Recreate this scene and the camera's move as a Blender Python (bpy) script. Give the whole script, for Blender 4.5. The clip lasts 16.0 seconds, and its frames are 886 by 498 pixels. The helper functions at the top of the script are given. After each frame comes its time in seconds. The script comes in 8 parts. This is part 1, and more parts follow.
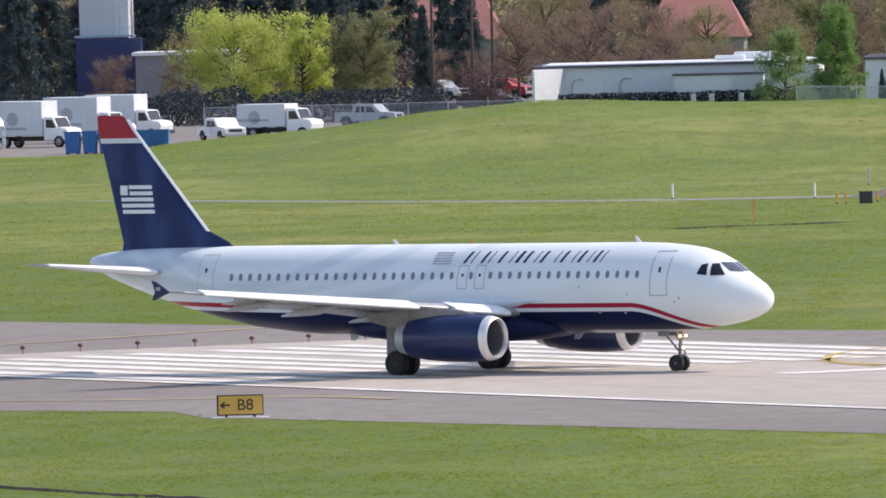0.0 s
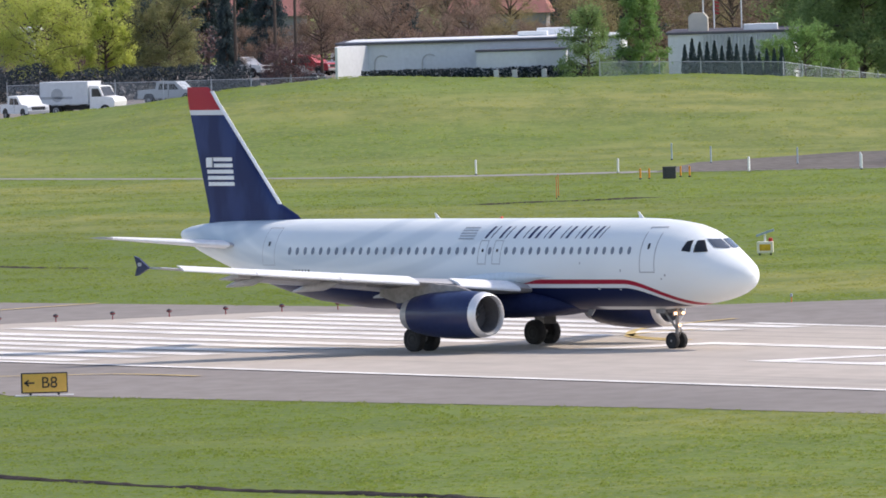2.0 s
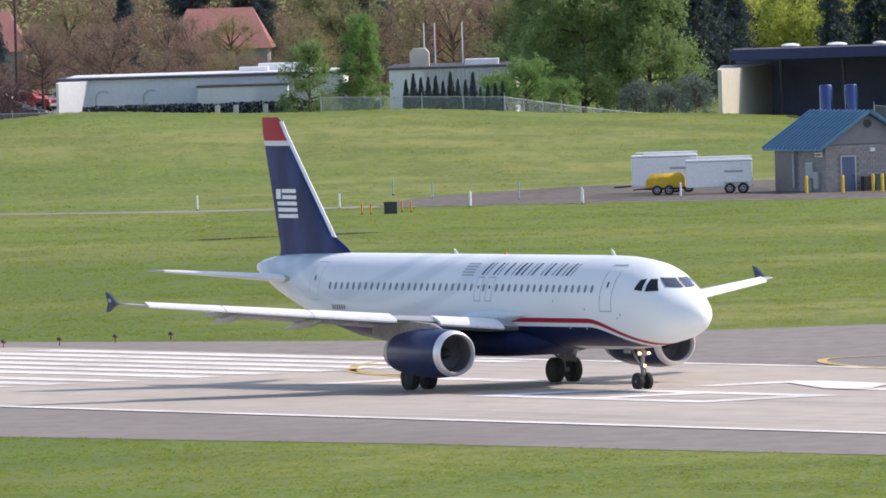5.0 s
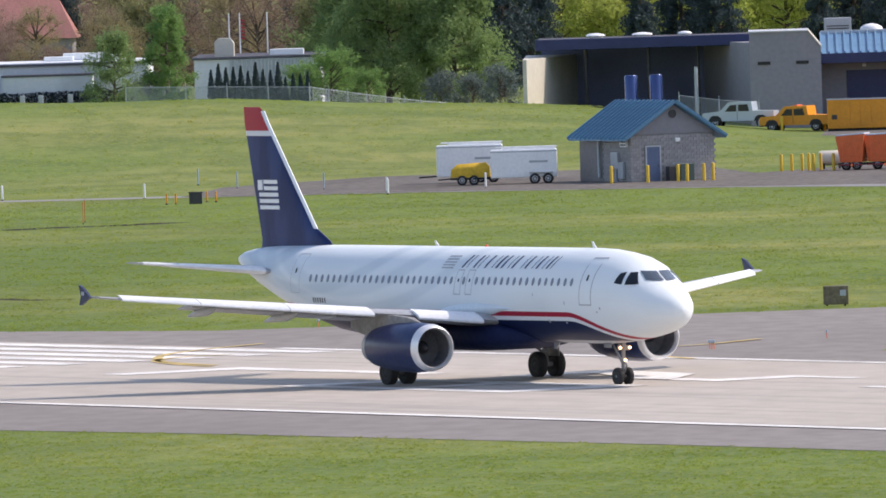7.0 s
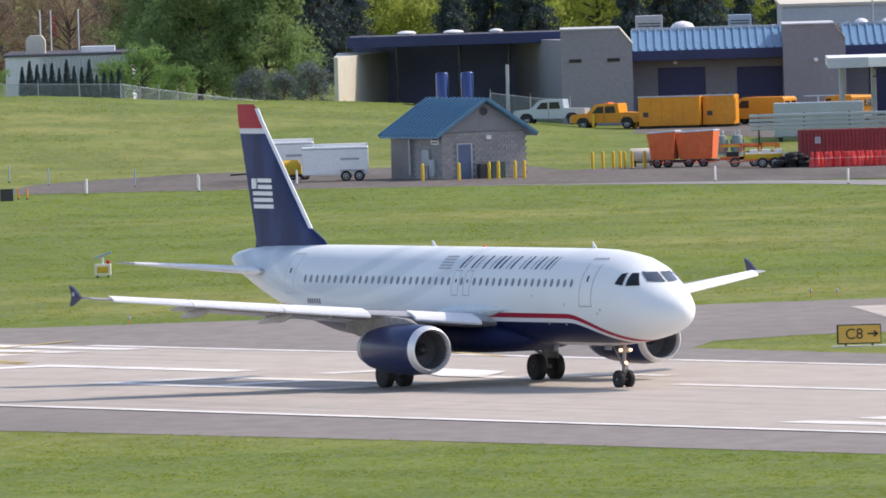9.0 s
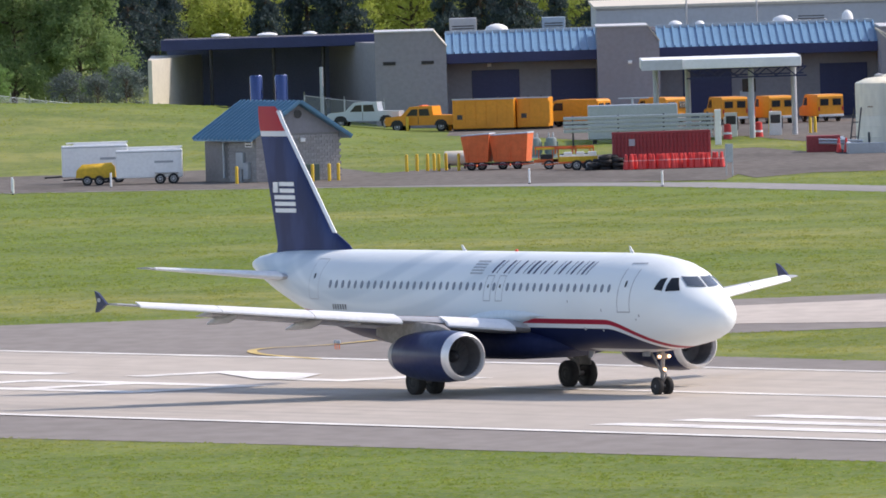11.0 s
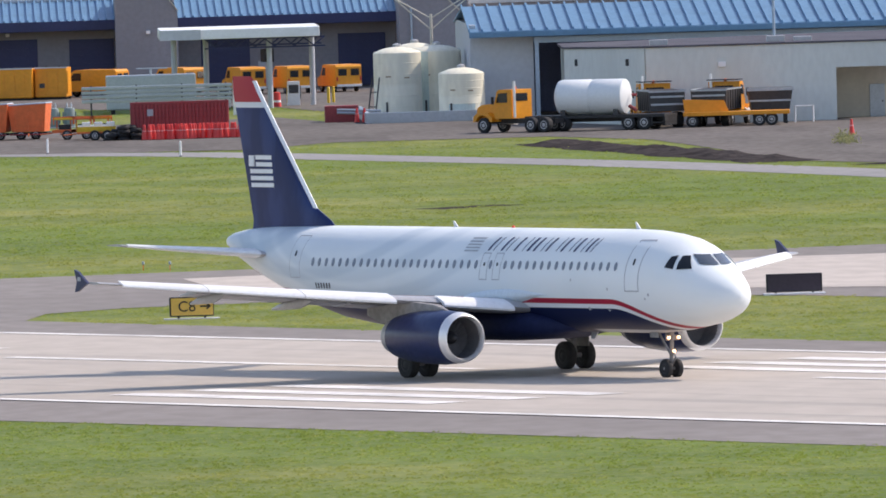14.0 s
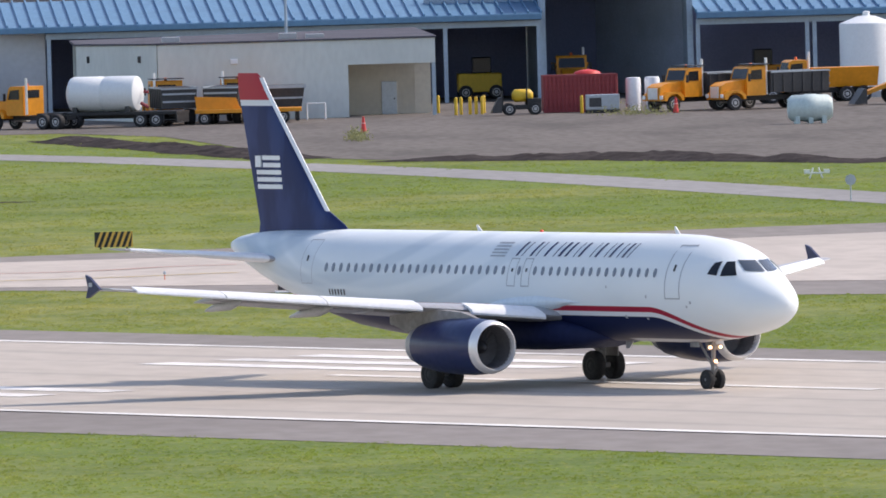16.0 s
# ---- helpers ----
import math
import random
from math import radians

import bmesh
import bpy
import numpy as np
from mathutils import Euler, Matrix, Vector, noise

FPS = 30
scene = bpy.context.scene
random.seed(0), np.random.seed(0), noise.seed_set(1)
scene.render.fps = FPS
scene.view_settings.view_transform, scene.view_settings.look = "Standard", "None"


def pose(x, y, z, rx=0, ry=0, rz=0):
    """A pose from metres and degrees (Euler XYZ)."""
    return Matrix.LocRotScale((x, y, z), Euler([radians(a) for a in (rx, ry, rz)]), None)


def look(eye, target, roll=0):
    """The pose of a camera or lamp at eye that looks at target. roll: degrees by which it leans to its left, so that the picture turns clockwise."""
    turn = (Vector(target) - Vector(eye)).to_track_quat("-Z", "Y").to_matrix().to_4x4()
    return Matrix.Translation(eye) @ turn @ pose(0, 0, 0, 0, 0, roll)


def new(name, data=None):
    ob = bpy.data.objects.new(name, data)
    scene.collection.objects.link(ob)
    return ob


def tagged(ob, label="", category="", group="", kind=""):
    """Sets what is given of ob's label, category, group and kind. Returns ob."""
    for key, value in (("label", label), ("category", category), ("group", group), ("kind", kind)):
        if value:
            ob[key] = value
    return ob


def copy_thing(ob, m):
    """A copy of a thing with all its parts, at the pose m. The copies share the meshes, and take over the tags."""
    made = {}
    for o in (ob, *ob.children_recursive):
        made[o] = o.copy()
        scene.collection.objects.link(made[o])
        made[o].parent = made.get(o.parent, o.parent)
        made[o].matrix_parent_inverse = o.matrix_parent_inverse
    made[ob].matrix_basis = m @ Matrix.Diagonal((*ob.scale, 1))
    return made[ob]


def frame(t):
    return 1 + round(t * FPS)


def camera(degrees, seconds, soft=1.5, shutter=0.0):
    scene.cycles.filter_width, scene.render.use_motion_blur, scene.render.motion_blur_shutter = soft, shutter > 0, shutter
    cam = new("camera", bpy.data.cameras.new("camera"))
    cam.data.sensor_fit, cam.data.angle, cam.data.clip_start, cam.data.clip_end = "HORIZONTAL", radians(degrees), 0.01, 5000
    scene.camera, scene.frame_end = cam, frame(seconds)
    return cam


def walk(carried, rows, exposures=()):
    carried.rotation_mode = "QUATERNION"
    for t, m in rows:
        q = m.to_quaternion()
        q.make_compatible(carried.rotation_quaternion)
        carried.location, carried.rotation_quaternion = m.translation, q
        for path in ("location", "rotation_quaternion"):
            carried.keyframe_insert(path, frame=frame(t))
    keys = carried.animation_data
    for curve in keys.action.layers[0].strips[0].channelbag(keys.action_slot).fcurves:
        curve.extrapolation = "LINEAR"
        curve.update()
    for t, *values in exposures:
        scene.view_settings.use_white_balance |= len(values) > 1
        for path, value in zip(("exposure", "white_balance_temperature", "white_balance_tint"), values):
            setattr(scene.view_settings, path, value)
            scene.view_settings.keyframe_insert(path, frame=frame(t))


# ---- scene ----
# The camera stands still, 25 m above the field, and pans. x runs across the view, y away from it.
EYE = (0.0, 0.0, 25.28)
cam = camera(2.9557, 16.0, soft=1.7)


def aim(yaw, pitch, lean):
    """The camera's pose: yaw to the left of +y, pitch below the level, lean to the right, in degrees."""
    y, p, r = radians(yaw), radians(pitch), radians(lean)
    fw = Vector((-math.sin(y) * math.cos(p), math.cos(y) * math.cos(p), -math.sin(p)))
    ri = Vector((math.cos(y), math.sin(y), 0))
    up = ri.cross(fw)
    r2 = ri * math.cos(r) - up * math.sin(r)
    u2 = up * math.cos(r) + ri * math.sin(r)
    m = Matrix((r2, u2, -fw)).transposed().to_4x4()
    return Matrix.Translation(EYE) @ m


PAN = [
    (0.0, 3.392, 1.421, 1.476),
    (0.2, 3.315, 1.425, 1.265),
    (0.5, 3.282, 1.425, 1.221),
    (0.7, 3.311, 1.429, 1.034),
    (1.0, 3.185, 1.466, 1.282),
    (1.2, 3.094, 1.471, 1.431),
    (1.5, 2.935, 1.524, 1.549),
    (1.7, 2.855, 1.515, 1.695),
    (2.0, 2.739, 1.517, 1.682),
    (2.2, 2.677, 1.512, 1.821),
    (2.5, 2.559, 1.508, 1.630),
    (2.7, 2.503, 1.495, 1.682),
    (3.0, 2.400, 1.501, 1.659),
    (5.3, 1.713, 1.425, 1.738),
    (5.5, 1.637, 1.443, 1.678),
    (5.7, 1.567, 1.486, 1.570),
    (6.0, 1.455, 1.490, 1.652),
    (6.2, 1.386, 1.499, 1.694),
    (6.5, 1.319, 1.493, 1.694),
    (6.7, 1.256, 1.497, 1.659),
    (7.0, 1.157, 1.480, 1.758),
    (7.2, 1.115, 1.478, 1.744),
    (7.5, 1.020, 1.496, 1.772),
    (7.7, 0.965, 1.512, 1.759),
    (8.0, 0.875, 1.497, 1.795),
    (8.2, 0.803, 1.508, 1.740),
    (8.5, 0.708, 1.525, 1.662),
    (8.7, 0.639, 1.505, 1.666),
    (10.8, -0.042, 1.530, 1.786),
    (11.0, -0.093, 1.517, 1.733),
    (11.2, -0.185, 1.519, 1.695),
    (11.5, -0.347, 1.532, 1.833),
    (11.7, -0.452, 1.544, 1.792),
    (12.0, -0.597, 1.547, 1.750),
    (12.2, -0.673, 1.541, 1.634),
    (12.5, -0.817, 1.539, 1.654),
    (12.7, -0.968, 1.553, 1.653),
    (13.0, -1.100, 1.579, 1.595),
    (13.2, -1.178, 1.580, 1.754),
    (13.5, -1.315, 1.585, 1.730),
    (13.7, -1.446, 1.596, 1.639),
    (14.0, -1.697, 1.665, 1.733),
    (14.2, -1.831, 1.736, 1.740),
    (14.5, -2.067, 1.763, 1.666),
    (14.7, -2.188, 1.756, 1.664),
    (15.0, -2.445, 1.767, 1.648),
    (15.2, -2.602, 1.742, 1.700),
    (15.5, -2.867, 1.684, 1.648),
    (15.7, -3.083, 1.707, 1.605),
    (16.0, -3.326, 1.721, 1.585),
]
walk(cam, [(t, aim(a, b, c)) for t, a, b, c in PAN], [(0.0, 0.20, 6880, 17), (16.0, 0.20, 6880, 17)])

# ---- world, sun, exposure ----
SUN_EL, SUN_AZ = radians(44), radians(20)      # azimuth counted from +x towards +y
world = bpy.data.worlds.new("world")
scene.world = world
world.use_nodes = True
wn = world.node_tree.nodes
sky = wn.new("ShaderNodeTexSky")
sky.sky_type, sky.sun_disc = "NISHITA", False
sky.sun_elevation, sky.sun_rotation = SUN_EL, math.pi / 2 - SUN_AZ
wn["Background"].inputs["Strength"].default_value = 0.19
world.node_tree.links.new(sky.outputs[0], wn["Background"].inputs["Color"])
sun = new("sun", bpy.data.lights.new("sun", "SUN"))
sun.data.energy, sun.data.angle, sun.data.color = 3.25, radians(0.6), (1.0, 0.94, 0.84)
sun.matrix_world = look((300 * math.cos(SUN_AZ), 300 * math.sin(SUN_AZ), 300 * math.tan(SUN_EL)), (0, 0, 0))


# ---- materials ----
def material(name):
    m = bpy.data.materials.new(name)
    m.use_nodes = True
    return m, m.node_tree.nodes, m.node_tree.links


def math_node(n, l, op, a, b=0.0, clamp=False):
    k = n.new("ShaderNodeMath")
    k.operation, k.use_clamp = op, clamp
    for i, v in enumerate((a, b)):
        if isinstance(v, (int, float)):
            k.inputs[i].default_value = v
        else:
            l.new(v, k.inputs[i])
    return k.outputs[0]


def mix_col(n, l, fac, a, b, how="MIX"):
    k = n.new("ShaderNodeMix")
    k.data_type, k.blend_type = "RGBA", how
    for i, v in ((0, fac), (6, a), (7, b)):
        if isinstance(v, (int, float)):
            k.inputs[i].default_value = v
        elif isinstance(v, tuple):
            k.inputs[i].default_value = (*v, 1)
        else:
            l.new(v, k.inputs[i])
    return k.outputs[2]


def noise_node(n, l, vec, scale, detail=3.0, stretch=(1, 1, 1)):
    mp = n.new("ShaderNodeMapping")
    mp.inputs["Scale"].default_value = stretch
    l.new(vec, mp.inputs["Vector"])
    k = n.new("ShaderNodeTexNoise")
    k.inputs["Scale"].default_value, k.inputs["Detail"].default_value = scale, detail
    l.new(mp.outputs[0], k.inputs["Vector"])
    return k.outputs["Fac"]


def ramp(n, l, fac, lo, hi, smooth=True):
    k = n.new("ShaderNodeMapRange")
    k.interpolation_type = "SMOOTHSTEP" if smooth else "LINEAR"
    l.new(fac, k.inputs[0])
    k.inputs[1].default_value, k.inputs[2].default_value = lo, hi
    return k.outputs[0]


def surf(name, base, rough=0.6, metal=0.0, var=0.18, coarse=0.35, fine=6.0, bump=0.0, dirt=None, coords="Object",
         stretch=(1, 1, 1), alpha=1.0, spread=0.0, coat=0.0):
    """A worn surface: base colour with coarse stains and fine grain, relief, and a spread from piece to piece."""
    m, n, l = material(name)
    b = n["Principled BSDF"]
    if coords == "World":
        vec = n.new("ShaderNodeNewGeometry").outputs["Position"]
    else:
        vec = n.new("ShaderNodeTexCoord").outputs[coords]
    big = noise_node(n, l, vec, coarse, 4, stretch)
    small = noise_node(n, l, vec, fine, 4, stretch)
    dark = tuple(c * (1 - var) for c in base) if dirt is None else dirt
    light = tuple(min(1, c * (1 + var * 0.7)) for c in base)
    col = mix_col(n, l, ramp(n, l, big, 0.35, 0.7), light, base)
    col = mix_col(n, l, math_node(n, l, "MULTIPLY", ramp(n, l, big, 0.5, 0.8), 0.6), col, dark)
    col = mix_col(n, l, math_node(n, l, "MULTIPLY", ramp(n, l, small, 0.3, 0.75), 0.55), col, dark)
    if spread:
        r = n.new("ShaderNodeObjectInfo").outputs["Random"]
        col = mix_col(n, l, math_node(n, l, "MULTIPLY", r, spread), col, tuple(c * 0.45 for c in base))
    l.new(col, b.inputs["Base Color"])
    l.new(math_node(n, l, "ADD", math_node(n, l, "MULTIPLY", small, 0.25), rough - 0.12, True), b.inputs["Roughness"])
    b.inputs["Metallic"].default_value = metal
    b.inputs["Coat Weight"].default_value = coat
    if bump:
        k = n.new("ShaderNodeBump")
        k.inputs["Strength"].default_value, k.inputs["Distance"].default_value = bump, 0.02
        l.new(small, k.inputs["Height"])
        l.new(k.outputs[0], b.inputs["Normal"])
    return m


def glow(name, colour, strength):
    m, n, l = material(name)
    b = n["Principled BSDF"]
    b.inputs["Base Color"].default_value = (*colour, 1)
    b.inputs["Emission Color"].default_value = (*colour, 1)
    b.inputs["Emission Strength"].default_value = strength
    return m


def grass_mat(name, green, straw, deep, through_light=0.0):
    """Mown grass: drifts of straw and deep green tens of metres long, tufts under a metre, yellow weed flowers."""
    m, n, l = material(name)
    b = n["Principled BSDF"]
    pos = n.new("ShaderNodeNewGeometry").outputs["Position"]
    drift = noise_node(n, l, pos, 0.018, 5)
    patch = noise_node(n, l, pos, 0.075, 6)
    tuft = noise_node(n, l, pos, 0.55, 6, (1.0, 0.36, 1))
    blade = noise_node(n, l, pos, 2.6, 5, (1.0, 0.28, 1))
    col = mix_col(n, l, ramp(n, l, drift, 0.42, 0.66), green, straw)
    col = mix_col(n, l, math_node(n, l, "MULTIPLY", ramp(n, l, patch, 0.38, 0.66), 0.62), col, deep)
    col = mix_col(n, l, math_node(n, l, "MULTIPLY", ramp(n, l, tuft, 0.42, 0.64), 0.45), col, deep)
    col = mix_col(n, l, math_node(n, l, "MULTIPLY", ramp(n, l, blade, 0.48, 0.66), 0.42), col, straw)
    # the low field beside the threshold grows lusher than the bank
    sep = n.new("ShaderNodeSeparateXYZ")
    l.new(pos, sep.inputs[0])
    lush = math_node(n, l, "MULTIPLY", ramp(n, l, sep.outputs[0], -22, -44), ramp(n, l, sep.outputs[1], 1075, 985))
    col = mix_col(n, l, math_node(n, l, "MULTIPLY", lush, 0.5), col, deep)
    l.new(col, b.inputs["Base Color"])
    b.inputs["Roughness"].default_value = 0.85
    b.inputs["Specular IOR Level"].default_value = 0.18
    if through_light:
        t = n.new("ShaderNodeBsdfTranslucent")
        l.new(mix_col(n, l, n.new("ShaderNodeNewGeometry").outputs["Random Per Island"], col, straw), t.inputs["Color"])
        k = n.new("ShaderNodeMixShader")
        k.inputs[0].default_value = through_light
        l.new(b.outputs[0], k.inputs[1]), l.new(t.outputs[0], k.inputs[2])
        l.new(k.outputs[0], n["Material Output"].inputs["Surface"])
    return m


M = {}
M["grass"] = grass_mat("grass", (0.143, 0.200, 0.036), (0.240, 0.250, 0.072), (0.088, 0.134, 0.023))
M["tufts"] = grass_mat("grass_blades", (0.194, 0.268, 0.044), (0.304, 0.310, 0.084), (0.130, 0.194, 0.029), 0.28)
M["asphalt"] = surf("asphalt", (0.210, 0.184, 0.167), 0.85, var=0.22, coarse=0.05, fine=0.8, coords="World", stretch=(1, .35, 1))
M["concrete"] = surf("runway_concrete", (0.435, 0.385, 0.332), 0.85, var=0.16, coarse=0.04, fine=0.6, coords="World", stretch=(1, .35, 1))
_m, _n, _l = M["concrete"], M["concrete"].node_tree.nodes, M["concrete"].node_tree.links
_pos = _n.new("ShaderNodeNewGeometry").outputs["Position"]
_turn = _n.new("ShaderNodeMapping")
_turn.inputs["Rotation"].default_value = (0, 0, radians(58.6))
_l.new(_pos, _turn.inputs["Vector"])
_rub = noise_node(_n, _l, _turn.outputs[0], 0.45, 5, (0.03, 1.0, 1))
_old = _n["Principled BSDF"].inputs["Base Color"].links[0].from_socket
_l.new(mix_col(_n, _l, math_node(_n, _l, "MULTIPLY", ramp(_n, _l, _rub, 0.5, 0.72), 0.42), _old, (0.20, 0.18, 0.17)), _n["Principled BSDF"].inputs["Base Color"])
M["taxi_concrete"] = surf("taxiway_concrete", (0.46, 0.405, 0.355), 0.85, var=0.2, coarse=0.06, fine=0.7, coords="World", stretch=(1, .35, 1))
M["gravel"] = surf("gravel", (0.140, 0.125, 0.113), 0.95, var=0.4, coarse=0.15, fine=1.5, coords="World", stretch=(1, .3, 1))
M["dirt"] = surf("dirt", (0.060, 0.053, 0.052), 0.98, var=0.5, coarse=0.4, fine=2.5, coords="World")
M["dirt"].node_tree.nodes["Principled BSDF"].inputs["Specular IOR Level"].default_value = 0.0
M["gravel"].node_tree.nodes["Principled BSDF"].inputs["Specular IOR Level"].default_value = 0.15
M["road"] = surf("road", (0.25, 0.24, 0.235), 0.9, var=0.2, coarse=0.1, fine=1.2, coords="World", stretch=(1, .3, 1))
M["white_mark"] = surf("white_marking", (0.68, 0.66, 0.63), 0.8, var=0.45, coarse=0.2, fine=1.6, coords="World", dirt=(0.5, 0.47, 0.44))
M["yellow_mark"] = surf("yellow_marking", (0.52, 0.38, 0.14), 0.85, var=0.45, coarse=0.3, fine=2.0, coords="World")
M["rubber"] = surf("rubber", (0.022, 0.022, 0.024), 0.8, var=0.3)
M["white"] = surf("white_paint", (0.87, 0.87, 0.87), 0.4, var=0.1, coarse=0.6, fine=5)
M["navy"] = surf("navy_paint", (0.010, 0.021, 0.088), 0.38, var=0.15, coarse=0.5, fine=4, coat=0.15)
M["belly_navy"] = surf("belly_navy_paint", (0.010, 0.017, 0.062), 0.6, var=0.2, coarse=0.5, fine=4)
M["belly_navy"].node_tree.nodes["Principled BSDF"].inputs["Specular IOR Level"].default_value = 0.2
M["fillet"] = surf("fillet_paint", (0.70, 0.77, 0.82), 0.4, var=0.1)
# Mottled grey of pylons, gear legs and gear doors.
M["under_grey"] = surf("mottled_grey_paint", (0.25, 0.24, 0.235), 0.6, var=0.35, coarse=0.8, fine=5)
M["inlet"] = surf("inlet_grey", (0.11, 0.11, 0.12), 0.6, var=0.2)
M["hub"] = surf("black_hub", (0.03, 0.03, 0.033), 0.7, var=0.3)
M["red"] = surf("red_paint", (0.46, 0.035, 0.05), 0.35, var=0.12)
M["grey_metal"] = surf("grey_metal", (0.46, 0.46, 0.47), 0.45, metal=0.3, var=0.15)
M["bare_metal"] = surf("bare_metal", (0.78, 0.78, 0.79), 0.35, metal=0.45, var=0.1)
M["dark_metal"] = surf("dark_metal", (0.06, 0.06, 0.065), 0.5, metal=0.4, var=0.25)
M["glass_dark"] = surf("dark_glass", (0.012, 0.014, 0.018), 0.22, var=0.05)
# Grey-blue base puts the windscreen's reflection into the glass colour.
M["cockpit_glass"] = surf("cockpit_glass", (0.065, 0.085, 0.115), 0.2, var=0.15, coat=0.4)
M["window_grey"] = surf("cabin_window", (0.19, 0.22, 0.27), 0.3, var=0.1)
M["line_grey"] = surf("grey_line", (0.40, 0.42, 0.45), 0.5, var=0.1)


# ---- mesh tools ----
class Mb:
    """A mesh in the making: vertices and faces, with the shapes that things are made of."""

    def __init__(self):
        self.v, self.f = [], []

    def add(self, vs, fs):
        o = len(self.v)
        self.v += [tuple(p) for p in vs]
        self.f += [tuple(i + o for i in q) for q in fs]
        return self

    def box(self, x0, x1, y0, y1, z0, z1, c=0.0, m=None):
        if c <= 0:
            vs = [(x, y, z) for z in (z0, z1) for y in (y0, y1) for x in (x0, x1)]
            fs = [(0, 2, 3, 1), (4, 5, 7, 6), (0, 1, 5, 4), (2, 6, 7, 3), (0, 4, 6, 2), (1, 3, 7, 5)]
        else:
            b = bmesh.new()
            bmesh.ops.create_cube(b, size=1, matrix=Matrix.Translation(((x0 + x1) / 2, (y0 + y1) / 2, (z0 + z1) / 2))
                                  @ Matrix.Diagonal((x1 - x0, y1 - y0, z1 - z0, 1)))
            bmesh.ops.bevel(b, geom=b.edges[:], offset=c, segments=2, affect="EDGES", profile=0.5)
            b.verts.index_update()
            vs, fs = [v.co[:] for v in b.verts], [[v.index for v in q.verts] for q in b.faces]
            b.free()
        if m is not None:
            vs = [m @ Vector(p) for p in vs]
        return self.add(vs, fs)

    def rings(self, rs, close=True, caps=True):
        n = len(rs[0])
        fs = []
        for k in range(len(rs) - 1):
            for i in range(n if close else n - 1):
                j = (i + 1) % n
                fs.append((k * n + i, k * n + j, (k + 1) * n + j, (k + 1) * n + i))
        if caps and close:
            fs += [tuple(range(n - 1, -1, -1)), tuple((len(rs) - 1) * n + i for i in range(n))]
        return self.add([p for r in rs for p in r], fs)

    def tube(self, p0, p1, r0, r1=None, n=10, caps=True):
        p0, p1 = Vector(p0), Vector(p1)
        r1 = r0 if r1 is None else r1
        q = (p1 - p0).to_track_quat("Z", "Y")
        rs = []
        for p, r in ((p0, r0), (p1, r1)):
            rs.append([p + q @ Vector((r * math.cos(2 * math.pi * i / n), r * math.sin(2 * math.pi * i / n), 0)) for i in range(n)])
        return self.rings(rs, True, caps)

    def turned(self, prof, at=(0, 0, 0), axis="Z", n=20, caps=True):
        """A lathe shape: prof is a list of (radius, height)."""
        rot = {"Z": Matrix.Identity(3), "X": Matrix(((0, 0, 1), (0, 1, 0), (-1, 0, 0))), "Y": Matrix(((1, 0, 0), (0, 0, 1), (0, -1, 0)))}[axis]
        a = Vector(at)
        rs = [[a + rot @ Vector((r * math.cos(2 * math.pi * i / n), r * math.sin(2 * math.pi * i / n), h)) for i in range(n)] for r, h in prof]
        return self.rings(rs, True, caps)

    def prism(self, pts, y0, y1):
        """An outline in x and z, carried from y0 to y1."""
        return self.rings([[(x, y0, z) for x, z in pts], [(x, y1, z) for x, z in pts]])

    def flat(self, pts, z):
        return self.add([(x, y, z) for x, y in pts], [tuple(range(len(pts)))])


def link_mesh(name, mb, mat, smooth=0.0):
    me = bpy.data.meshes.new(name)
    me.from_pydata(mb.v, [], mb.f)
    b = bmesh.new()
    b.from_mesh(me)
    bmesh.ops.recalc_face_normals(b, faces=b.faces)
    b.to_mesh(me)
    b.free()
    for k in (mat if isinstance(mat, (list, tuple)) else [mat]):
        me.materials.append(k)
    if smooth:
        me.shade_smooth()
        me.set_sharp_from_angle(angle=radians(smooth))
    return me


def part(name, mb, mat, parent, label="", smooth=0.0):
    ob = new(name, link_mesh(name, mb, mat, smooth))
    ob.parent = parent
    if label:
        tagged(ob, label)
    return ob


def thing(name, label, category, x=0, y=0, z=0, rz=0, group="", kind=""):
    ob = tagged(new(name), label, category, group, kind)
    ob.matrix_basis = pose(x, y, z, 0, 0, rz)
    return ob


def setting(name, mb, mat, label, smooth=0.0, category=""):
    ob = new(name, link_mesh(name, mb, mat, smooth))
    return tagged(ob, label, category, kind="structure")


# ---- ground ----
def ease(a, b, x):
    k = min(1, max(0, (x - a) / (b - a)))
    return k * k * (3 - 2 * k)


CREST = [(-135, .2), (-112, .35), (-104, .6), (-97.6, 1.35), (-91, 1.85), (-85.6, 2.3), (-77.8, 3.5), (-69.5, 3.95), (-43, 3.3), (-19.4, 2.4), (-14, 2.1), (-6, .65), (1, 0), (400, 0)]


def bank(x, y):
    """Height of the grass bank along the fence."""
    c = float(np.interp(x, [a for a, b in CREST], [b for a, b in CREST]))
    lump = 0.12 * noise.noise((x * 0.06, y * 0.03, 2.0))
    return c * (1 + lump) * ease(1165, 1298, y) * (1 - ease(1304, 1345, y))


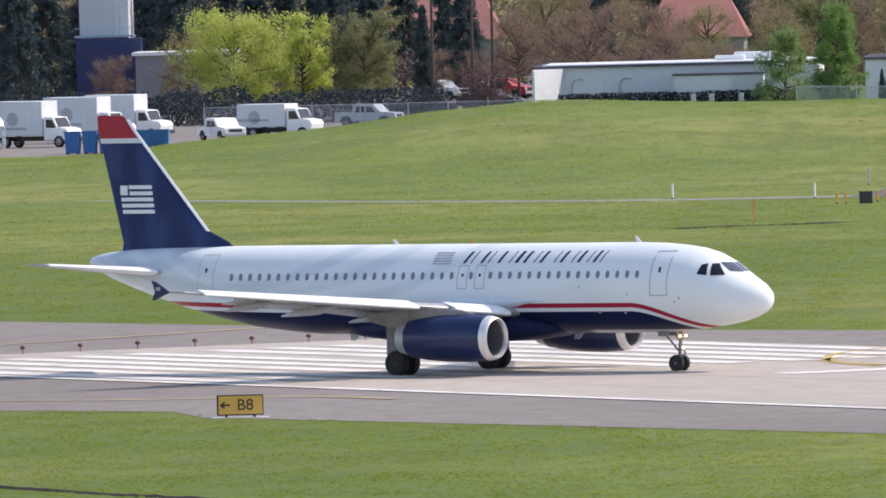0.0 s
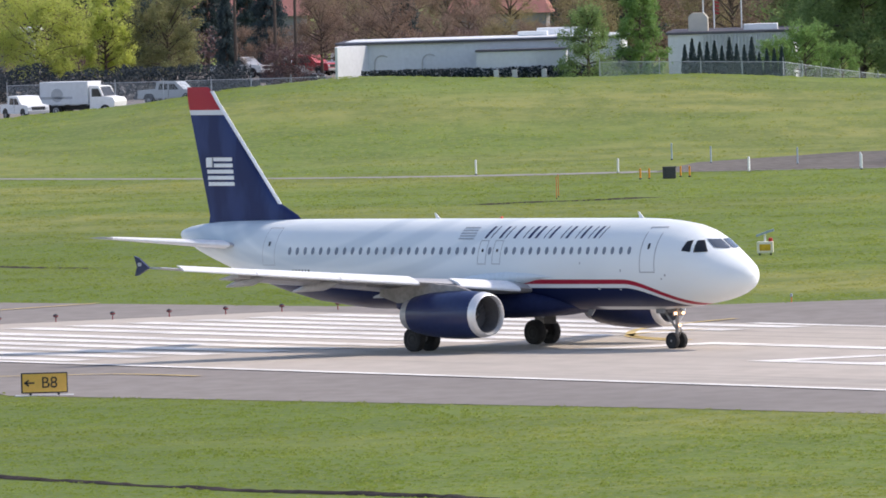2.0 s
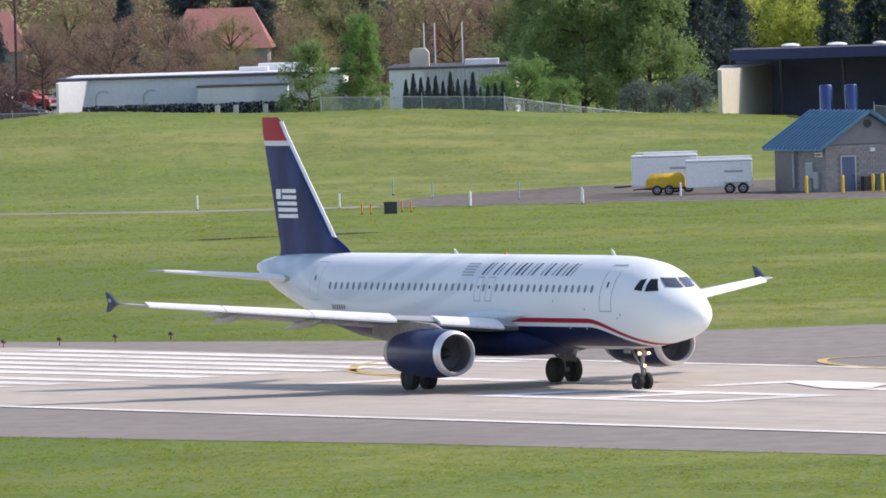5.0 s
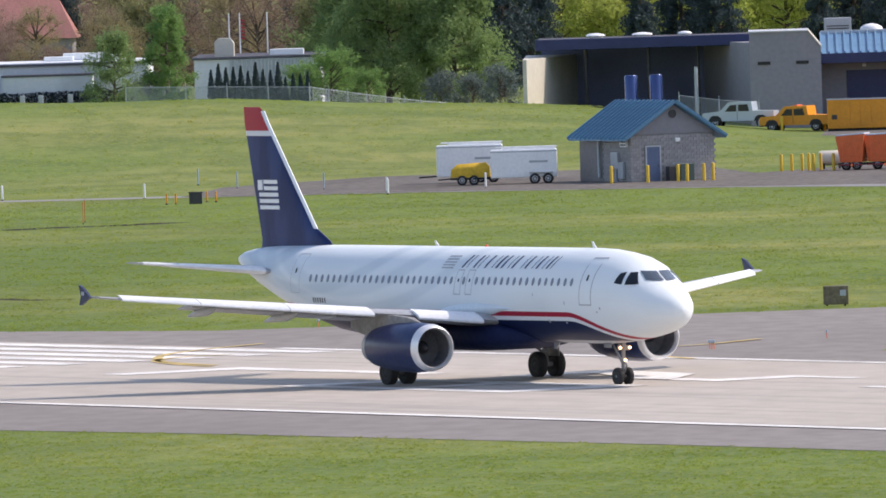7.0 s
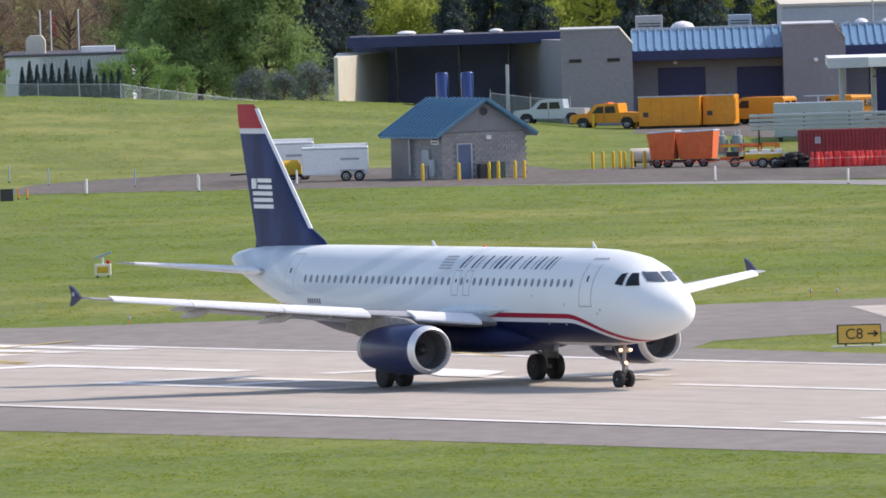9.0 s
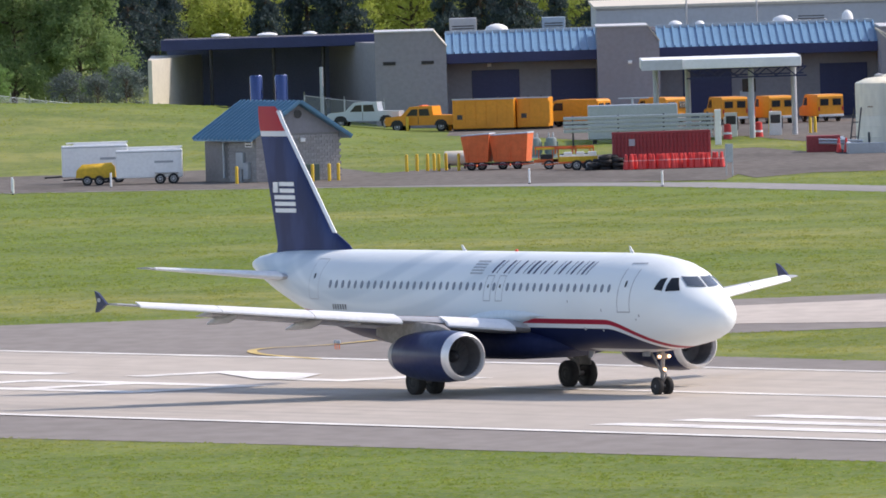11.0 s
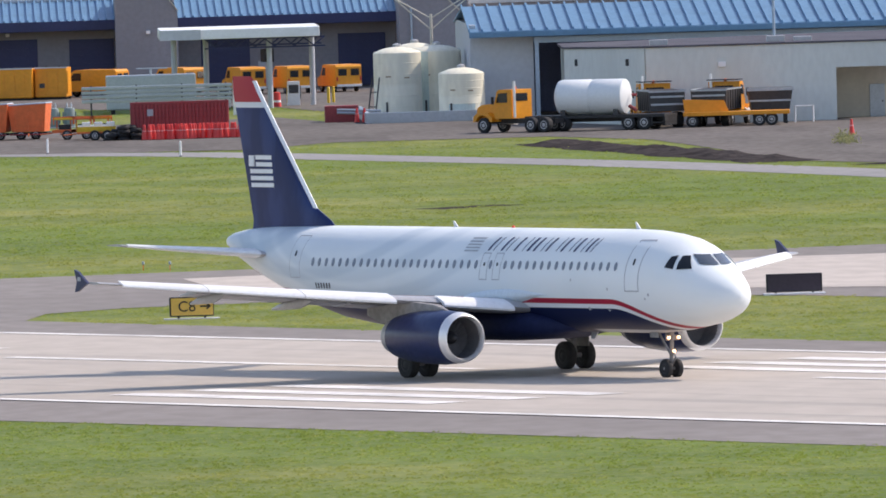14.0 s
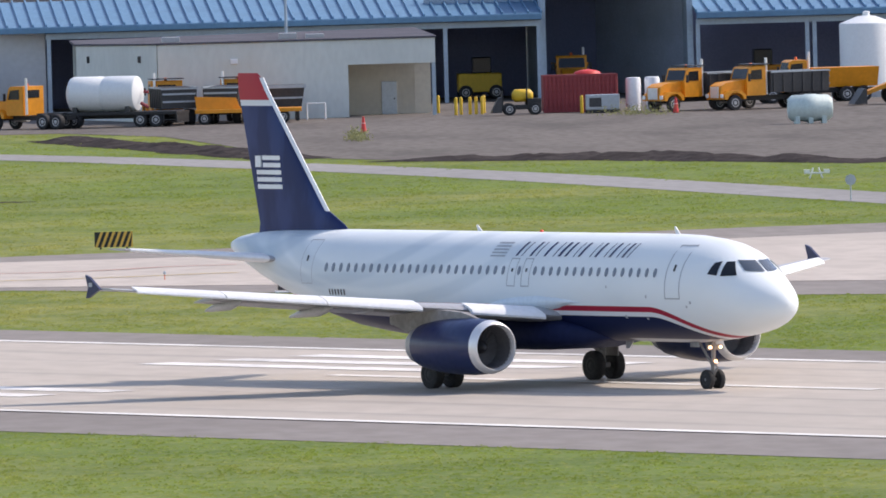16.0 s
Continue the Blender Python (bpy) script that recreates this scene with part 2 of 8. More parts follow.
def build_ground():
    xs = [-5000, -2500, -1200, -600, -300, -180] + [-140 + 4 * i for i in range(71)] + [180, 300, 600, 1200, 2500, 5000]
    ys = [-3000, -1000, -300, 0, 250, 450, 560, 700, 850, 1000, 1100] + [1150 + 6 * i for i in range(40)] + [1450, 1600, 1900, 2500, 3500, 6000]
    mb = Mb()
    vs = [(x, y, bank(x, y)) for y in ys for x in xs]
    w = len(xs)
    mb.add(vs, [(j * w + i, j * w + i + 1, (j + 1) * w + i + 1, (j + 1) * w + i) for j in range(len(ys) - 1) for i in range(w - 1)])
    ob = setting("ground", mb, M["grass"], "mown spring grass of the airfield with straw patches", 60)
    return ob


def rw(a, b):
    """A place given along the runway and to the left of its traffic."""
    return (324.97 + 0.52101 * a + 0.85355 * b, 198.36 - 0.85355 * a + 0.52101 * b)


def rwbox(mb, a0, a1, b0, b1, z):
    return mb.flat([rw(a0, b0), rw(a1, b0), rw(a1, b1), rw(a0, b1)], z)


LINE_R, LINE_L = -23.4, 18.3        # side stripes
MID = (LINE_R + LINE_L) / 2


APRON = [(-118, 795), (-64.1, 750.1), (-56, 743.5), (-54, 735), (-51, 731.5), (-23.5, 697.4), rw(-575, -35.2), rw(-530, -34.0), rw(-400, -34.0), rw(-400, 25.5), rw(-560, 25.8), (43.8, 709), (20.4, 747.6),
             (9, 768), (4.0, 777), (5, 786), (9, 791), (26, 795), (40, 778), (47.4, 766), (64, 754), (130, 715), (220, 840), (110, 884), (72.4, 861.6), (64.7, 860.5),
             (45, 853), (27, 847), (4.6, 842), (-11.5, 839), (-28, 836.2), (-46.4, 851.3), (-75.7, 887.5), (-140, 960)]


def build_runway():
    setting("taxiway", Mb().flat(APRON, 0.02), M["asphalt"], "grey-brown asphalt taxiway and runway shoulder")
    setting("taxiway", Mb().flat([(30, 797), (47.5, 785), (66, 772), (128, 735), (200, 838), (120, 868), (72, 846), (52, 838), (27, 838), (12, 832), (14, 806)], 0.035),
            M["taxi_concrete"], "pale concrete taxiway with stained joints")
    mb = Mb()
    rwbox(mb, -746, -400, LINE_R, LINE_L, 0.035)
    setting("runway", mb, M["concrete"], "pale worn concrete runway with tyre marks")
    # white paint
    for side, b in (("right", LINE_R), ("left", LINE_L)):
        mb = Mb()
        rwbox(mb, -741 if b < 0 else -700, -400, b - 0.45, b + 0.45, 0.055)
        setting("side_stripe", mb, M["white_mark"], "worn white runway side stripe")
    for i in range(12):
        b = MID + (-1 if i < 6 else 1) * (2.2 + 3.3 * (i % 6)) 
        mb = Mb()
        rwbox(mb, -739, -692, b - 0.87, b + 0.87, 0.055)
        setting("threshold_bar", mb, M["white_mark"], "worn white threshold stripe on the runway")
    for b in (-18.6, -14.9, -11.2, 6.2, 9.9, 13.6):
        mb = Mb()
        rwbox(mb, -579, -555.5, b - 0.9, b + 0.9, 0.055)
        setting("touchdown_bar", mb, M["white_mark"], "worn white touchdown bar on the runway")
    for a in (-621, -560, -499, -438):
        mb = Mb()
        rwbox(mb, a, a + 36.6, 1.45, 2.35, 0.055)
        setting("centre_line", mb, M["white_mark"], "worn white runway centre line")
    # designator: strokes of a letter and two digits, painted to be read from the threshold
    L = Mb()
    rwbox(L, -678, -659, 2.2, 3.8, 0.055), rwbox(L, -678, -675.6, -3.6, 2.2, 0.055)
    setting("runway_letter", L, M["white_mark"], "large worn white letter painted on the runway")
    two = Mb()
    for q in ((-653, -651, 2.6, 8.0), (-637, -634.6, 2.8, 8.0), (-642, -637, 2.8, 4.2), (-634.6, -630.5, 7.0, 7.9)):
        rwbox(two, *q, 0.055)
    two.flat([rw(-651, 8.0), rw(-651, 6.2), rw(-642, 2.8), rw(-638.6, 2.8), rw(-644, 7.4)], 0.075)
    setting("runway_number", two, M["white_mark"], "large worn white digit painted on the runway")
    eight = Mb()
    for q in ((-654, -652, -8.3, -1), (-652, -636, -8.3, -6.9), (-652, -636, -2.4, -1), (-645.5, -643.5, -6.9, -2.4), (-636, -634, -8.3, -1)):
        rwbox(eight, *q, 0.055)
    setting("runway_number", eight, M["white_mark"], "large worn white digit painted on the runway")


def ribbon(pts, w, z):
    """A flat band of width w along a smooth line through pts."""
    out = []
    P = [Vector(p) for p in pts]
    for i in range(len(P) - 1):
        a, b, c, d = P[max(0, i - 1)], P[i], P[i + 1], P[min(len(P) - 1, i + 2)]
        for k in range(8):
            t = k / 8
            out.append(0.5 * ((2 * b) + (c - a) * t + (2 * a - 5 * b + 4 * c - d) * t * t + (3 * b - a - 3 * c + d) * t ** 3))
    out.append(P[-1])
    mb = Mb()
    L, R = [], []
    for i, p in enumerate(out):
        t = (out[min(i + 1, len(out) - 1)] - out[max(i - 1, 0)]).normalized()
        nrm = Vector((-t.y, t.x))
        wide = w(p) if callable(w) else w
        L.append(p + nrm * wide / 2), R.append(p - nrm * wide / 2)
    n = len(out)
    mb.add([(q.x, q.y, z) for q in L + R], [(i, i + 1, n + i + 1, n + i) for i in range(n - 1)])
    return mb


def earth_bank(pts, w, h):
    """A lumpy heaped bank of earth of width w and height h along a line through pts."""
    mb = Mb()
    P = [Vector(p) for p in pts]
    out = []
    for a, b in zip(P, P[1:]):
        n = max(2, int((b - a).length / .5))
        out += [a.lerp(b, i / n) for i in range(n)]
    out.append(P[-1])
    k = 11
    vs = []
    for i, p in enumerate(out):
        t = (out[min(i + 1, len(out) - 1)] - out[max(i - 1, 0)]).normalized()
        nrm = Vector((-t.y, t.x))
        fade = min(1, i / 12, (len(out) - 1 - i) / 12)
        for j in range(k):
            v = j / (k - 1) - .5
            q = p + nrm * (v * w * (1 + .3 * noise.noise((p.x * .2, p.y * .2, 3))))
            z = h * fade * (1 - (2 * v) ** 2) * (.55 + .8 * noise.noise((q.x * .35, q.y * .12, 0)) + .5 * noise.noise((q.x * 1.3, q.y * .6, 5)))
            vs.append((q.x, q.y, .02 + max(0, z)))
    mb.add(vs, [(i * k + j, i * k + j + 1, (i + 1) * k + j + 1, (i + 1) * k + j) for i in range(len(out) - 1) for j in range(k - 1)])
    return mb


ROAD = [(-260, 1330), (-150, 1235), (-100, 1181), (-70, 1146), (-52, 1133), (-38, 1130), (-20, 1124), (-3, 1114), (10, 1101), (18, 1090), (30, 1062),
        (42, 1033), (60, 976), (76, 908), (92, 840), (130, 760)]
PAD = [(-40, 1129), (-38, 1154), (-30, 1170), (-24, 1181), (-6, 1176), (-2, 1150), (9, 1176), (14, 1190), (24, 1196), (30, 1160),
                              (22, 1128), (20, 1100), (4, 1108), (-20, 1122)]
YARD = [(20.5, 1124), (22, 1104), (26, 1114), (40, 1112), (46, 1094), (52, 1028), (56, 1018), (70, 1003), (83, 984), (140, 930), (400, 1000), (400, 1500), (0, 1420), (-4, 1268),
                               (6, 1268), (12, 1240), (24, 1236), (30, 1196), (24, 1160)]


def build_roads():
    setting("road", ribbon(ROAD, lambda p: 6.5 if p.x > -25 else max(2.4, 6.5 + (p.x + 25) * .1), 0.02), M["road"], "narrow grey asphalt perimeter road")
    setting("pad", Mb().flat(PAD, 0.035), M["gravel"], "gravel and broken asphalt pad by the pump shed")
    setting("yard", Mb().flat(YARD, 0.028), M["gravel"], "grey gravel and asphalt yard before the sheds")
    setting("lot", Mb().flat([(-200, 1330), (-112, 1332), (-103, 1350), (-96, 1370), (-88, 1400), (-60, 1480), (-60, 1600), (-240, 1600)], 0.03), M["asphalt"], "grey asphalt parking lot for lorries")


def inside(P, poly):
    """Which of the points lie inside a polygon."""
    hit = np.zeros(len(P), bool)
    x, y = P[:, 0], P[:, 1]
    for (ax, ay), (bx, by) in zip(poly, poly[1:] + poly[:1]):
        if ay != by:
            hit ^= ((ay > y) != (by > y)) & (x < (bx - ax) * (y - ay) / (by - ay) + ax)
    return hit


def build_tufts():
    """Tufts of grass blades over the fields, thick along the pavement's edges."""
    rng = np.random.default_rng(5)
    pts = []
    for x0, x1, y0, y1, per in ((-78, 72, 545, 800, 3.0), (-90, 100, 800, 960, 2.4), (-104, 100, 960, 1135, 1.7), (-125, 40, 1135, 1318, 1.1)):
        n = int((x1 - x0) * (y1 - y0) * per)
        P = np.stack([rng.uniform(x0, x1, n), rng.uniform(y0, y1, n)], 1)
        pts.append(P[np.abs(P[:, 0]) < .088 * P[:, 1] + 3])
    P = np.concatenate(pts)
    Q = P + rng.normal(0, .28, P.shape) * (1, 2.2)
    keep = ~(inside(Q, APRON) | inside(Q, PAD) | inside(Q, YARD))
    for (ax, ay), (bx, by) in zip(ROAD, ROAD[1:]):
        d = np.array((bx - ax, by - ay), float)
        u = np.clip(((Q - (ax, ay)) @ d) / (d @ d), 0, 1)
        keep &= np.hypot(*(Q - (ax, ay) - u[:, None] * d).T) > np.clip(3.3 + np.minimum(0, Q[:, 0] + 25) * .05, 1.3, 3.3)
    P = P[keep]
    n = len(P)
    base = np.array([bank(x, y) for x, y in P])
    clump = np.array([noise.noise((x * .35, y * .12, 7.0)) for x, y in P])
    tall = rng.uniform(.02, .065, n) * (1 + .9 * clump)
    V = np.empty((n, 4, 3, 3))
    for k in range(4):
        a = rng.uniform(-1.0, 1.0, n)
        w = rng.uniform(.05, .13, n)
        lean = rng.uniform(.04, .14, n)
        ox, oy = rng.normal(0, .10, n), rng.normal(0, .10, n)
        c, s = np.cos(a), np.sin(a)
        for j, sg in enumerate((-1, 1)):
            V[:, k, j] = np.stack([P[:, 0] + ox + sg * w * c, P[:, 1] + oy + sg * w * s, base - .01], 1)
        V[:, k, 2] = np.stack([P[:, 0] + ox - s * lean, P[:, 1] + oy + c * lean, base + tall * rng.uniform(.6, 1.2, n)], 1)
    me = bpy.data.meshes.new("grass_tufts")
    me.vertices.add(n * 12)
    me.vertices.foreach_set("co", V.ravel())
    me.loops.add(n * 12)
    me.loops.foreach_set("vertex_index", np.arange(n * 12, dtype=np.int32))
    me.polygons.add(n * 4)
    me.polygons.foreach_set("loop_start", np.arange(0, n * 12, 3, dtype=np.int32))
    me.update(calc_edges=True)
    # blades are thin and round: they shade like the turf that they stand in, each tilted a little
    N = np.repeat(np.concatenate([rng.normal(0, .11, (n * 4, 2)), np.ones((n * 4, 1))], 1), 3, 0)
    N /= np.linalg.norm(N, axis=1)[:, None]
    me.normals_split_custom_set_from_vertices(N.tolist())
    me.materials.append(M["tufts"])
    tagged(new("grass_tufts", me), "short uneven tufts of mown spring grass", "grass", kind="stuff")


build_ground()
build_runway()
build_roads()
build_tufts()


# ---- the airliner: x forward, y to its left, z up; its origin lies on the ground between the main wheels ----
AFT = 17.71
# distance behind the nose, top, bottom, half width
HULL = [(0.0, 3.34, 3.26, .04), (.06, 3.56, 3.02, .30), (.2, 3.76, 2.82, .52), (.5, 4.02, 2.62, .84), (.9, 4.26, 2.44, 1.10), (1.4, 4.57, 2.29, 1.34), (1.8, 4.83, 2.20, 1.48),
        (2.3, 5.16, 2.12, 1.62), (2.9, 5.45, 2.03, 1.74), (3.6, 5.65, 1.94, 1.84), (4.5, 5.78, 1.86, 1.92), (5.6, 5.88, 1.79, 1.96), (7.0, 5.92, 1.78, 1.975), (10, 5.92, 1.78, 1.975),
        (13, 5.92, 1.78, 1.975), (16, 5.92, 1.78, 1.975), (19, 5.92, 1.78, 1.975), (22, 5.92, 1.78, 1.975), (24.5, 5.92, 1.80, 1.975), (26, 5.92, 1.92, 1.96), (28, 5.92, 2.14, 1.90),
        (30, 5.91, 2.54, 1.76), (32, 5.89, 3.06, 1.52), (33.5, 5.86, 3.50, 1.27), (35, 5.80, 3.98, .96), (36.2, 5.70, 4.42, .66), (37.0, 5.58, 4.78, .42), (37.45, 5.44, 4.98, .26), (37.57, 5.36, 5.08, .12)]
HS = [h[0] for h in HULL]


def hull(s):
    """Top, bottom and half width of the hull s metres behind the nose."""
    return [float(np.interp(s, HS, [h[k] for h in HULL])) for k in (1, 2, 3)]


def skin(s, z, side=-1, out=0.0):
    """The point of the skin s metres behind the nose, at height z, on the right (-1) or left side, and its outward normal."""
    t, b, w = hull(s)
    c, r = (t + b) / 2, (t - b) / 2
    k = max(-0.999, min(0.999, (z - c) / r))
    y = w * math.sqrt(1 - k * k)
    nrm = Vector((0, y / w ** 2, (z - c) / r ** 2)).normalized()
    e = 0.05
    t2, b2, w2 = hull(s - e)
    c2, r2 = (t2 + b2) / 2, (t2 - b2) / 2
    k2 = max(-0.999, min(0.999, (z - c2) / max(r2, .01)))
    dy = (w2 * math.sqrt(1 - k2 * k2) - y) / e
    nrm = Vector((-dy, nrm.y, nrm.z)).normalized() if abs(dy) > 1e-4 else nrm
    p = Vector((AFT - s, y, z)) + nrm * out
    return Vector((p.x, side * p.y, p.z)), Vector((nrm.x, side * nrm.y, nrm.z))


def skin_patch(mb, outline, side=-1, out=0.02, cells=4):
    """A thin panel on the skin: outline as (s, z) corners of a quadrilateral, split so that it follows the curve."""
    (a, b, c, d) = outline
    vs = []
    for j in range(cells + 1):
        for i in range(cells + 1):
            u, v = i / cells, j / cells
            s = (a[0] * (1 - u) + b[0] * u) * (1 - v) + (d[0] * (1 - u) + c[0] * u) * v
            z = (a[1] * (1 - u) + b[1] * u) * (1 - v) + (d[1] * (1 - u) + c[1] * u) * v
            vs.append(skin(s, z, side, out)[0])
    w = cells + 1
    return mb.add(vs, [(j * w + i, j * w + i + 1, (j + 1) * w + i + 1, (j + 1) * w + i) for j in range(cells) for i in range(cells)])


def hull_material():
    """White hull with a red line, a white gap and a navy belly, and pale grey swirls aft."""
    m, n, l = material("hull_paint")
    b = n["Principled BSDF"]
    obj = n.new("ShaderNodeTexCoord").outputs["Object"]
    sep = n.new("ShaderNodeSeparateXYZ")
    l.new(obj, sep.inputs[0])
    x, z = sep.outputs[0], sep.outputs[2]
    drop = ramp(n, l, x, AFT - 6.6, AFT - 2.0)
    rise = ramp(n, l, x, AFT - 22, AFT - 36)
    edge = math_node(n, l, "SUBTRACT", math_node(n, l, "ADD", math_node(n, l, "MULTIPLY", rise, 0.22), 3.20), math_node(n, l, "MULTIPLY", drop, 1.20))
    d = math_node(n, l, "SUBTRACT", z, edge)
    speck = noise_node(n, l, obj, 0.5, 4, (0.4, 1, 1))
    white = mix_col(n, l, ramp(n, l, speck, 0.4, 0.8), (0.815, 0.86, 0.875), (0.75, 0.80, 0.82))
    # swirls
    for cx, cz, r, w, k in ((AFT - 25.5, 8.5, 4.5, 0.42, 0.30), (AFT - 24.5, 9.6, 6.4, 0.34, 0.26), (AFT - 29.0, 9.0, 5.0, 0.35, 0.34), (AFT - 34.2, 6.6, 1.7, 0.5, 0.4)):
        dx, dz = math_node(n, l, "SUBTRACT", x, cx), math_node(n, l, "SUBTRACT", z, cz)
        dx = math_node(n, l, "MULTIPLY", dx, 0.55)
        rad = math_node(n, l, "SQRT", math_node(n, l, "ADD", math_node(n, l, "MULTIPLY", dx, dx), math_node(n, l, "MULTIPLY", dz, dz)))
        off = math_node(n, l, "ABSOLUTE", math_node(n, l, "SUBTRACT", rad, r))
        band = ramp(n, l, off, w, w * 0.35)
        fade = math_node(n, l, "MULTIPLY", band, k)
        white = mix_col(n, l, fade, white, (0.44, 0.53, 0.60))
    red = ramp(n, l, d, 0.02, 0.0)
    col = mix_col(n, l, red, white, (0.40, 0.022, 0.05))
    col = mix_col(n, l, ramp(n, l, d, -0.19, -0.21), col, (0.78, 0.79, 0.81))
    col = mix_col(n, l, ramp(n, l, d, -0.37, -0.39), col, (0.010, 0.017, 0.062))
    # pale keel ahead of the wing
    keel = math_node(n, l, "MULTIPLY", ramp(n, l, z, 1.96, 1.93), ramp(n, l, x, AFT - 9.6, AFT - 9.0))
    col = mix_col(n, l, math_node(n, l, "MULTIPLY", keel, ramp(n, l, d, -0.37, -0.39)), col, (0.50, 0.52, 0.55))
    l.new(col, b.inputs["Base Color"])
    grime = noise_node(n, l, obj, 1.5, 4, (0.3, 1, 1))
    l.new(math_node(n, l, "ADD", math_node(n, l, "MULTIPLY", grime, 0.2), 0.3), b.inputs["Roughness"])
    b.inputs["Specular IOR Level"].default_value = 0.12
    return m


def foil(mb, secs, thick=0.12, n=12):
    """A wing through sections (leading edge x, y, z, chord, thickness ratio); spanwise along y, or along z for a fin (given as 'up')."""
    rs = []
    for lx, y, z, ch, th, up in secs:
        ring = []
        for i in range(2 * n):
            a = 2 * math.pi * i / (2 * n)
            u = 0.5 * (1 + math.cos(a))
            yt = th * ch * 2.6 * (0.2969 * math.sqrt(u) - 0.126 * u - 0.3516 * u * u + 0.2843 * u ** 3 - 0.1036 * u ** 4) * 1.92
            off = yt if a < math.pi else -yt
            ring.append((lx - u * ch, y + off, z) if up else (lx - u * ch, y, z + off * (1.0 if off > 0 else 0.75)))
        rs.append(ring)
    return mb.rings(rs)


def wheel_mesh(radius, width):
    r, w = radius, width / 2
    tyre = Mb().turned([(r * .55, -w * .8), (r * .8, -w), (r * .94, -w * .85), (r, -w * .45), (r, w * .45), (r * .94, w * .85), (r * .8, w), (r * .55, w * .8)], axis="Y", n=24)
    rim = Mb().turned([(r * .18, -w * .9), (r * .3, -w * .75), (r * .52, -w * .84), (r * .555, -w * .8), (r * .555, w * .8), (r * .52, w * .84), (r * .3, w * .75), (r * .18, w * .9)], axis="Y", n=16)
    return tyre, rim


WHEELS = []


def wheel(root, x, y, radius, width):
    tyre, rim = wheel_mesh(radius, width)
    ob = part("wheel", rim, M["hub"], root, "black wheel hub", 40)
    part("tyre", tyre, M["rubber"], ob, "black rubber tyre", 40)
    ob.matrix_basis = pose(x, y, radius)
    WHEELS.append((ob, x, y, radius))


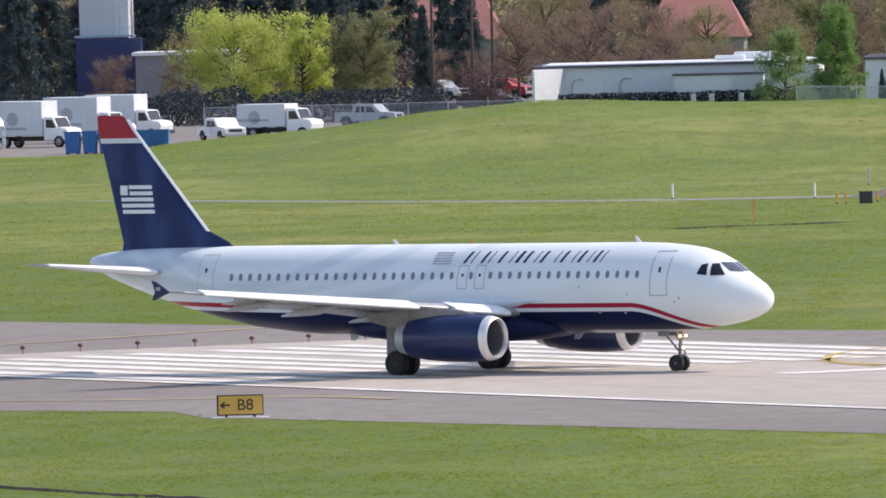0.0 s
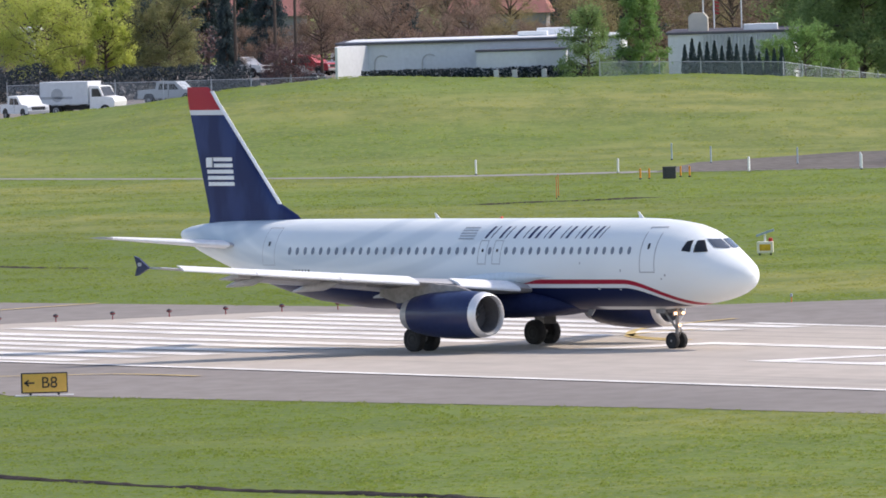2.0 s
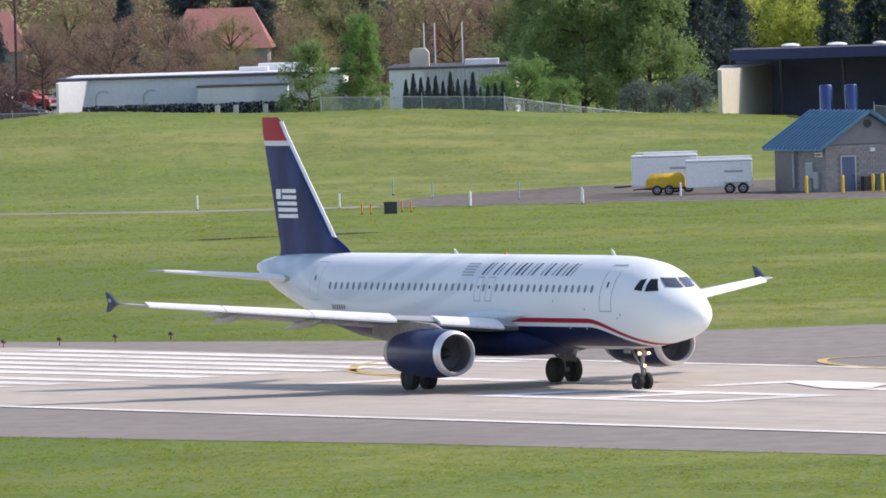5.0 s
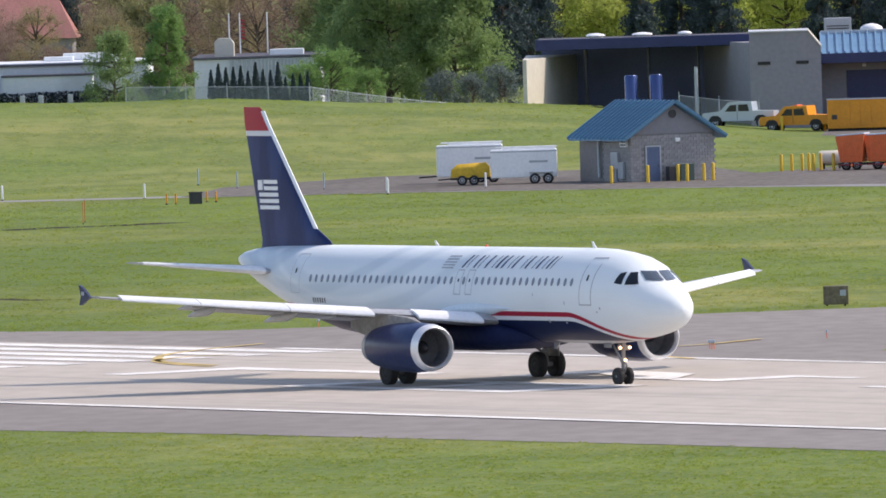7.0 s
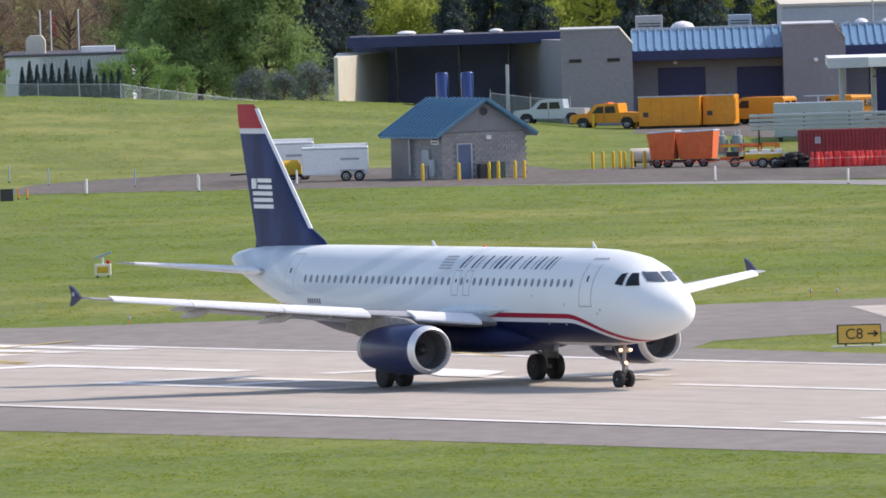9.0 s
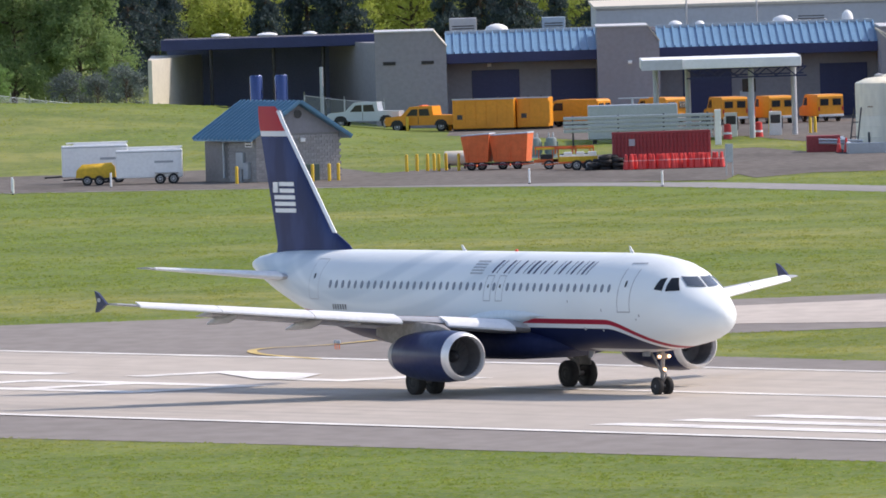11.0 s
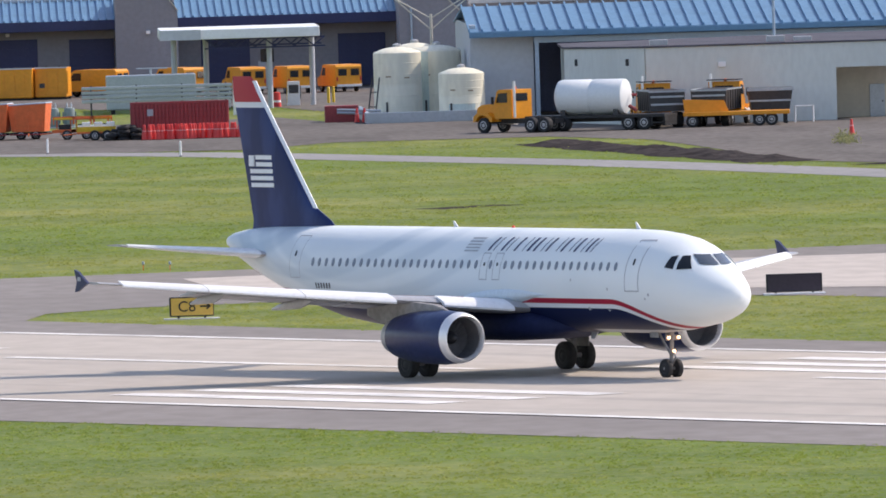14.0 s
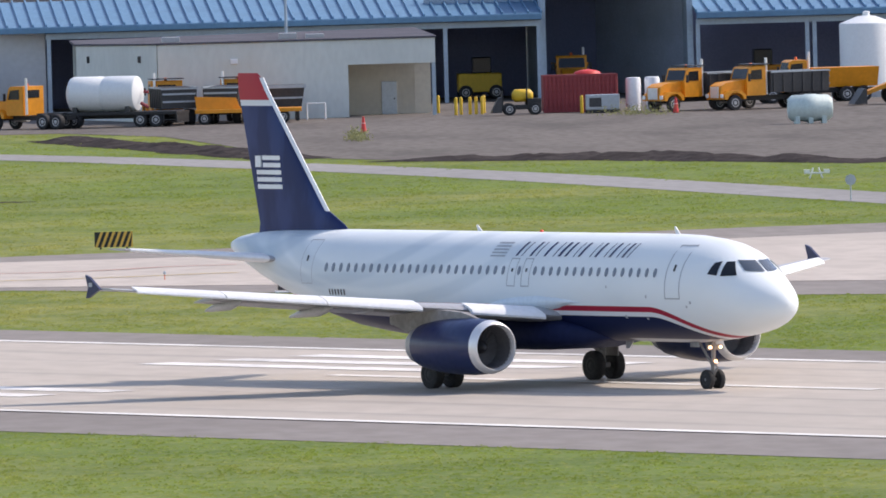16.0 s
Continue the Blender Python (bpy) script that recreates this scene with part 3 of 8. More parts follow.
def build_airliner():
    root = thing("airliner", "white twin-engined jet airliner with navy belly and navy tail", "airliner")
    hm = hull_material()
    rs = []
    ss = sorted(set(HS + [7 + .75 * i for i in range(24)]))
    for s in ss:
        t, b, w = hull(s)
        c, r = (t + b) / 2, (t - b) / 2
        rs.append([(AFT - s, w * math.cos(a), c + r * math.sin(a)) for a in (2 * math.pi * i / 56 for i in range(56))])
    part("fuselage", Mb().rings(rs), hm, root, "white fuselage with a red line over a navy belly", 70)
    # wing box fairing
    rs = []
    for s, w, zt, zb in ((10.6, .6, 2.2, 1.9), (11.6, 1.6, 2.5, 1.62), (12.8, 2.1, 2.72, 1.48), (15, 2.3, 2.8, 1.40), (18, 2.3, 2.8, 1.40), (20, 2.1, 2.7, 1.50), (21.6, 1.6, 2.4, 1.66), (22.8, .6, 2.1, 1.85)):
        c, r = (zt + zb) / 2, (zt - zb) / 2
        rs.append([(AFT - s, w * abs(math.cos(a)) ** .6 * (1 if math.cos(a) > 0 else -1), c + r * abs(math.sin(a)) ** .7 * (1 if math.sin(a) > 0 else -1)) for a in (2 * math.pi * (i + .5) / 28 for i in range(28))])
    part("wing_fairing", Mb().rings(rs), M["belly_navy"], root, "navy belly fairing", 60)
    # pale fillet where the wing's leading edge meets the hull
    for sd in (-1, 1):
        rs = []
        for s, w, r, zc in ((11.0, 1.90, .04, 3.32), (11.6, 1.94, .16, 3.34), (12.6, 2.0, .32, 3.33), (13.8, 2.03, .42, 3.3), (15.2, 2.03, .42, 3.25), (16.4, 2.0, .3, 3.2), (17.4, 1.9, .05, 3.15)):
            rs.append([(AFT - s, sd * (w - .5 + .52 * math.cos(a)), zc + r * math.sin(a)) for a in (2 * math.pi * i / 20 for i in range(20))])
        part("wing_fillet", Mb().rings(rs), M["fillet"], root, "pale wing root fillet", 60)
    for sd in (-1, 1):
        # wing; it bends up a little more on the windward side
        def lift(y):
            return 0.32 - sd * 0.09 * y / 16.75

        mb = Mb()
        foil(mb, [(AFT - lx, sd * y, z + lift(y), ch, th, 0) for lx, y, z, ch, th in ((12.3, 1.2, 2.40, 7.0, .12), (12.9, 2.2, 2.52, 6.2, .115), (15.05, 6.4, 2.92, 4.15, .095), (17.9, 11.8, 3.42, 2.75, .085), (20.7, 16.95, 3.92, 1.45, .075))])
        part("wing", mb, M["grey_metal"], root, "pale grey swept wing", 50)
        # slats: bright leading edge, lowered
        mb = Mb()
        for y0, y1 in ((2.4, 4.9), (6.6, 9.8), (9.85, 13.2), (13.25, 16.2)):
            def lead(y):
                x = np.interp(y, [2.2, 6.4, 11.8, 16.75], [12.9, 15.05, 17.9, 20.6])
                z = np.interp(y, [2.2, 16.75], [2.52, 3.90]) + lift(y)
                return AFT - x, z
            rs = []
            for y in (y0, y1):
                x, z = lead(y)
                q = 1.15 - .035 * y
                h = q * .62
                rs.append([(x + .34 * q, sd * y, z - .28 * h), (x + .38 * q, sd * y, z - .16 * h), (x + .30 * q, sd * y, z + .02 * h), (x + .02, sd * y, z + .24 * h), (x - .42 * q, sd * y, z + .46 * h), (x - .36 * q, sd * y, z + .38 * h), (x + .04, sd * y, z + .06 * h), (x + .24 * q, sd * y, z - .22 * h)])
            mb.rings(rs)
        part("slats", mb, M["white"], root, "bright lowered slats", 50)
        # flaps, one inner and one outer
        for y0, y1 in ((2.4, 6.3), (6.5, 12.6)):
            rs = []
            for y in (y0, y1):
                x = AFT - np.interp(y, [2.2, 6.4, 11.8, 16.75], [19.0, 19.15, 20.6, 22.0])
                z = np.interp(y, [2.2, 16.75], [2.40, 3.84]) + lift(y)
                c = 1.25 if y < 6.4 else 1.05
                rs.append([(x + .5, sd * y, z + .05), (x + .1, sd * y, z + .06), (x - c * .8, sd * y, z - .16), (x - c * .82, sd * y, z - .19), (x + .1, sd * y, z - .13), (x + .5, sd * y, z - .08)])
            part("flap", Mb().rings(rs), M["grey_metal"], root, "grey wing flap, partly lowered", 40)
        # flap track fairings
        for y, k in ((4.4, 1.0), (8.5, 1.0), (11.9, .85)):
            x0 = AFT - np.interp(y, [2.2, 6.4, 11.8, 16.75], [16.6, 17.0, 19.0, 21.2])
            z = np.interp(y, [2.2, 16.75], [2.32, 3.80]) + lift(y)
            rs = []
            for u, r, dz in ((.4, .04, 0), (.8, .13, -.06), (1.4, .19, -.14), (2.1, .17, -.20), (2.8, .11, -.30), (3.4, .03, -.40)):
                rs.append([(x0 - u * k, sd * y + r * .8 * math.cos(a), z + dz + r * 1.2 * math.sin(a)) for a in (2 * math.pi * i / 10 for i in range(10))])
            part("flap_fairing", Mb().rings(rs), M["grey_metal"], root, "", 50)
        # tip fence
        y = sd * 17.0
        x, z = AFT - 21.25, 3.95 + lift(17)
        outl = [(x - .2, z - .03), (x - .92, z + .44), (x - 1.20, z + .52), (x - 1.02, z + .03), (x - 1.18, z - .38), (x - .98, z - .36), (x - .5, z - .14)]
        mb = Mb().prism(outl, y - .05, y + .05)
        fence = part("tip_fence", mb, M["navy"], root, "navy wing tip fence")
        part("emblem", Mb().box(x - .95, x - .72, sd * 17.058 - .004, sd * 17.058 + .004, z + .06, z + .22), M["line_grey"], fence)
        # engine
        ey, ez = sd * 5.75, 1.78
        cowl = Mb().turned([(.90, -.25), (.92, .0), (1.04, -.55), (1.10, -1.4), (1.08, -2.5), (1.0, -3.6), (.85, -4.55), (.79, -4.55), (.84, -3.0)], (AFT - 11.28, ey, ez), "X", 36, False)
        eng = part("engine", cowl, M["navy"], root, "navy engine cowling with a bare metal lip", 50)
        lip = Mb().turned([(.82, -.22), (.83, -.14), (.85, -.05), (.885, .03), (.94, .0), (1.0, -.18), (1.035, -.36), (1.02, -.36), (.88, -.30)], (AFT - 11.22, ey, ez), "X", 36, False)
        part("inlet_lip", lip, M["bare_metal"], eng, "bare metal inlet lip", 60)
        part("inlet", Mb().turned([(.825, -.16), (.80, -1.1), (.02, -1.15)], (AFT - 11.22, ey, ez), "X", 32, False), M["inlet"], eng, "dark engine inlet", 60)
        part("spinner", Mb().turned([(.02, -.62), (.12, -.70), (.22, -.86), (.28, -1.08)], (AFT - 11.22, ey, ez), "X", 20), M["dark_metal"], eng, "dark spinner", 60)
        for k in range(22):
            a = 2 * math.pi * k / 22
            c, s_ = math.cos(a), math.sin(a)
            mb = Mb().add([(AFT - 12.26, ey + .26 * c - .03 * s_, ez + .26 * s_ + .03 * c), (AFT - 12.33, ey + .26 * c + .05 * s_, ez + .26 * s_ - .05 * c), (AFT - 12.34, ey + .78 * c + .09 * s_, ez + .78 * s_ - .09 * c), (AFT - 12.22, ey + .78 * c - .09 * s_, ez + .78 * s_ + .09 * c)], [(0, 1, 2, 3)])
            part("fan_blade", mb, M["inlet"], eng)
        part("nozzle", Mb().turned([(.84, -3.9), (.82, -4.5), (.68, -5.1), (.60, -5.1), (.62, -4.2)], (AFT - 11.28, ey, ez), "X", 28), M["grey_metal"], eng, "grey exhaust nozzle", 60)
        part("plug", Mb().turned([(.4, -4.3), (.36, -5.0), (.05, -5.6)], (AFT - 11.28, ey, ez), "X", 18), M["dark_metal"], eng, "", 60)
        rs = []
        for x_, zt, zb, w in ((AFT - 12.4, 2.86, 2.7, .06), (AFT - 13.2, 3.08, 2.6, .2), (AFT - 15.2, 3.2, 2.3, .24), (AFT - 17.0, 3.0, 2.3, .2), (AFT - 18.3, 2.9, 2.6, .05)):
            rs.append([(x_, ey - w, zb), (x_, ey + w, zb), (x_, ey + w * .8, zt), (x_, ey - w * .8, zt)])
        part("pylon", Mb().rings(rs), M["under_grey"], eng, "mottled grey engine pylon", 30)
        # tailplane
        mb = Mb()
        foil(mb, [(AFT - 31.9, sd * .5, 4.66, 3.9, .10, 0), (AFT - 32.5, sd * 1.2, 4.74, 3.4, .10, 0), (AFT - 35.75, sd * 6.4, 5.30, 1.30, .08, 0)])
        part("tailplane", mb, M["grey_metal"], root, "pale grey tailplane", 50)
        mb = Mb()
        mb.rings([[(AFT - 32.5 + dx * (1.35 - .16 * y) - (3.25 / 5.2) * (y - 1.2), sd * y, 4.74 + .1075 * (y - 1.2) + dz * (1.35 - .16 * y)) for dx, dz in ((.06, 0), (-.02, .10), (-.35, .21), (-.35, -.15), (-.02, -.09))] for y in (1.6, 6.2)])
        part("tailplane_edge", mb, M["white"], root, "bright leading edge")
    # fin
    mb = Mb()
    foil(mb, [(AFT - 29.2, 0, 5.65, 6.6, .08, 1), (AFT - 29.75, 0, 6.1, 5.95, .085, 1), (AFT - 31.1, 0, 6.75, 4.75, .10, 1), (AFT - 34.97, 0, 11.33, 2.0, .09, 1), (AFT - 35.25, 0, 11.80, 1.75, .085, 1), (AFT - 35.6, 0, 12.04, 1.4, .05, 1)])
    m, n, l = material("fin_paint")
    b = n["Principled BSDF"]
    obj = n.new("ShaderNodeTexCoord").outputs["Object"]
    sep = n.new("ShaderNodeSeparateXYZ")
    l.new(obj, sep.inputs[0])
    waves = noise_node(n, l, obj, 0.55, 3, (1.4, 1, .5))
    col = mix_col(n, l, ramp(n, l, waves, 0.42, 0.62), (0.012, 0.024, 0.098), (0.026, 0.048, 0.155))
    z = sep.outputs[2]
    col = mix_col(n, l, ramp(n, l, z, 10.74, 10.76), col, (0.75, 0.75, 0.76))
    col = mix_col(n, l, ramp(n, l, z, 10.97, 10.99), col, (0.44, 0.03, 0.045))
    l.new(col, b.inputs["Base Color"])
    b.inputs["Roughness"].default_value = 0.5
    b.inputs["Specular IOR Level"].default_value = 0.3
    fin = part("fin", mb, m, root, "navy tail fin with a red cap and a flag of pale bars", 40)
    mb = Mb()
    P = [(AFT - 30.9, 6.6), (AFT - 34.97 + .05, 11.33), (AFT - 35.3, 11.86)]
    rs = []
    for x, zz in P:
        rs.append([(x + .10, 0, zz), (x + .04, -.07, zz), (x - .04, -.10, zz), (x - .04, .10, zz), (x + .04, .07, zz)])
    part("fin_edge", Mb().rings(rs), M["white"], fin, "bare metal leading edge", 50)
    # flag of bars on both sides of the fin
    for sd in (-1, 1):
        for k in range(5):
            z0 = 7.47 + .285 * k
            xa, xb = AFT - 35.62 - .10 * k * .34, AFT - 33.75 - .1 * k * .34
            if k >= 3:
                xa += .52
            mb = Mb()
            for i in range(6):
                x0, x1 = xa + (xb - xa) * i / 6, xa + (xb - xa) * (i + 1) / 6
                th = lambda x, zz: 0.035 + 0.118 * min(1, max(0, (x - (AFT - 36.1)) / 2.2))
                mb.add([(x0, sd * (th(x0, z0) + .05), z0), (x1, sd * (th(x1, z0) + .05), z0), (x1, sd * (th(x1, z0) + .05), z0 + .165), (x0, sd * (th(x0, z0) + .05), z0 + .19)], [(0, 1, 2, 3)])
            part("flag_bar", mb, M["white"], fin, "pale flag bar")
        part("flag_bar", Mb().box(AFT - 35.70, AFT - 35.32, sd * .10, sd * .16, 8.33, 8.78), M["white"], fin, "pale flag bar")
    # cabin windows
    unit = Mb()
    outl = [(math.cos(a) * .105 * (1 if abs(math.cos(a)) < .9 else .96), .185 * math.sin(a)) for a in (2 * math.pi * i / 12 for i in range(12))]
    unit.rings([[(x, 0, zz) for x, zz in outl], [(x, .012, zz) for x, zz in outl]])
    wmesh = link_mesh("cabin_window", unit, M["window_grey"])
    for sd in (-1, 1):
        for k in range(48):
            s = 6.05 + .533 * k
            if s > 28.9 or k in (16, 18):
                continue
            p, nr = skin(s, 4.51, sd, .006)
            o = new("cabin_window", wmesh)
            o.parent = root
            o.matrix_basis = Matrix.Translation(p) @ nr.to_track_quat("Y", "Z").to_matrix().to_4x4()
        # doors: grey outlines on the skin
        def door(name, s0, s1, z0, z1, w=.045, label=""):
            d = Mb()
            for q in (((s0, z0), (s0 + w, z0), (s0 + w, z1), (s0, z1)), ((s1 - w, z0), (s1, z0), (s1, z1), (s1 - w, z1)), ((s0, z1 - w), (s1, z1 - w), (s1, z1), (s0, z1)), ((s0, z0), (s1, z0), (s1, z0 + w), (s0, z0 + w))):
                skin_patch(d, q, sd, .012, 6)
            ob = part(name, d, M["line_grey"], root, label)
            g = Mb()
            sm = (s0 + s1) / 2
            skin_patch(g, ((sm - .06, z0 + (z1 - z0) * .52), (sm + .06, z0 + (z1 - z0) * .52), (sm + .06, z0 + (z1 - z0) * .64), (sm - .06, z0 + (z1 - z0) * .64)), sd, .014, 2)
            part("door_window", g, M["glass_dark"], ob)
        door("cabin_door", 4.42, 5.36, 3.52, 5.55, label="white cabin door with a grey outline")
        door("cabin_door", 29.5, 30.4, 3.85, 5.55, .025, label="white cabin door with a grey outline")
        door("exit_hatch", 14.35, 14.9, 3.9, 4.98, .035, "overwing exit hatch")
        door("exit_hatch", 15.3, 15.85, 3.9, 4.98, .035, "overwing exit hatch")
        # airline marking drawn as plain slanted bars
        s = 15.72
        for wd in (.62, 0, .62, 0, .85, .35, .8, 1.0, .85, .75, .6):
            if wd == 0:
                s -= .22
                continue
            for k in range(2):
                w2 = .15 if k == 0 else .06
                o = 0 if k == 0 else wd - .22
                q = Mb()
                skin_patch(q, ((s - o, 5.06), (s - o - w2, 5.06), (s - o - w2 - .22, 5.58), (s - o - .22, 5.58)), sd, .012, 3)
                part("marking_bar", q, M["navy"], root)
            s -= wd + .10
        for k in range(5):
            q = Mb()
            skin_patch(q, ((17.4, 5.02 + .12 * k), (16.4, 5.02 + .12 * k), (16.38, 5.08 + .12 * k), (17.38, 5.08 + .12 * k)), sd, .012, 3)
            part("marking_bar", q, M["line_grey"], root, "pale grey flag bar")
        for k in range(6):
            q = Mb()
            s = 28.3 - .22 * k
            skin_patch(q, ((s, 3.44), (s - .10, 3.44), (s - .13, 3.66), (s - .03, 3.66)), sd, .012, 2)
            part("registration_bar", q, M["dark_metal"], root)
        # static ports, a drain mast stain and access panels
        for ps, pz, pw, ph in ((3.9, 3.35, .10, .10), (4.15, 3.2, .08, .08), (6.6, 3.55, .07, .12), (9.2, 3.9, .07, .10), (8.3, 2.75, .16, .12), (6.9, 2.72, .12, .08)):
            q = Mb()
            skin_patch(q, ((ps, pz), (ps - pw, pz), (ps - pw, pz + ph), (ps, pz + ph)), sd, .012, 2)
            part("access_panel", q, M["line_grey"], root, "small grey access panel")
        # cockpit windows
        for q in (((1.80, 4.42), (2.38, 4.40), (2.50, 4.93), (2.26, 4.94)), ((2.54, 4.42), (3.0, 4.48), (2.90, 4.90), (2.66, 4.95))):
            mb = Mb()
            skin_patch(mb, q, sd, .02, 6)
            part("cockpit_window", mb, M["glass_dark"], root, "dark cockpit side window")
        mb = Mb()
        k = 7
        vs = []
        for j in range(k + 1):
            for i in range(k + 1):
                u, v = i / k, j / k
                back = (1.36 + .36 * u ** 2) * (1 - v) + (2.0 + .26 * u ** 2) * v
                yy = .06 + u * (.70 - .06 * v)
                t, bt, w = hull(back)
                c, r = (t + bt) / 2, (t - bt) / 2
                ph = min(.98, yy / w)
                vs.append((AFT - back + .02, sd * yy, c + r * math.sqrt(1 - ph * ph) + .02))
        mb.add(vs, [(j * (k + 1) + i, j * (k + 1) + i + 1, (j + 1) * (k + 1) + i + 1, (j + 1) * (k + 1) + i) for j in range(k) for i in range(k)])
        part("windscreen", mb, M["cockpit_glass"], root, "cockpit windscreen with reflection in its grey-blue colour")
    # gear
    for sd in (-1, 1):
        leg = part("main_gear", Mb().tube((0, sd * 3.6, 2.4), (0, sd * 3.8, .6), .13, .11, 14).tube((0, sd * 3.3, .585), (0, sd * 4.3, .585), .1, .1, 12).tube((.1, sd * 3.75, 1.0), (.1, sd * 2.0, 2.2), .07, .07, 8), M["under_grey"], root, "mottled grey main landing gear leg", 50)
        part("gear_door", Mb().box(-.7, .7, sd * 4.02 - .03, sd * 4.02 + .03, .95, 2.3, .02), M["under_grey"], leg, "grey gear door")
        for dy in (-.46, .46):
            wheel(root, 0, sd * 3.8 + dy, .585, .42)
    nx = AFT - 5.07
    leg = part("nose_gear", Mb().tube((nx + .15, 0, 2.1), (nx, 0, .45), .09, .08, 12).tube((nx, -.35, .39), (nx, .35, .39), .06, .06, 10).tube((nx + .02, 0, .9), (nx - .9, 0, 1.9), .05, .05, 8).tube((nx + .1, -.3, 1.55), (nx + .1, .3, 1.55), .05, .05, 8), M["under_grey"], root, "mottled grey nose landing gear leg", 50)
    part("torque_link", Mb().tube((nx + .06, 0, 1.15), (nx + .34, 0, .85), .04, n=8).tube((nx + .34, 0, .85), (nx + .05, 0, .5), .04, n=8), M["under_grey"], leg, "mottled grey torque link")
    part("lamp_bracket", Mb().box(nx + .06, nx + .14, -.3, .3, 1.5, 1.72, .02), M["under_grey"], leg, "mottled grey lamp bracket")
    for sd in (-1, 1):
        part("gear_door", Mb().box(nx - .9, nx - .3, sd * .36 - .015, sd * .36 + .015, 1.62, 1.92, .01), M["under_grey"], leg, "grey nose gear door")
        wheel(root, nx, sd * .25, .385, .22)
    lamp = glow("landing_lamp_glow", (1.0, .58, .30), 5)
    for y, z in ((-.24, 1.62), (.24, 1.62), (0, 1.08)):
        part("landing_lamp", Mb().turned([(.02, -.06), (.055, -.02), (.062, .04), (.02, .06)], (nx + .22, y, z), "X", 12), lamp, leg, "lit warm landing lamp")
    beacon = glow("beacon_glow", (0.7, .08, .04), 0.25)
    part("beacon", Mb().turned([(.07, 0), (.07, .06), (.04, .10), (.01, .11)], (AFT - 16.2, 0, 5.9), "Z", 12), beacon, root, "small red beacon")
    for s, h in ((6.9, .30), (20.2, .26)):
        part("antenna", Mb().prism([(AFT - s, 5.88), (AFT - s - .30, 5.88), (AFT - s - .42, 5.9 + h), (AFT - s - .34, 5.9 + h)], -.02, .02), M["white"], root, "white blade antenna")
    part("antenna", Mb().prism([(AFT - 10.2, 1.82), (AFT - 10.7, 1.82), (AFT - 10.75, 1.5), (AFT - 10.5, 1.5)], -.02, .02), M["grey_metal"], root, "grey belly antenna")
    part("antenna", Mb().prism([(AFT - 22.5, 1.82), (AFT - 23.1, 1.82), (AFT - 23.1, 1.5), (AFT - 22.8, 1.5)], -.02, .02), M["grey_metal"], root, "grey belly antenna")
    return root


airliner = build_airliner()


# ---- materials of the buildings and vehicles ----
M["tan_wall"] = surf("tan_block_wall", (0.27, 0.265, 0.29), 0.9, var=0.14, coarse=0.2, fine=3)
M["grey_wall"] = surf("grey_painted_wall", (0.52, 0.535, 0.56), 0.85, var=0.1, coarse=0.2, fine=3)
M["cream_wall"] = surf("cream_metal_wall", (0.62, 0.57, 0.48), 0.7, var=0.12, coarse=0.3, fine=3)
M["white_wall"] = surf("white_wall", (0.66, 0.68, 0.71), 0.75, var=0.1, coarse=0.25, fine=3)
M["annex_wall"] = surf("annex_metal_wall", (0.65, 0.68, 0.645), 0.8, var=0.1, coarse=0.25, fine=3, stretch=(1, 1, .4))
# Blue-grey stands in for haze and shade inside the open bays.
M["lining"] = surf("haze_blue_lining", (0.17, 0.20, 0.34), 0.7, var=0.2, coarse=0.3)
M["roof_dark"] = surf("dark_roof_felt", (0.11, 0.11, 0.13), 0.95, var=0.3)
M["roof_dark"].node_tree.nodes["Principled BSDF"].inputs["Specular IOR Level"].default_value = 0.05
M["roof_blue"] = surf("blue_metal_roof", (0.115, 0.245, 0.385), 0.5, var=0.16, coarse=0.3, fine=4, metal=0.2)
M["roof_teal"] = surf("teal_metal_roof", (0.075, 0.20, 0.32), 0.45, var=0.14, coarse=0.4, fine=4)
M["navy_door"] = surf("navy_door", (0.022, 0.032, 0.11), 0.5, var=0.2)
M["steel_blue"] = surf("pale_blue_steel", (0.36, 0.45, 0.53), 0.5, var=0.15)
M["orange"] = surf("orange_yellow_paint", (0.78, 0.30, 0.015), 0.45, var=0.14, coarse=0.6, fine=4)
M["orange_red"] = surf("orange_red_paint", (0.78, 0.165, 0.045), 0.55, var=0.2, coarse=0.6, fine=4)
M["yellow"] = surf("yellow_paint", (0.72, 0.46, 0.03), 0.5, var=0.15)
M["maroon"] = surf("maroon_paint", (0.27, 0.04, 0.045), 0.6, var=0.25)
M["cone"] = surf("cone_plastic", (0.68, 0.05, 0.045), 0.55, var=0.12)
M["block"] = surf("concrete_block", (0.36, 0.345, 0.345), 0.92, var=0.2, coarse=1.0, fine=8, spread=0.35)
M["mortar"] = surf("mortar", (0.235, 0.23, 0.235), 0.95, var=0.2)
M["galv"] = surf("galvanised_steel", (0.42, 0.46, 0.50), 0.45, metal=0.4, var=0.15)
M["cream_tank"] = surf("cream_tank", (0.86, 0.81, 0.64), 0.55, var=0.16, coarse=0.35, fine=3, stretch=(1, 1, .3))
M["rust_mark"] = surf("rust_mark", (0.34, 0.25, 0.15), 0.8, var=0.5, coarse=4, fine=12)
M["drum_grey"] = surf("grey_green_enamel", (0.20, 0.25, 0.25), 0.5, var=0.2)
M["poly"] = surf("pale_poly_tank", (0.52, 0.62, 0.60), 0.5, var=0.15)
M["silver"] = surf("white_tank_shell", (0.78, 0.80, 0.80), 0.4, var=0.07, coarse=0.4)
M["bin_blue"] = surf("blue_steel_bin", (0.035, 0.16, 0.42), 0.55, var=0.25)
M["black"] = surf("black_plastic", (0.02, 0.02, 0.022), 0.6, var=0.25)
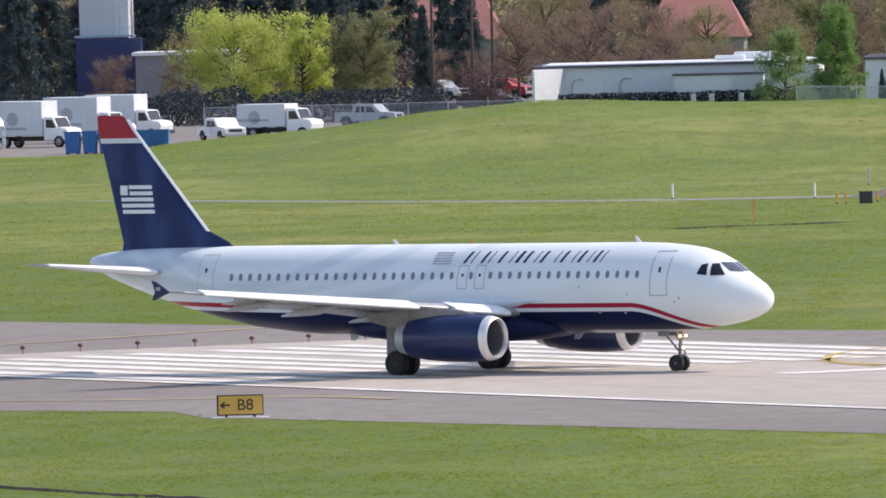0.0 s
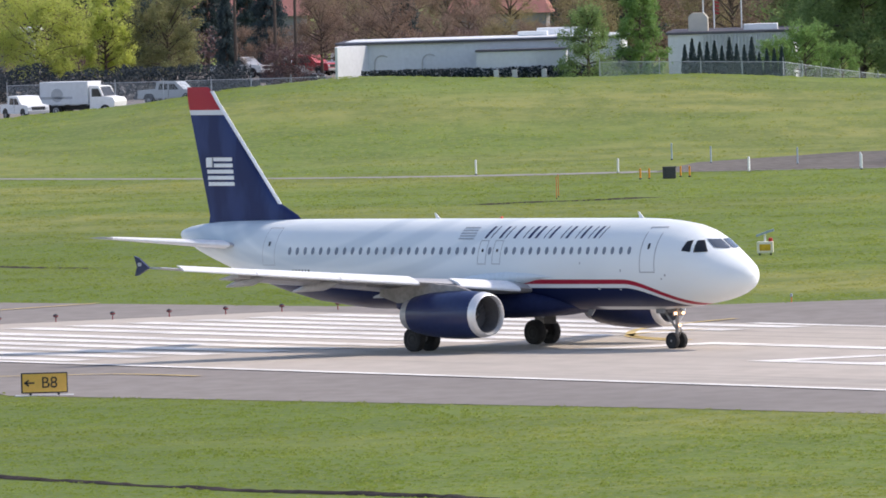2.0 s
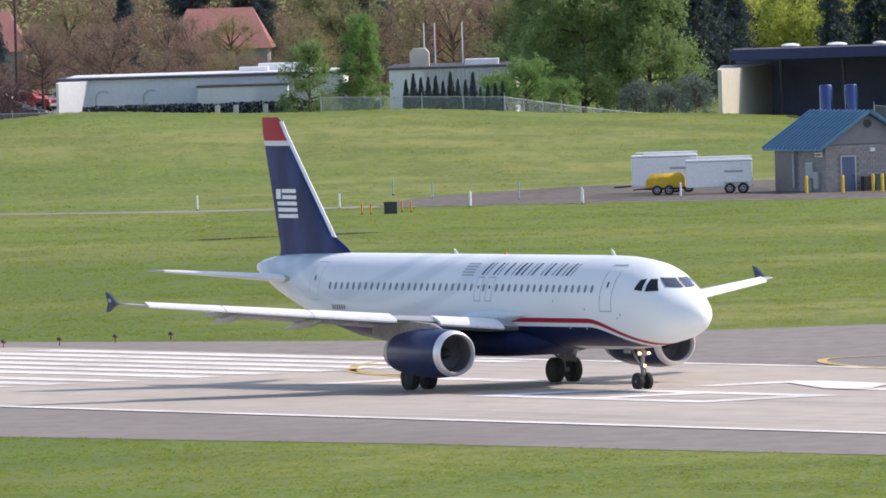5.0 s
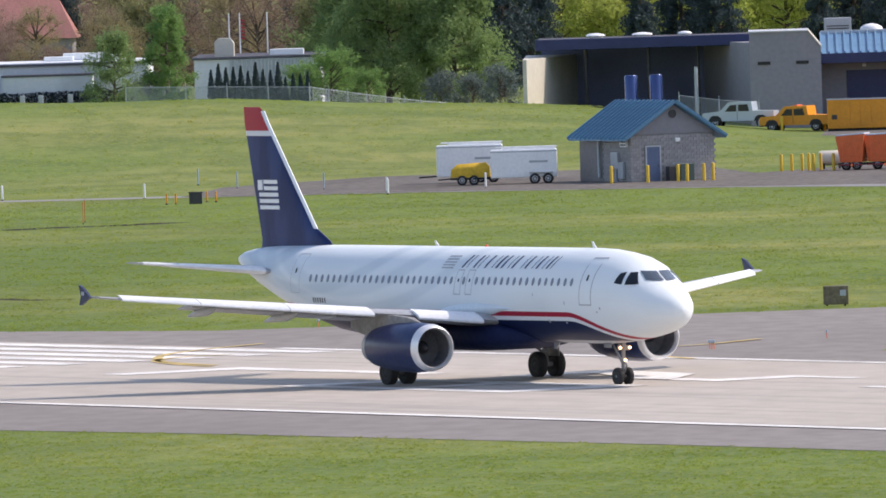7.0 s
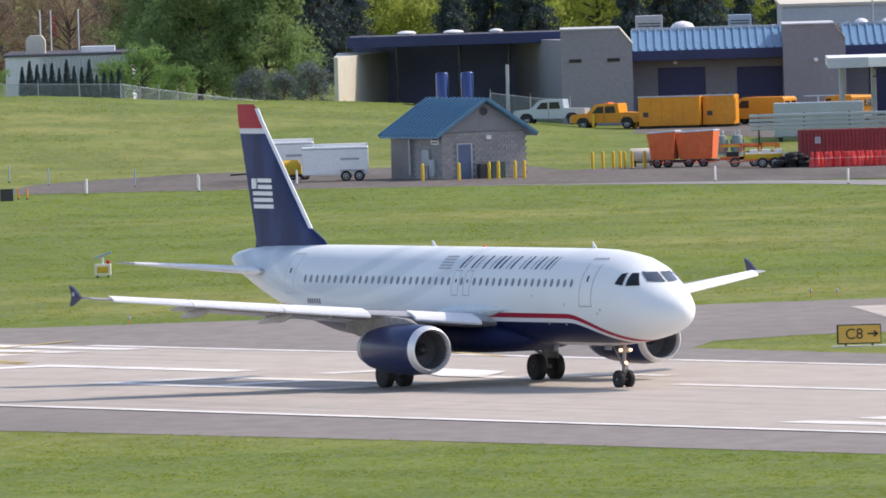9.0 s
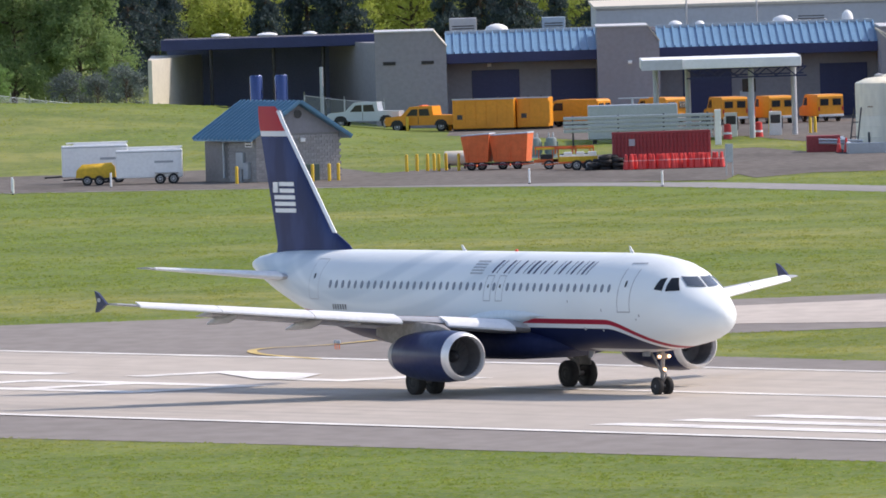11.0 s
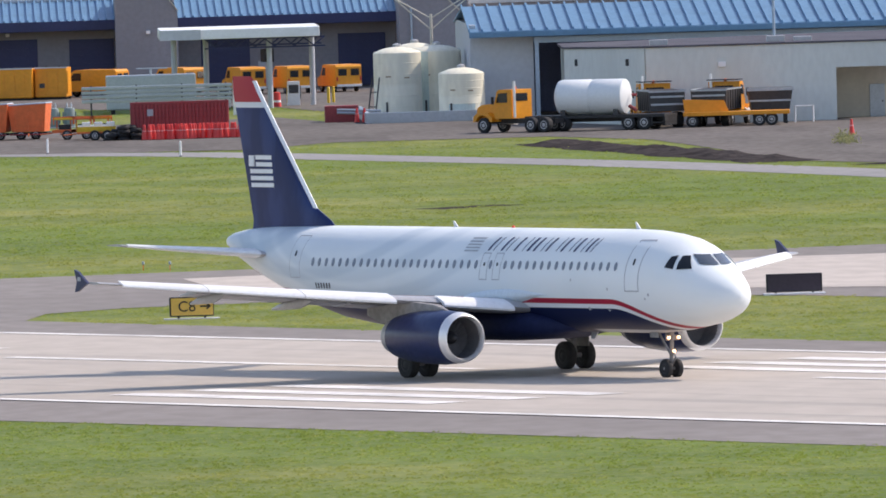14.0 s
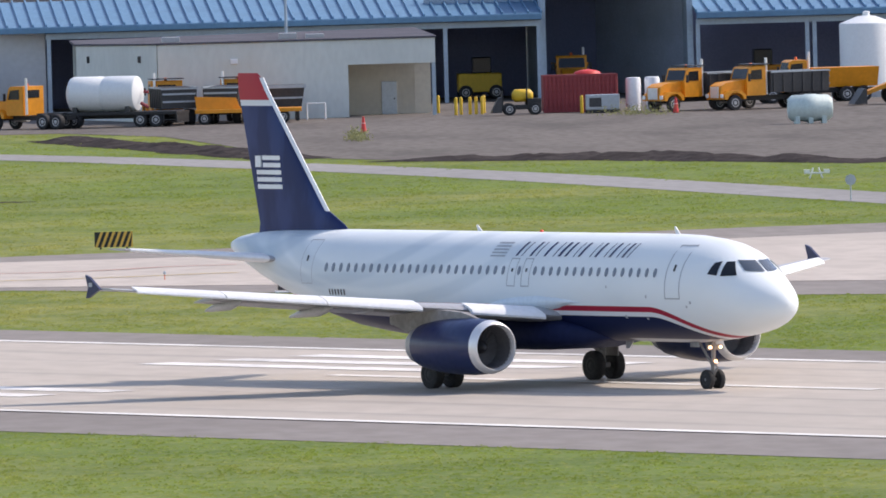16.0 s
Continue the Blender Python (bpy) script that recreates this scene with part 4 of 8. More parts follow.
M["green_box"] = surf("dull_green_box", (0.06, 0.10, 0.085), 0.6, var=0.15)
M["tarp"] = surf("yellow_tarpaulin", (0.66, 0.40, 0.02), 0.6, var=0.25, coarse=1.5, fine=5, bump=0.3)
M["red_roof"] = surf("red_roof", (0.36, 0.155, 0.135), 0.85, var=0.35, coarse=0.2)
M["amber_sign"] = surf("amber_sign_face", (0.78, 0.45, 0.09), 0.5, var=0.08)
M["pale_car"] = surf("pale_blue_car_paint", (0.50, 0.56, 0.63), 0.3, var=0.06, coat=0.4)
M["lamp_red"] = surf("red_lamp", (0.5, 0.03, 0.02), 0.4, var=0.1)


def seams(roof, p, q, rise, count, w=0.11, h=0.17):
    """Raised seams across a roof slope: from the eave line p-q, each running by rise to the ridge."""
    p, q, rise = Vector(p), Vector(q), Vector(rise)
    al = (q - p).normalized()
    up = al.cross(rise).normalized()
    if up.z < 0:
        up = -up
    mb = Mb()
    a, b = -al * w / 2, al * w / 2
    mb.rings([[a, b, b + up * h, a + up * h], [a + rise, b + rise, b + rise + up * h, a + rise + up * h]])
    me = link_mesh("roof_seam", mb, roof.data.materials[0])
    for i in range(count):
        o = new("roof_seam", me)
        o.parent = roof
        o.location = p + (q - p) * (i / (count - 1))


def slope(name, p, q, rise, thick, mat, parent, label="", count=0):
    p, q, rise = Vector(p), Vector(q), Vector(rise)
    dn = Vector((0, 0, -thick))
    top = [p, q, q + rise, p + rise]
    ob = part(name, Mb().rings([[v + dn for v in top], top]), mat, parent, label)
    if count:
        seams(ob, p, q, rise, count)
    return ob


def rollup(parent, x0, x1, y, z1, mat, n=7):
    """A sectional door: panels with grooves, in a frame."""
    d = part("overhead_door", Mb().box(x0, x1, y - .03, y + .05, 0, z1), mat, parent, "navy overhead door")
    h = z1 / n
    me = link_mesh("door_panel", Mb().box(x0 + .06, x1 - .06, y - .07, y - .03, .04, h - .04), mat)
    for k in range(n):
        o = new("door_panel", me)
        o.parent, o.location = d, (0, 0, k * h)


def build_hall():
    h = thing("maintenance_hall", "long tan block maintenance hall with blue metal roofs and navy doors", "building")
    w = M["tan_wall"]
    # open bay at the end
    # Cream instead of tan puts the sunlight on this wall into its colour.
    part("bay_wall", Mb().rings([[(-19.9, 1306.5, 0), (-19.6, 1306.5, 0), (-16.0, 1326.9, 0), (-19.9, 1326.9, 0)], [(-19.9, 1306.5, 5.7), (-19.6, 1306.5, 5.7), (-16.0, 1326.9, 5.75), (-19.9, 1326.9, 5.75)]]), M["cream_wall"], h, "end wall of the open bay, paled for sunlight")
    part("back_wall", Mb().box(-18.7, -4.35, 1327, 1327.5, 0, 6.7), M["lining"], h, "back wall with blue haze and shade in its colour")
    part("bay_wall", Mb().rings([[(-2.5, 1305, 0), (-2.4, 1326.9, 0), (-6.2, 1326.9, 0)], [(-2.5, 1305, 6.5), (-2.4, 1326.9, 6.5), (-6.2, 1326.9, 6.5)]]), w, h)
    part("bay_roof", Mb().box(-18.9, -2.2, 1315, 1330, 6.72, 6.98), M["roof_dark"], h, "dark flat bay roof")
    part("fascia", Mb().box(-19.0, -2.2, 1314.6, 1315, 6.25, 7.08, .03), M["navy_door"], h, "navy roof fascia")
    for x in (-15.2, -10.4, -6.6):
        part("bay_post", Mb().tube((x, 1317, 0), (x, 1317, 6.7), .14, n=8), M["dark_metal"], h)
    # blocks with cut corners between the bays
    for x0, x1, zt, cut, zc, y in ((-2.6, 2.8, 7.35, 1.9, 6.1, 1299), (14.2, 18.9, 7.3, 18.1, 6.1, 1297), (35.5, 41.0, 6.75, 38.9, 4.7, 1292)):
        part("gable_block", Mb().prism([(x0, 0), (x1, 0), (x1, zc), (cut, zt), (x0, zt)], y, 1309), w, h)
        d = Vector((x1 - cut, 0, zc - zt))
        part("coping", Mb().rings([[(cut - .05, y - .12, zt + .02), (cut - .05, 1309, zt + .02), (cut - .05, 1309, zt + .12), (cut - .05, y - .12, zt + .12)],
                                   [(x1 + .06, y - .12, zc), (x1 + .06, 1309, zc), (x1 + .06, 1309, zc + .12), (x1 + .06, y - .12, zc + .12)]]), M["cream_wall"], h, "pale sloping coping")
        part("coping", Mb().box(x0 - .05, cut, y - .1, 1309, zt + .003, zt + .1), M["grey_wall"], h)
    for x in (-2.0, .9):
        part("wall_slot", Mb().box(x, x + .95, 1298.93, 1299.02, 4.9, 5.15), M["black"], h, "dark wall slot")
    # recessed bays with metal roofs
    for x0, x1, n, doors in ((2.8, 14.2, 20, ((4.7, 8.3, 4.25), (10.7, 14.1, 4.15))), (18.9, 35.5, 28, ((20.7, 24.4, 3.85), (31.1, 34.7, 4.0)))):
        part("front_wall", Mb().box(x0, x1, 1303, 1304, 0, 5.0), w, h)
        slope("metal_roof", (x0 + .02, 1300.6, 5.55), (x1 - .02, 1300.6, 5.55), (0, 12, 1.35), .12, M["roof_blue"], h, "blue seamed metal roof", n)
        part("fascia", Mb().box(x0, x1, 1300.3, 1300.58, 4.85, 5.6, .02), M["navy_door"], h, "navy roof fascia")
        part("soffit", Mb().box(x0, x1, 1300.6, 1303, 4.86, 4.94), M["navy_door"], h)
        part("parapet", Mb().box(x0, x1, 1312.6, 1313.2, 5, 7.15), M["grey_wall"], h)
        part("flat_roof", Mb().box(x0, x1, 1313.2, 1348, 6.4, 6.55), M["roof_dark"], h)
        for a, b, z in doors:
            rollup(h, a, b, 1302.95, z, M["navy_door"])
    part("window", Mb().box(25.2, 26.2, 1302.9, 1303.02, 2.0, 3.0, .03), M["glass_dark"], h, "small office window")
    part("door", Mb().box(25.0, 25.9, 1302.92, 1303.05, 0, 2.1), M["grey_wall"], h)
    part("upper_wall", Mb().box(14.8, 52, 1350, 1390, 0, 8.0), M["grey_wall"], h, "grey upper storey")
    part("coping", Mb().box(14.6, 52.2, 1349.8, 1390, 8.003, 8.22), M["cream_wall"], h)
    wh = thing("warehouse", "flat-roofed tan warehouse behind the sheds", "building")
    part("wall", Mb().box(41.2, 125, 1300, 1350, 0, 6.0), M["tan_wall"], wh)
    part("parapet", Mb().box(41.0, 125.2, 1299.8, 1300.4, 6.003, 6.35), M["grey_wall"], wh)
    part("roof", Mb().box(41.2, 125, 1300.4, 1350, 6.003, 6.1), M["roof_dark"], wh)
    part("block", Mb().box(52.3, 58, 1352, 1362, 0, 9.0), M["cream_wall"], wh, "cream stair block")
    part("block_window", Mb().box(53.0, 54.2, 1351.9, 1352.02, 6.9, 7.6, .03), M["glass_dark"], wh)
    for k in range(5):
        part("vent", Mb().turned([(.35, 6.1), (.35, 6.7), (.5, 6.72), (.45, 6.95), (.05, 7.1)], (44 + 6.5 * k, 1322, 0), n=14), M["white"], wh, "white roof vent", 50)
    part("downpipe", Mb().tube((36.4, 1291.9, 0), (36.4, 1291.9, 6), .08), M["steel_blue"], h)
    for x in (5.9, 16.5, 29.4):
        part("wall_lamp", Mb().box(x, x + .3, 1296.6 if x == 16.5 else 1302.7, 1303, 4.5, 4.75, .03), M["white"], h)
    # roof units
    for x, y, r, hh in ((-14.5, 1325, .75, .3), (-10.9, 1325, .8, .28), (-7.6, 1325, .55, .28), (6.8, 1326, .9, .75), (20.6, 1326, .55, .6), (22.5, 1326, .4, .55), (28.9, 1326, .8, .75), (33.9, 1326, .45, .95)):
        z = 6.98 if x < 0 else 6.55
        v = thing("roof_vent", "white domed ventilator on the flat roof", "roof vent", x, y, z, group="roof vents")
        part("base", Mb().turned([(r * .8, -.02), (r * .8, hh * .5), (r * .75, hh * .5)], n=16), M["grey_metal"], v)
        part("hood", Mb().turned([(r, hh * .42), (r, hh * .6), (r * .85, hh * .9), (r * .45, hh * 1.12), (.03, hh * 1.2)], n=18), M["white"], v, "", 50)
    for x, y, a, d, c, mat in ((4.2, 1322, 2.1, 2.0, 1.45, "grey_metal"), (11.2, 1324, 1.8, 1.6, 1.3, "steel_blue"), (31.0, 1322, 2.4, 2.0, .6, "grey_metal")):
        z = 6.55 if x > 0 else 7.35
        u = thing("roof_unit", "boxy air handling unit on the flat roof", "roof unit", x, y, z, group="roof units")
        part("cabinet", Mb().box(-a / 2, a / 2, -d / 2, d / 2, -.02, c, .05), M[mat], u)
        for k in range(4):
            part("louvre", Mb().box(-a / 2 + .2, a / 2 - .2, -d / 2 - .03, -d / 2 + .01, .2 + k * .2, .28 + k * .2), M["dark_metal"], u)
    for x, hh in ((21.8, 1.9), (27.3, 1.2)):
        v = thing("roof_pipe", "thin upright pipe on the flat roof", "pipe", x, 1345, 6.5 if x < 36 else 0, group="roof pipes")
        part("pipe", Mb().tube((0, 0, 0), (0, 0, hh + (1 if x < 36 else 8)), .06, n=6), M["grey_metal"], v)
    # pair of blue stacks and a pole before the bay
    for x in (-11.65, -9.75):
        s = thing("exhaust_stack", "shiny dark blue cylindrical tank standing by the bay", "tank", x, 1300, group="blue tanks")
        part("shell", Mb().turned([(.5, 0), (.5, 4.3), (.42, 4.42), (.03, 4.45)], n=24), surf("blue_enamel", (.03, .06, .20), .2, metal=.35, coat=.6), s, "", 50)
        part("band", Mb().turned([(.515, 2.2), (.515, 2.3)], n=24), M["steel_blue"], s)
    s = thing("steel_pole", "plain grey steel pole by the bay", "pole", -6.7, 1300)
    part("shaft", Mb().tube((0, 0, 0), (0, 0, 4.9), .16, .13, 10), M["galv"], s, "", 50)


def build_sheds():
    s = thing("equipment_shed", "long open-fronted equipment shed with a blue seamed metal roof", "building")
    p = part
    p("end_wall", Mb().box(37.1, 41.3, 1172, 1172.4, 0, 6.0), M["grey_wall"], s)
    p("side_wall", Mb().box(37.0, 37.4, 1172.4, 1204, 0, 6.4), M["grey_wall"], s)
    p("side_wall", Mb().box(41.0, 41.3, 1172.4, 1204, 0, 6.0), M["grey_wall"], s)
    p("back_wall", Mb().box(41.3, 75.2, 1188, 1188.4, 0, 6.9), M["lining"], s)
    slope("metal_roof", (36.9, 1170.5, 5.98), (75.2, 1170.5, 5.98), (0, 16, 1.5), .15, M["roof_blue"], s, "blue seamed metal roof", 44)
    slope("back_roof", (36.9, 1186.6, 7.45), (75.2, 1186.6, 7.45), (0, 18, -1.2), .15, M["roof_blue"], s)
    p("gutter", Mb().box(36.9, 75.2, 1170.1, 1170.45, 5.55, 5.95, .04), M["roof_blue"], s, "blue eave gutter")
    p("beam", Mb().box(41.3, 75.2, 1170.8, 1171.1, 5.1, 5.5), M["steel_blue"], s, "pale blue steel eave beam")
    for x in (41.5, 52.9, 61.3, 68.6, 75.0):
        p("column", Mb().box(x - .14, x + .14, 1170.8, 1171.1, 0, 5.1), M["steel_blue"], s, "pale blue steel column")
    t = thing("tall_bay", "tall open steel bay between the equipment sheds", "building")
    p("side_wall", Mb().box(75.3, 75.6, 1174, 1204, 0, 9), M["steel_blue"], t)
    p("side_wall", Mb().box(85.4, 85.7, 1174, 1204, 0, 9), M["steel_blue"], t)
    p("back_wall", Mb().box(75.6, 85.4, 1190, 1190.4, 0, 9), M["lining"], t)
    # Added slanted panel; its pale blue stands in for light on the right.
    p("added_panel", Mb().rings([[(80.2, 1189.9, 0), (85.4, 1178, 0), (85.4, 1189.9, 0)], [(80.2, 1189.9, 8.98), (85.4, 1178, 8.98), (85.4, 1189.9, 8.98)]]), surf("light_panel_blue", (0.42, 0.48, 0.58), .7), t, "added wall panel, paled for light inside the bay")
    p("roof", Mb().box(75.2, 85.8, 1172, 1204, 9.0, 9.3), M["roof_blue"], t)
    p("header", Mb().box(67.6, 75.3, 1178, 1178.3, 6.4, 9.0), M["steel_blue"], t, "pale blue sheet metal panel")
    p("corner_post", Mb().box(75.2, 75.6, 1172.6, 1173.9, 0, 9), M["steel_blue"], t)
    p("corner_post", Mb().box(85.3, 85.7, 1172.6, 1173.9, 0, 9), M["steel_blue"], t)
    q = thing("equipment_shed", "open-fronted equipment shed with a blue metal roof", "building")
    slope("metal_roof", (85.8, 1170.5, 5.75), (118, 1170.5, 5.75), (0, 16, 1.5), .15, M["roof_blue"], q, "blue seamed metal roof", 37)
    p("gutter", Mb().box(85.8, 118, 1170.1, 1170.45, 5.3, 5.72, .04), M["roof_blue"], q)
    p("beam", Mb().box(85.8, 118, 1170.8, 1171.1, 4.85, 5.25), M["steel_blue"], q)
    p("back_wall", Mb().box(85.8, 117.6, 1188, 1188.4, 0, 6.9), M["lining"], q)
    p("side_wall", Mb().box(117.6, 118, 1172, 1203, 0, 6), M["grey_wall"], q)
    for x in (85.9, 93.4, 93.9, 101.6, 109.7, 117.5):
        p("column", Mb().box(x - .14, x + .14, 1170.8, 1171.1, 0, 4.85), M["steel_blue"], q)
    # annex before the shed
    a = thing("annex", "low pale grey building with a recessed corner entrance", "building")
    g = M["annex_wall"]
    p("front_wall", Mb().box(47.4, 60.0, 1135, 1135.3, 0, 5.15), g, a)
    p("front_wall", Mb().box(60.0, 65.8, 1135, 1135.3, 3.5, 5.15), g, a)
    p("side_wall", Mb().rings([[(47.35, 1135, 0), (47.35, 1135.3, 0), (42.75, 1151, 0), (42.6, 1150.7, 0)], [(47.35, 1135, 5.15), (47.35, 1135.3, 5.15), (42.75, 1151, 4.95), (42.6, 1150.7, 4.95)]]), g, a)
    p("recess_wall", Mb().box(60.0, 65.8, 1141, 1141.2, 0, 4.5), M["cream_wall"], a, "cream ribbed metal wall")
    for i in range(24):
        p("rib", Mb().box(60.1 + .2 * i, 60.16 + .2 * i, 1140.95, 1141, 0, 3.45), M["cream_wall"], a)
    p("recess_wall", Mb().box(59.8, 60.0, 1135.3, 1141, 0, 4.5), g, a)
    d = p("door", Mb().box(62.5, 63.5, 1140.88, 1140.95, 0, 2.2, .02), M["galv"], a, "grey steel door")
    p("handle", Mb().box(63.3, 63.4, 1140.8, 1140.88, 1.0, 1.1), M["dark_metal"], d)
    p("post", Mb().box(65.55, 65.8, 1135.05, 1135.28, 0, 3.5), M["steel_blue"], a)
    p("roof", Mb().rings([[(47.3, 1134.9, 5.15), (65.9, 1134.9, 5.15), (65.9, 1160, 5.3), (42.5, 1160, 5.05), (42.5, 1150.6, 4.98)], [(47.3, 1134.9, 5.27), (65.9, 1134.9, 5.27), (65.9, 1160, 5.45), (42.5, 1160, 5.2), (42.5, 1150.6, 5.1)]]), M["roof_dark"], a, "dark roof edge")
    p("back_wall", Mb().box(42.7, 65.8, 1159, 1159.3, 0, 4.9), g, a)
    p("wall_lamp", Mb().box(52.2, 52.7, 1134.8, 1135, 3.75, 4.1, .04), M["white"], a)
    for x, y, z in ((43.35, 1148.2, 3.85), (46.35, 1138.2, 3.95)):
        p("vent", Mb().box(x - .15, x + .15, y - .12, y + .1, z, z + .45, .03), M["dark_metal"], a)
    for x, hh in ((47.6, .35), (55.4, .4), (57.2, .3)):
        u = thing("roof_unit", "small pale ventilator box on the annex roof", "roof unit", x + 1, 1142, 5.2, group="annex vents")
        p("cabinet", Mb().box(-.6, .6, -.5, .5, -.02, hh, .04), M["grey_metal"], u)
    m = thing("lamp_mast", "thin pale mast rising from the annex roof", "mast", 56.5, 1146, 5.2)
    p("shaft", Mb().tube((0, 0, 0), (0, 0, 6), .1, .07, 8), M["steel_blue"], m)


def build_pump_shed():
    """Concrete block shed, turned so that its gable looks to the front right."""
    al = 25
    s = thing("pump_shed", "small concrete block shed with a teal metal gable roof", "shed", -10.3, 1133, 0, al)
    W_, L_, H_, A_ = 6.2, 8.4, 3.15, 5.1
    core = part("wall", Mb().rings([[(0.1, .1, 0), (W_ - .1, .1, 0), (W_ - .1, .1, H_), (W_ / 2, .1, A_ - .05), (.1, .1, H_)],
                                    [(0.1, L_, 0), (W_ - .1, L_, 0), (W_ - .1, L_, H_), (W_ / 2, L_, A_ - .05), (.1, L_, H_)]]), M["mortar"], s, "grey block wall with recessed joints")
    bw, bh = .40, .20
    me = link_mesh("block", Mb().box(0.008, bw - .008, .04, .11, .008, bh - .008), M["block"])
    half = link_mesh("block", Mb().box(0.008, bw / 2 - .008, .04, .11, .008, bh - .008), M["block"])
    for r in range(15):
        z = r * bh + .05
        off = (r % 2) * bw / 2
        if off:
            o = new("block", half)
            o.parent, o.location = core, (0, 0, z)
        x = off
        while x + bw <= W_ + .01:
            if not (1.15 - bw < x < 2.15 and z < 2.3):
                o = new("block", me)
                o.parent, o.location = core, (x, 0, z)
            x += bw
        y = off
        k = 0
        while y + bw <= L_ and k < 11:
            o = new("block", me)
            o.parent = core
            o.matrix_basis = Matrix.Translation((0, y + bw, z)) @ Matrix.Rotation(-math.pi / 2, 4, "Z")
            y += bw
            k += 1
    part("gable", Mb().prism([(0.05, H_ + .02), (W_ - .05, H_ + .02), (W_ / 2, A_)], .03, .12), M["tan_wall"], s, "plain tan gable")
    d = part("door", Mb().box(1.18, 2.1, .0, .09, 0.02, 2.3, .01), surf("slate_blue_door", (.10, .14, .24), .5), s, "slate blue steel door")
    part("handle", Mb().box(1.95, 2.03, -.06, 0, 1.0, 1.1), M["dark_metal"], d)
    part("door_frame", Mb().box(1.08, 1.17, .0, .12, 0, 2.4).box(2.11, 2.2, 0, .12, 0, 2.4).box(1.17, 2.11, 0, .12, 2.31, 2.4), M["grey_wall"], s)
    for sd in (0, 1):
        xe, xr = (-.55, W_ / 2) if sd == 0 else (W_ + .55, W_ / 2)
        zr = A_ + .14
        ze = zr - (zr - H_ - .05) * (W_ / 2 + .55) / (W_ / 2)
        slope("metal_roof", (xe, -.5, ze), (xe, L_ + .4, ze), (xr - xe, 0, zr - ze), .1, M["roof_teal"], s, "teal seamed metal roof", 15)
    part("vent", Mb().turned([(.28, -.03), (.28, .03), (.22, .04)], (W_ / 2, .0, 4.45), "Y", 16), M["dark_metal"], s, "round gable vent")
    part("wall_lamp", Mb().box(3.2, 3.55, -.15, .03, 2.6, 2.85, .03), M["white"], s)
    part("meter_box", Mb().box(-.18, .03, 1.8, 2.9, .9, 2.0, .03).box(-.1, .03, 2.2, 2.4, 0, .9), M["galv"], s, "grey meter box")
    part("vent_pipe", Mb().tube((-.12, 4.9, .3), (-.12, 4.9, 2.7), .09, n=10), M["galv"], s, "grey vent pipe on the wall")
    part("cable_box", Mb().box(-.22, .03, .95, 1.7, .25, 1.35, .03), M["galv"], s, "grey cable box")
    sg = part("notice", Mb().box(-.06, .03, .5, 1.6, 2.35, 2.85), M["white"], s, "white wall notice")
    for k in range(2):
        part("text_bar", Mb().box(-.07, -.06, .62, 1.48, 2.43 + .2 * k, 2.53 + .2 * k), M["dark_metal"], sg)
    part("transformer", Mb().box(3.0, 4.0, -1.3, -.5, 0, 1.15, .04), M["green_box"], s, "green transformer cabinet")
    part("cabinet", Mb().box(2.3, 2.8, -1.0, -.4, 0, 1.0, .03), M["dark_metal"], s)


def bollard(x, y, h=1.2, r=.11):
    b = thing("bollard", "yellow painted steel bollard with a rounded top", "bollard", x, y, group="yellow bollards")
    part("post", Mb().turned([(r, 0), (r, h - .1), (r * .8, h - .03), (.02, h)], n=12), M["yellow"], b, "", 50)
    return b


def build_bollards():
    b = bollard(-11.6, 1131)
    spots = [(-9.2, 1130), (-7.2, 1130.3), (-6.6, 1130.5), (-5.5, 1131), (-4.9, 1132)]
    spots += [(-.4, 1152), (.3, 1152.4), (1.0, 1152), (1.45, 1153), (1.75, 1151), (2.25, 1152.3), (3.1, 1150.4)]
    spots += [(66.2, 1140), (66.9, 1132), (67.3, 1133), (67.9, 1133), (68.3, 1133), (68.7, 1133), (69.0, 1136), (74.9, 1127), (76.4, 1127), (39.6, 1160), (40.5, 1160)]
    spots += [(28.8, 1240), (29.2, 1242), (2.9, 1288), (-.3, 1287), (3.6, 1288.5), (26, 1245)]
    for x, y in spots:
        copy_thing(b, pose(x, y, 0))


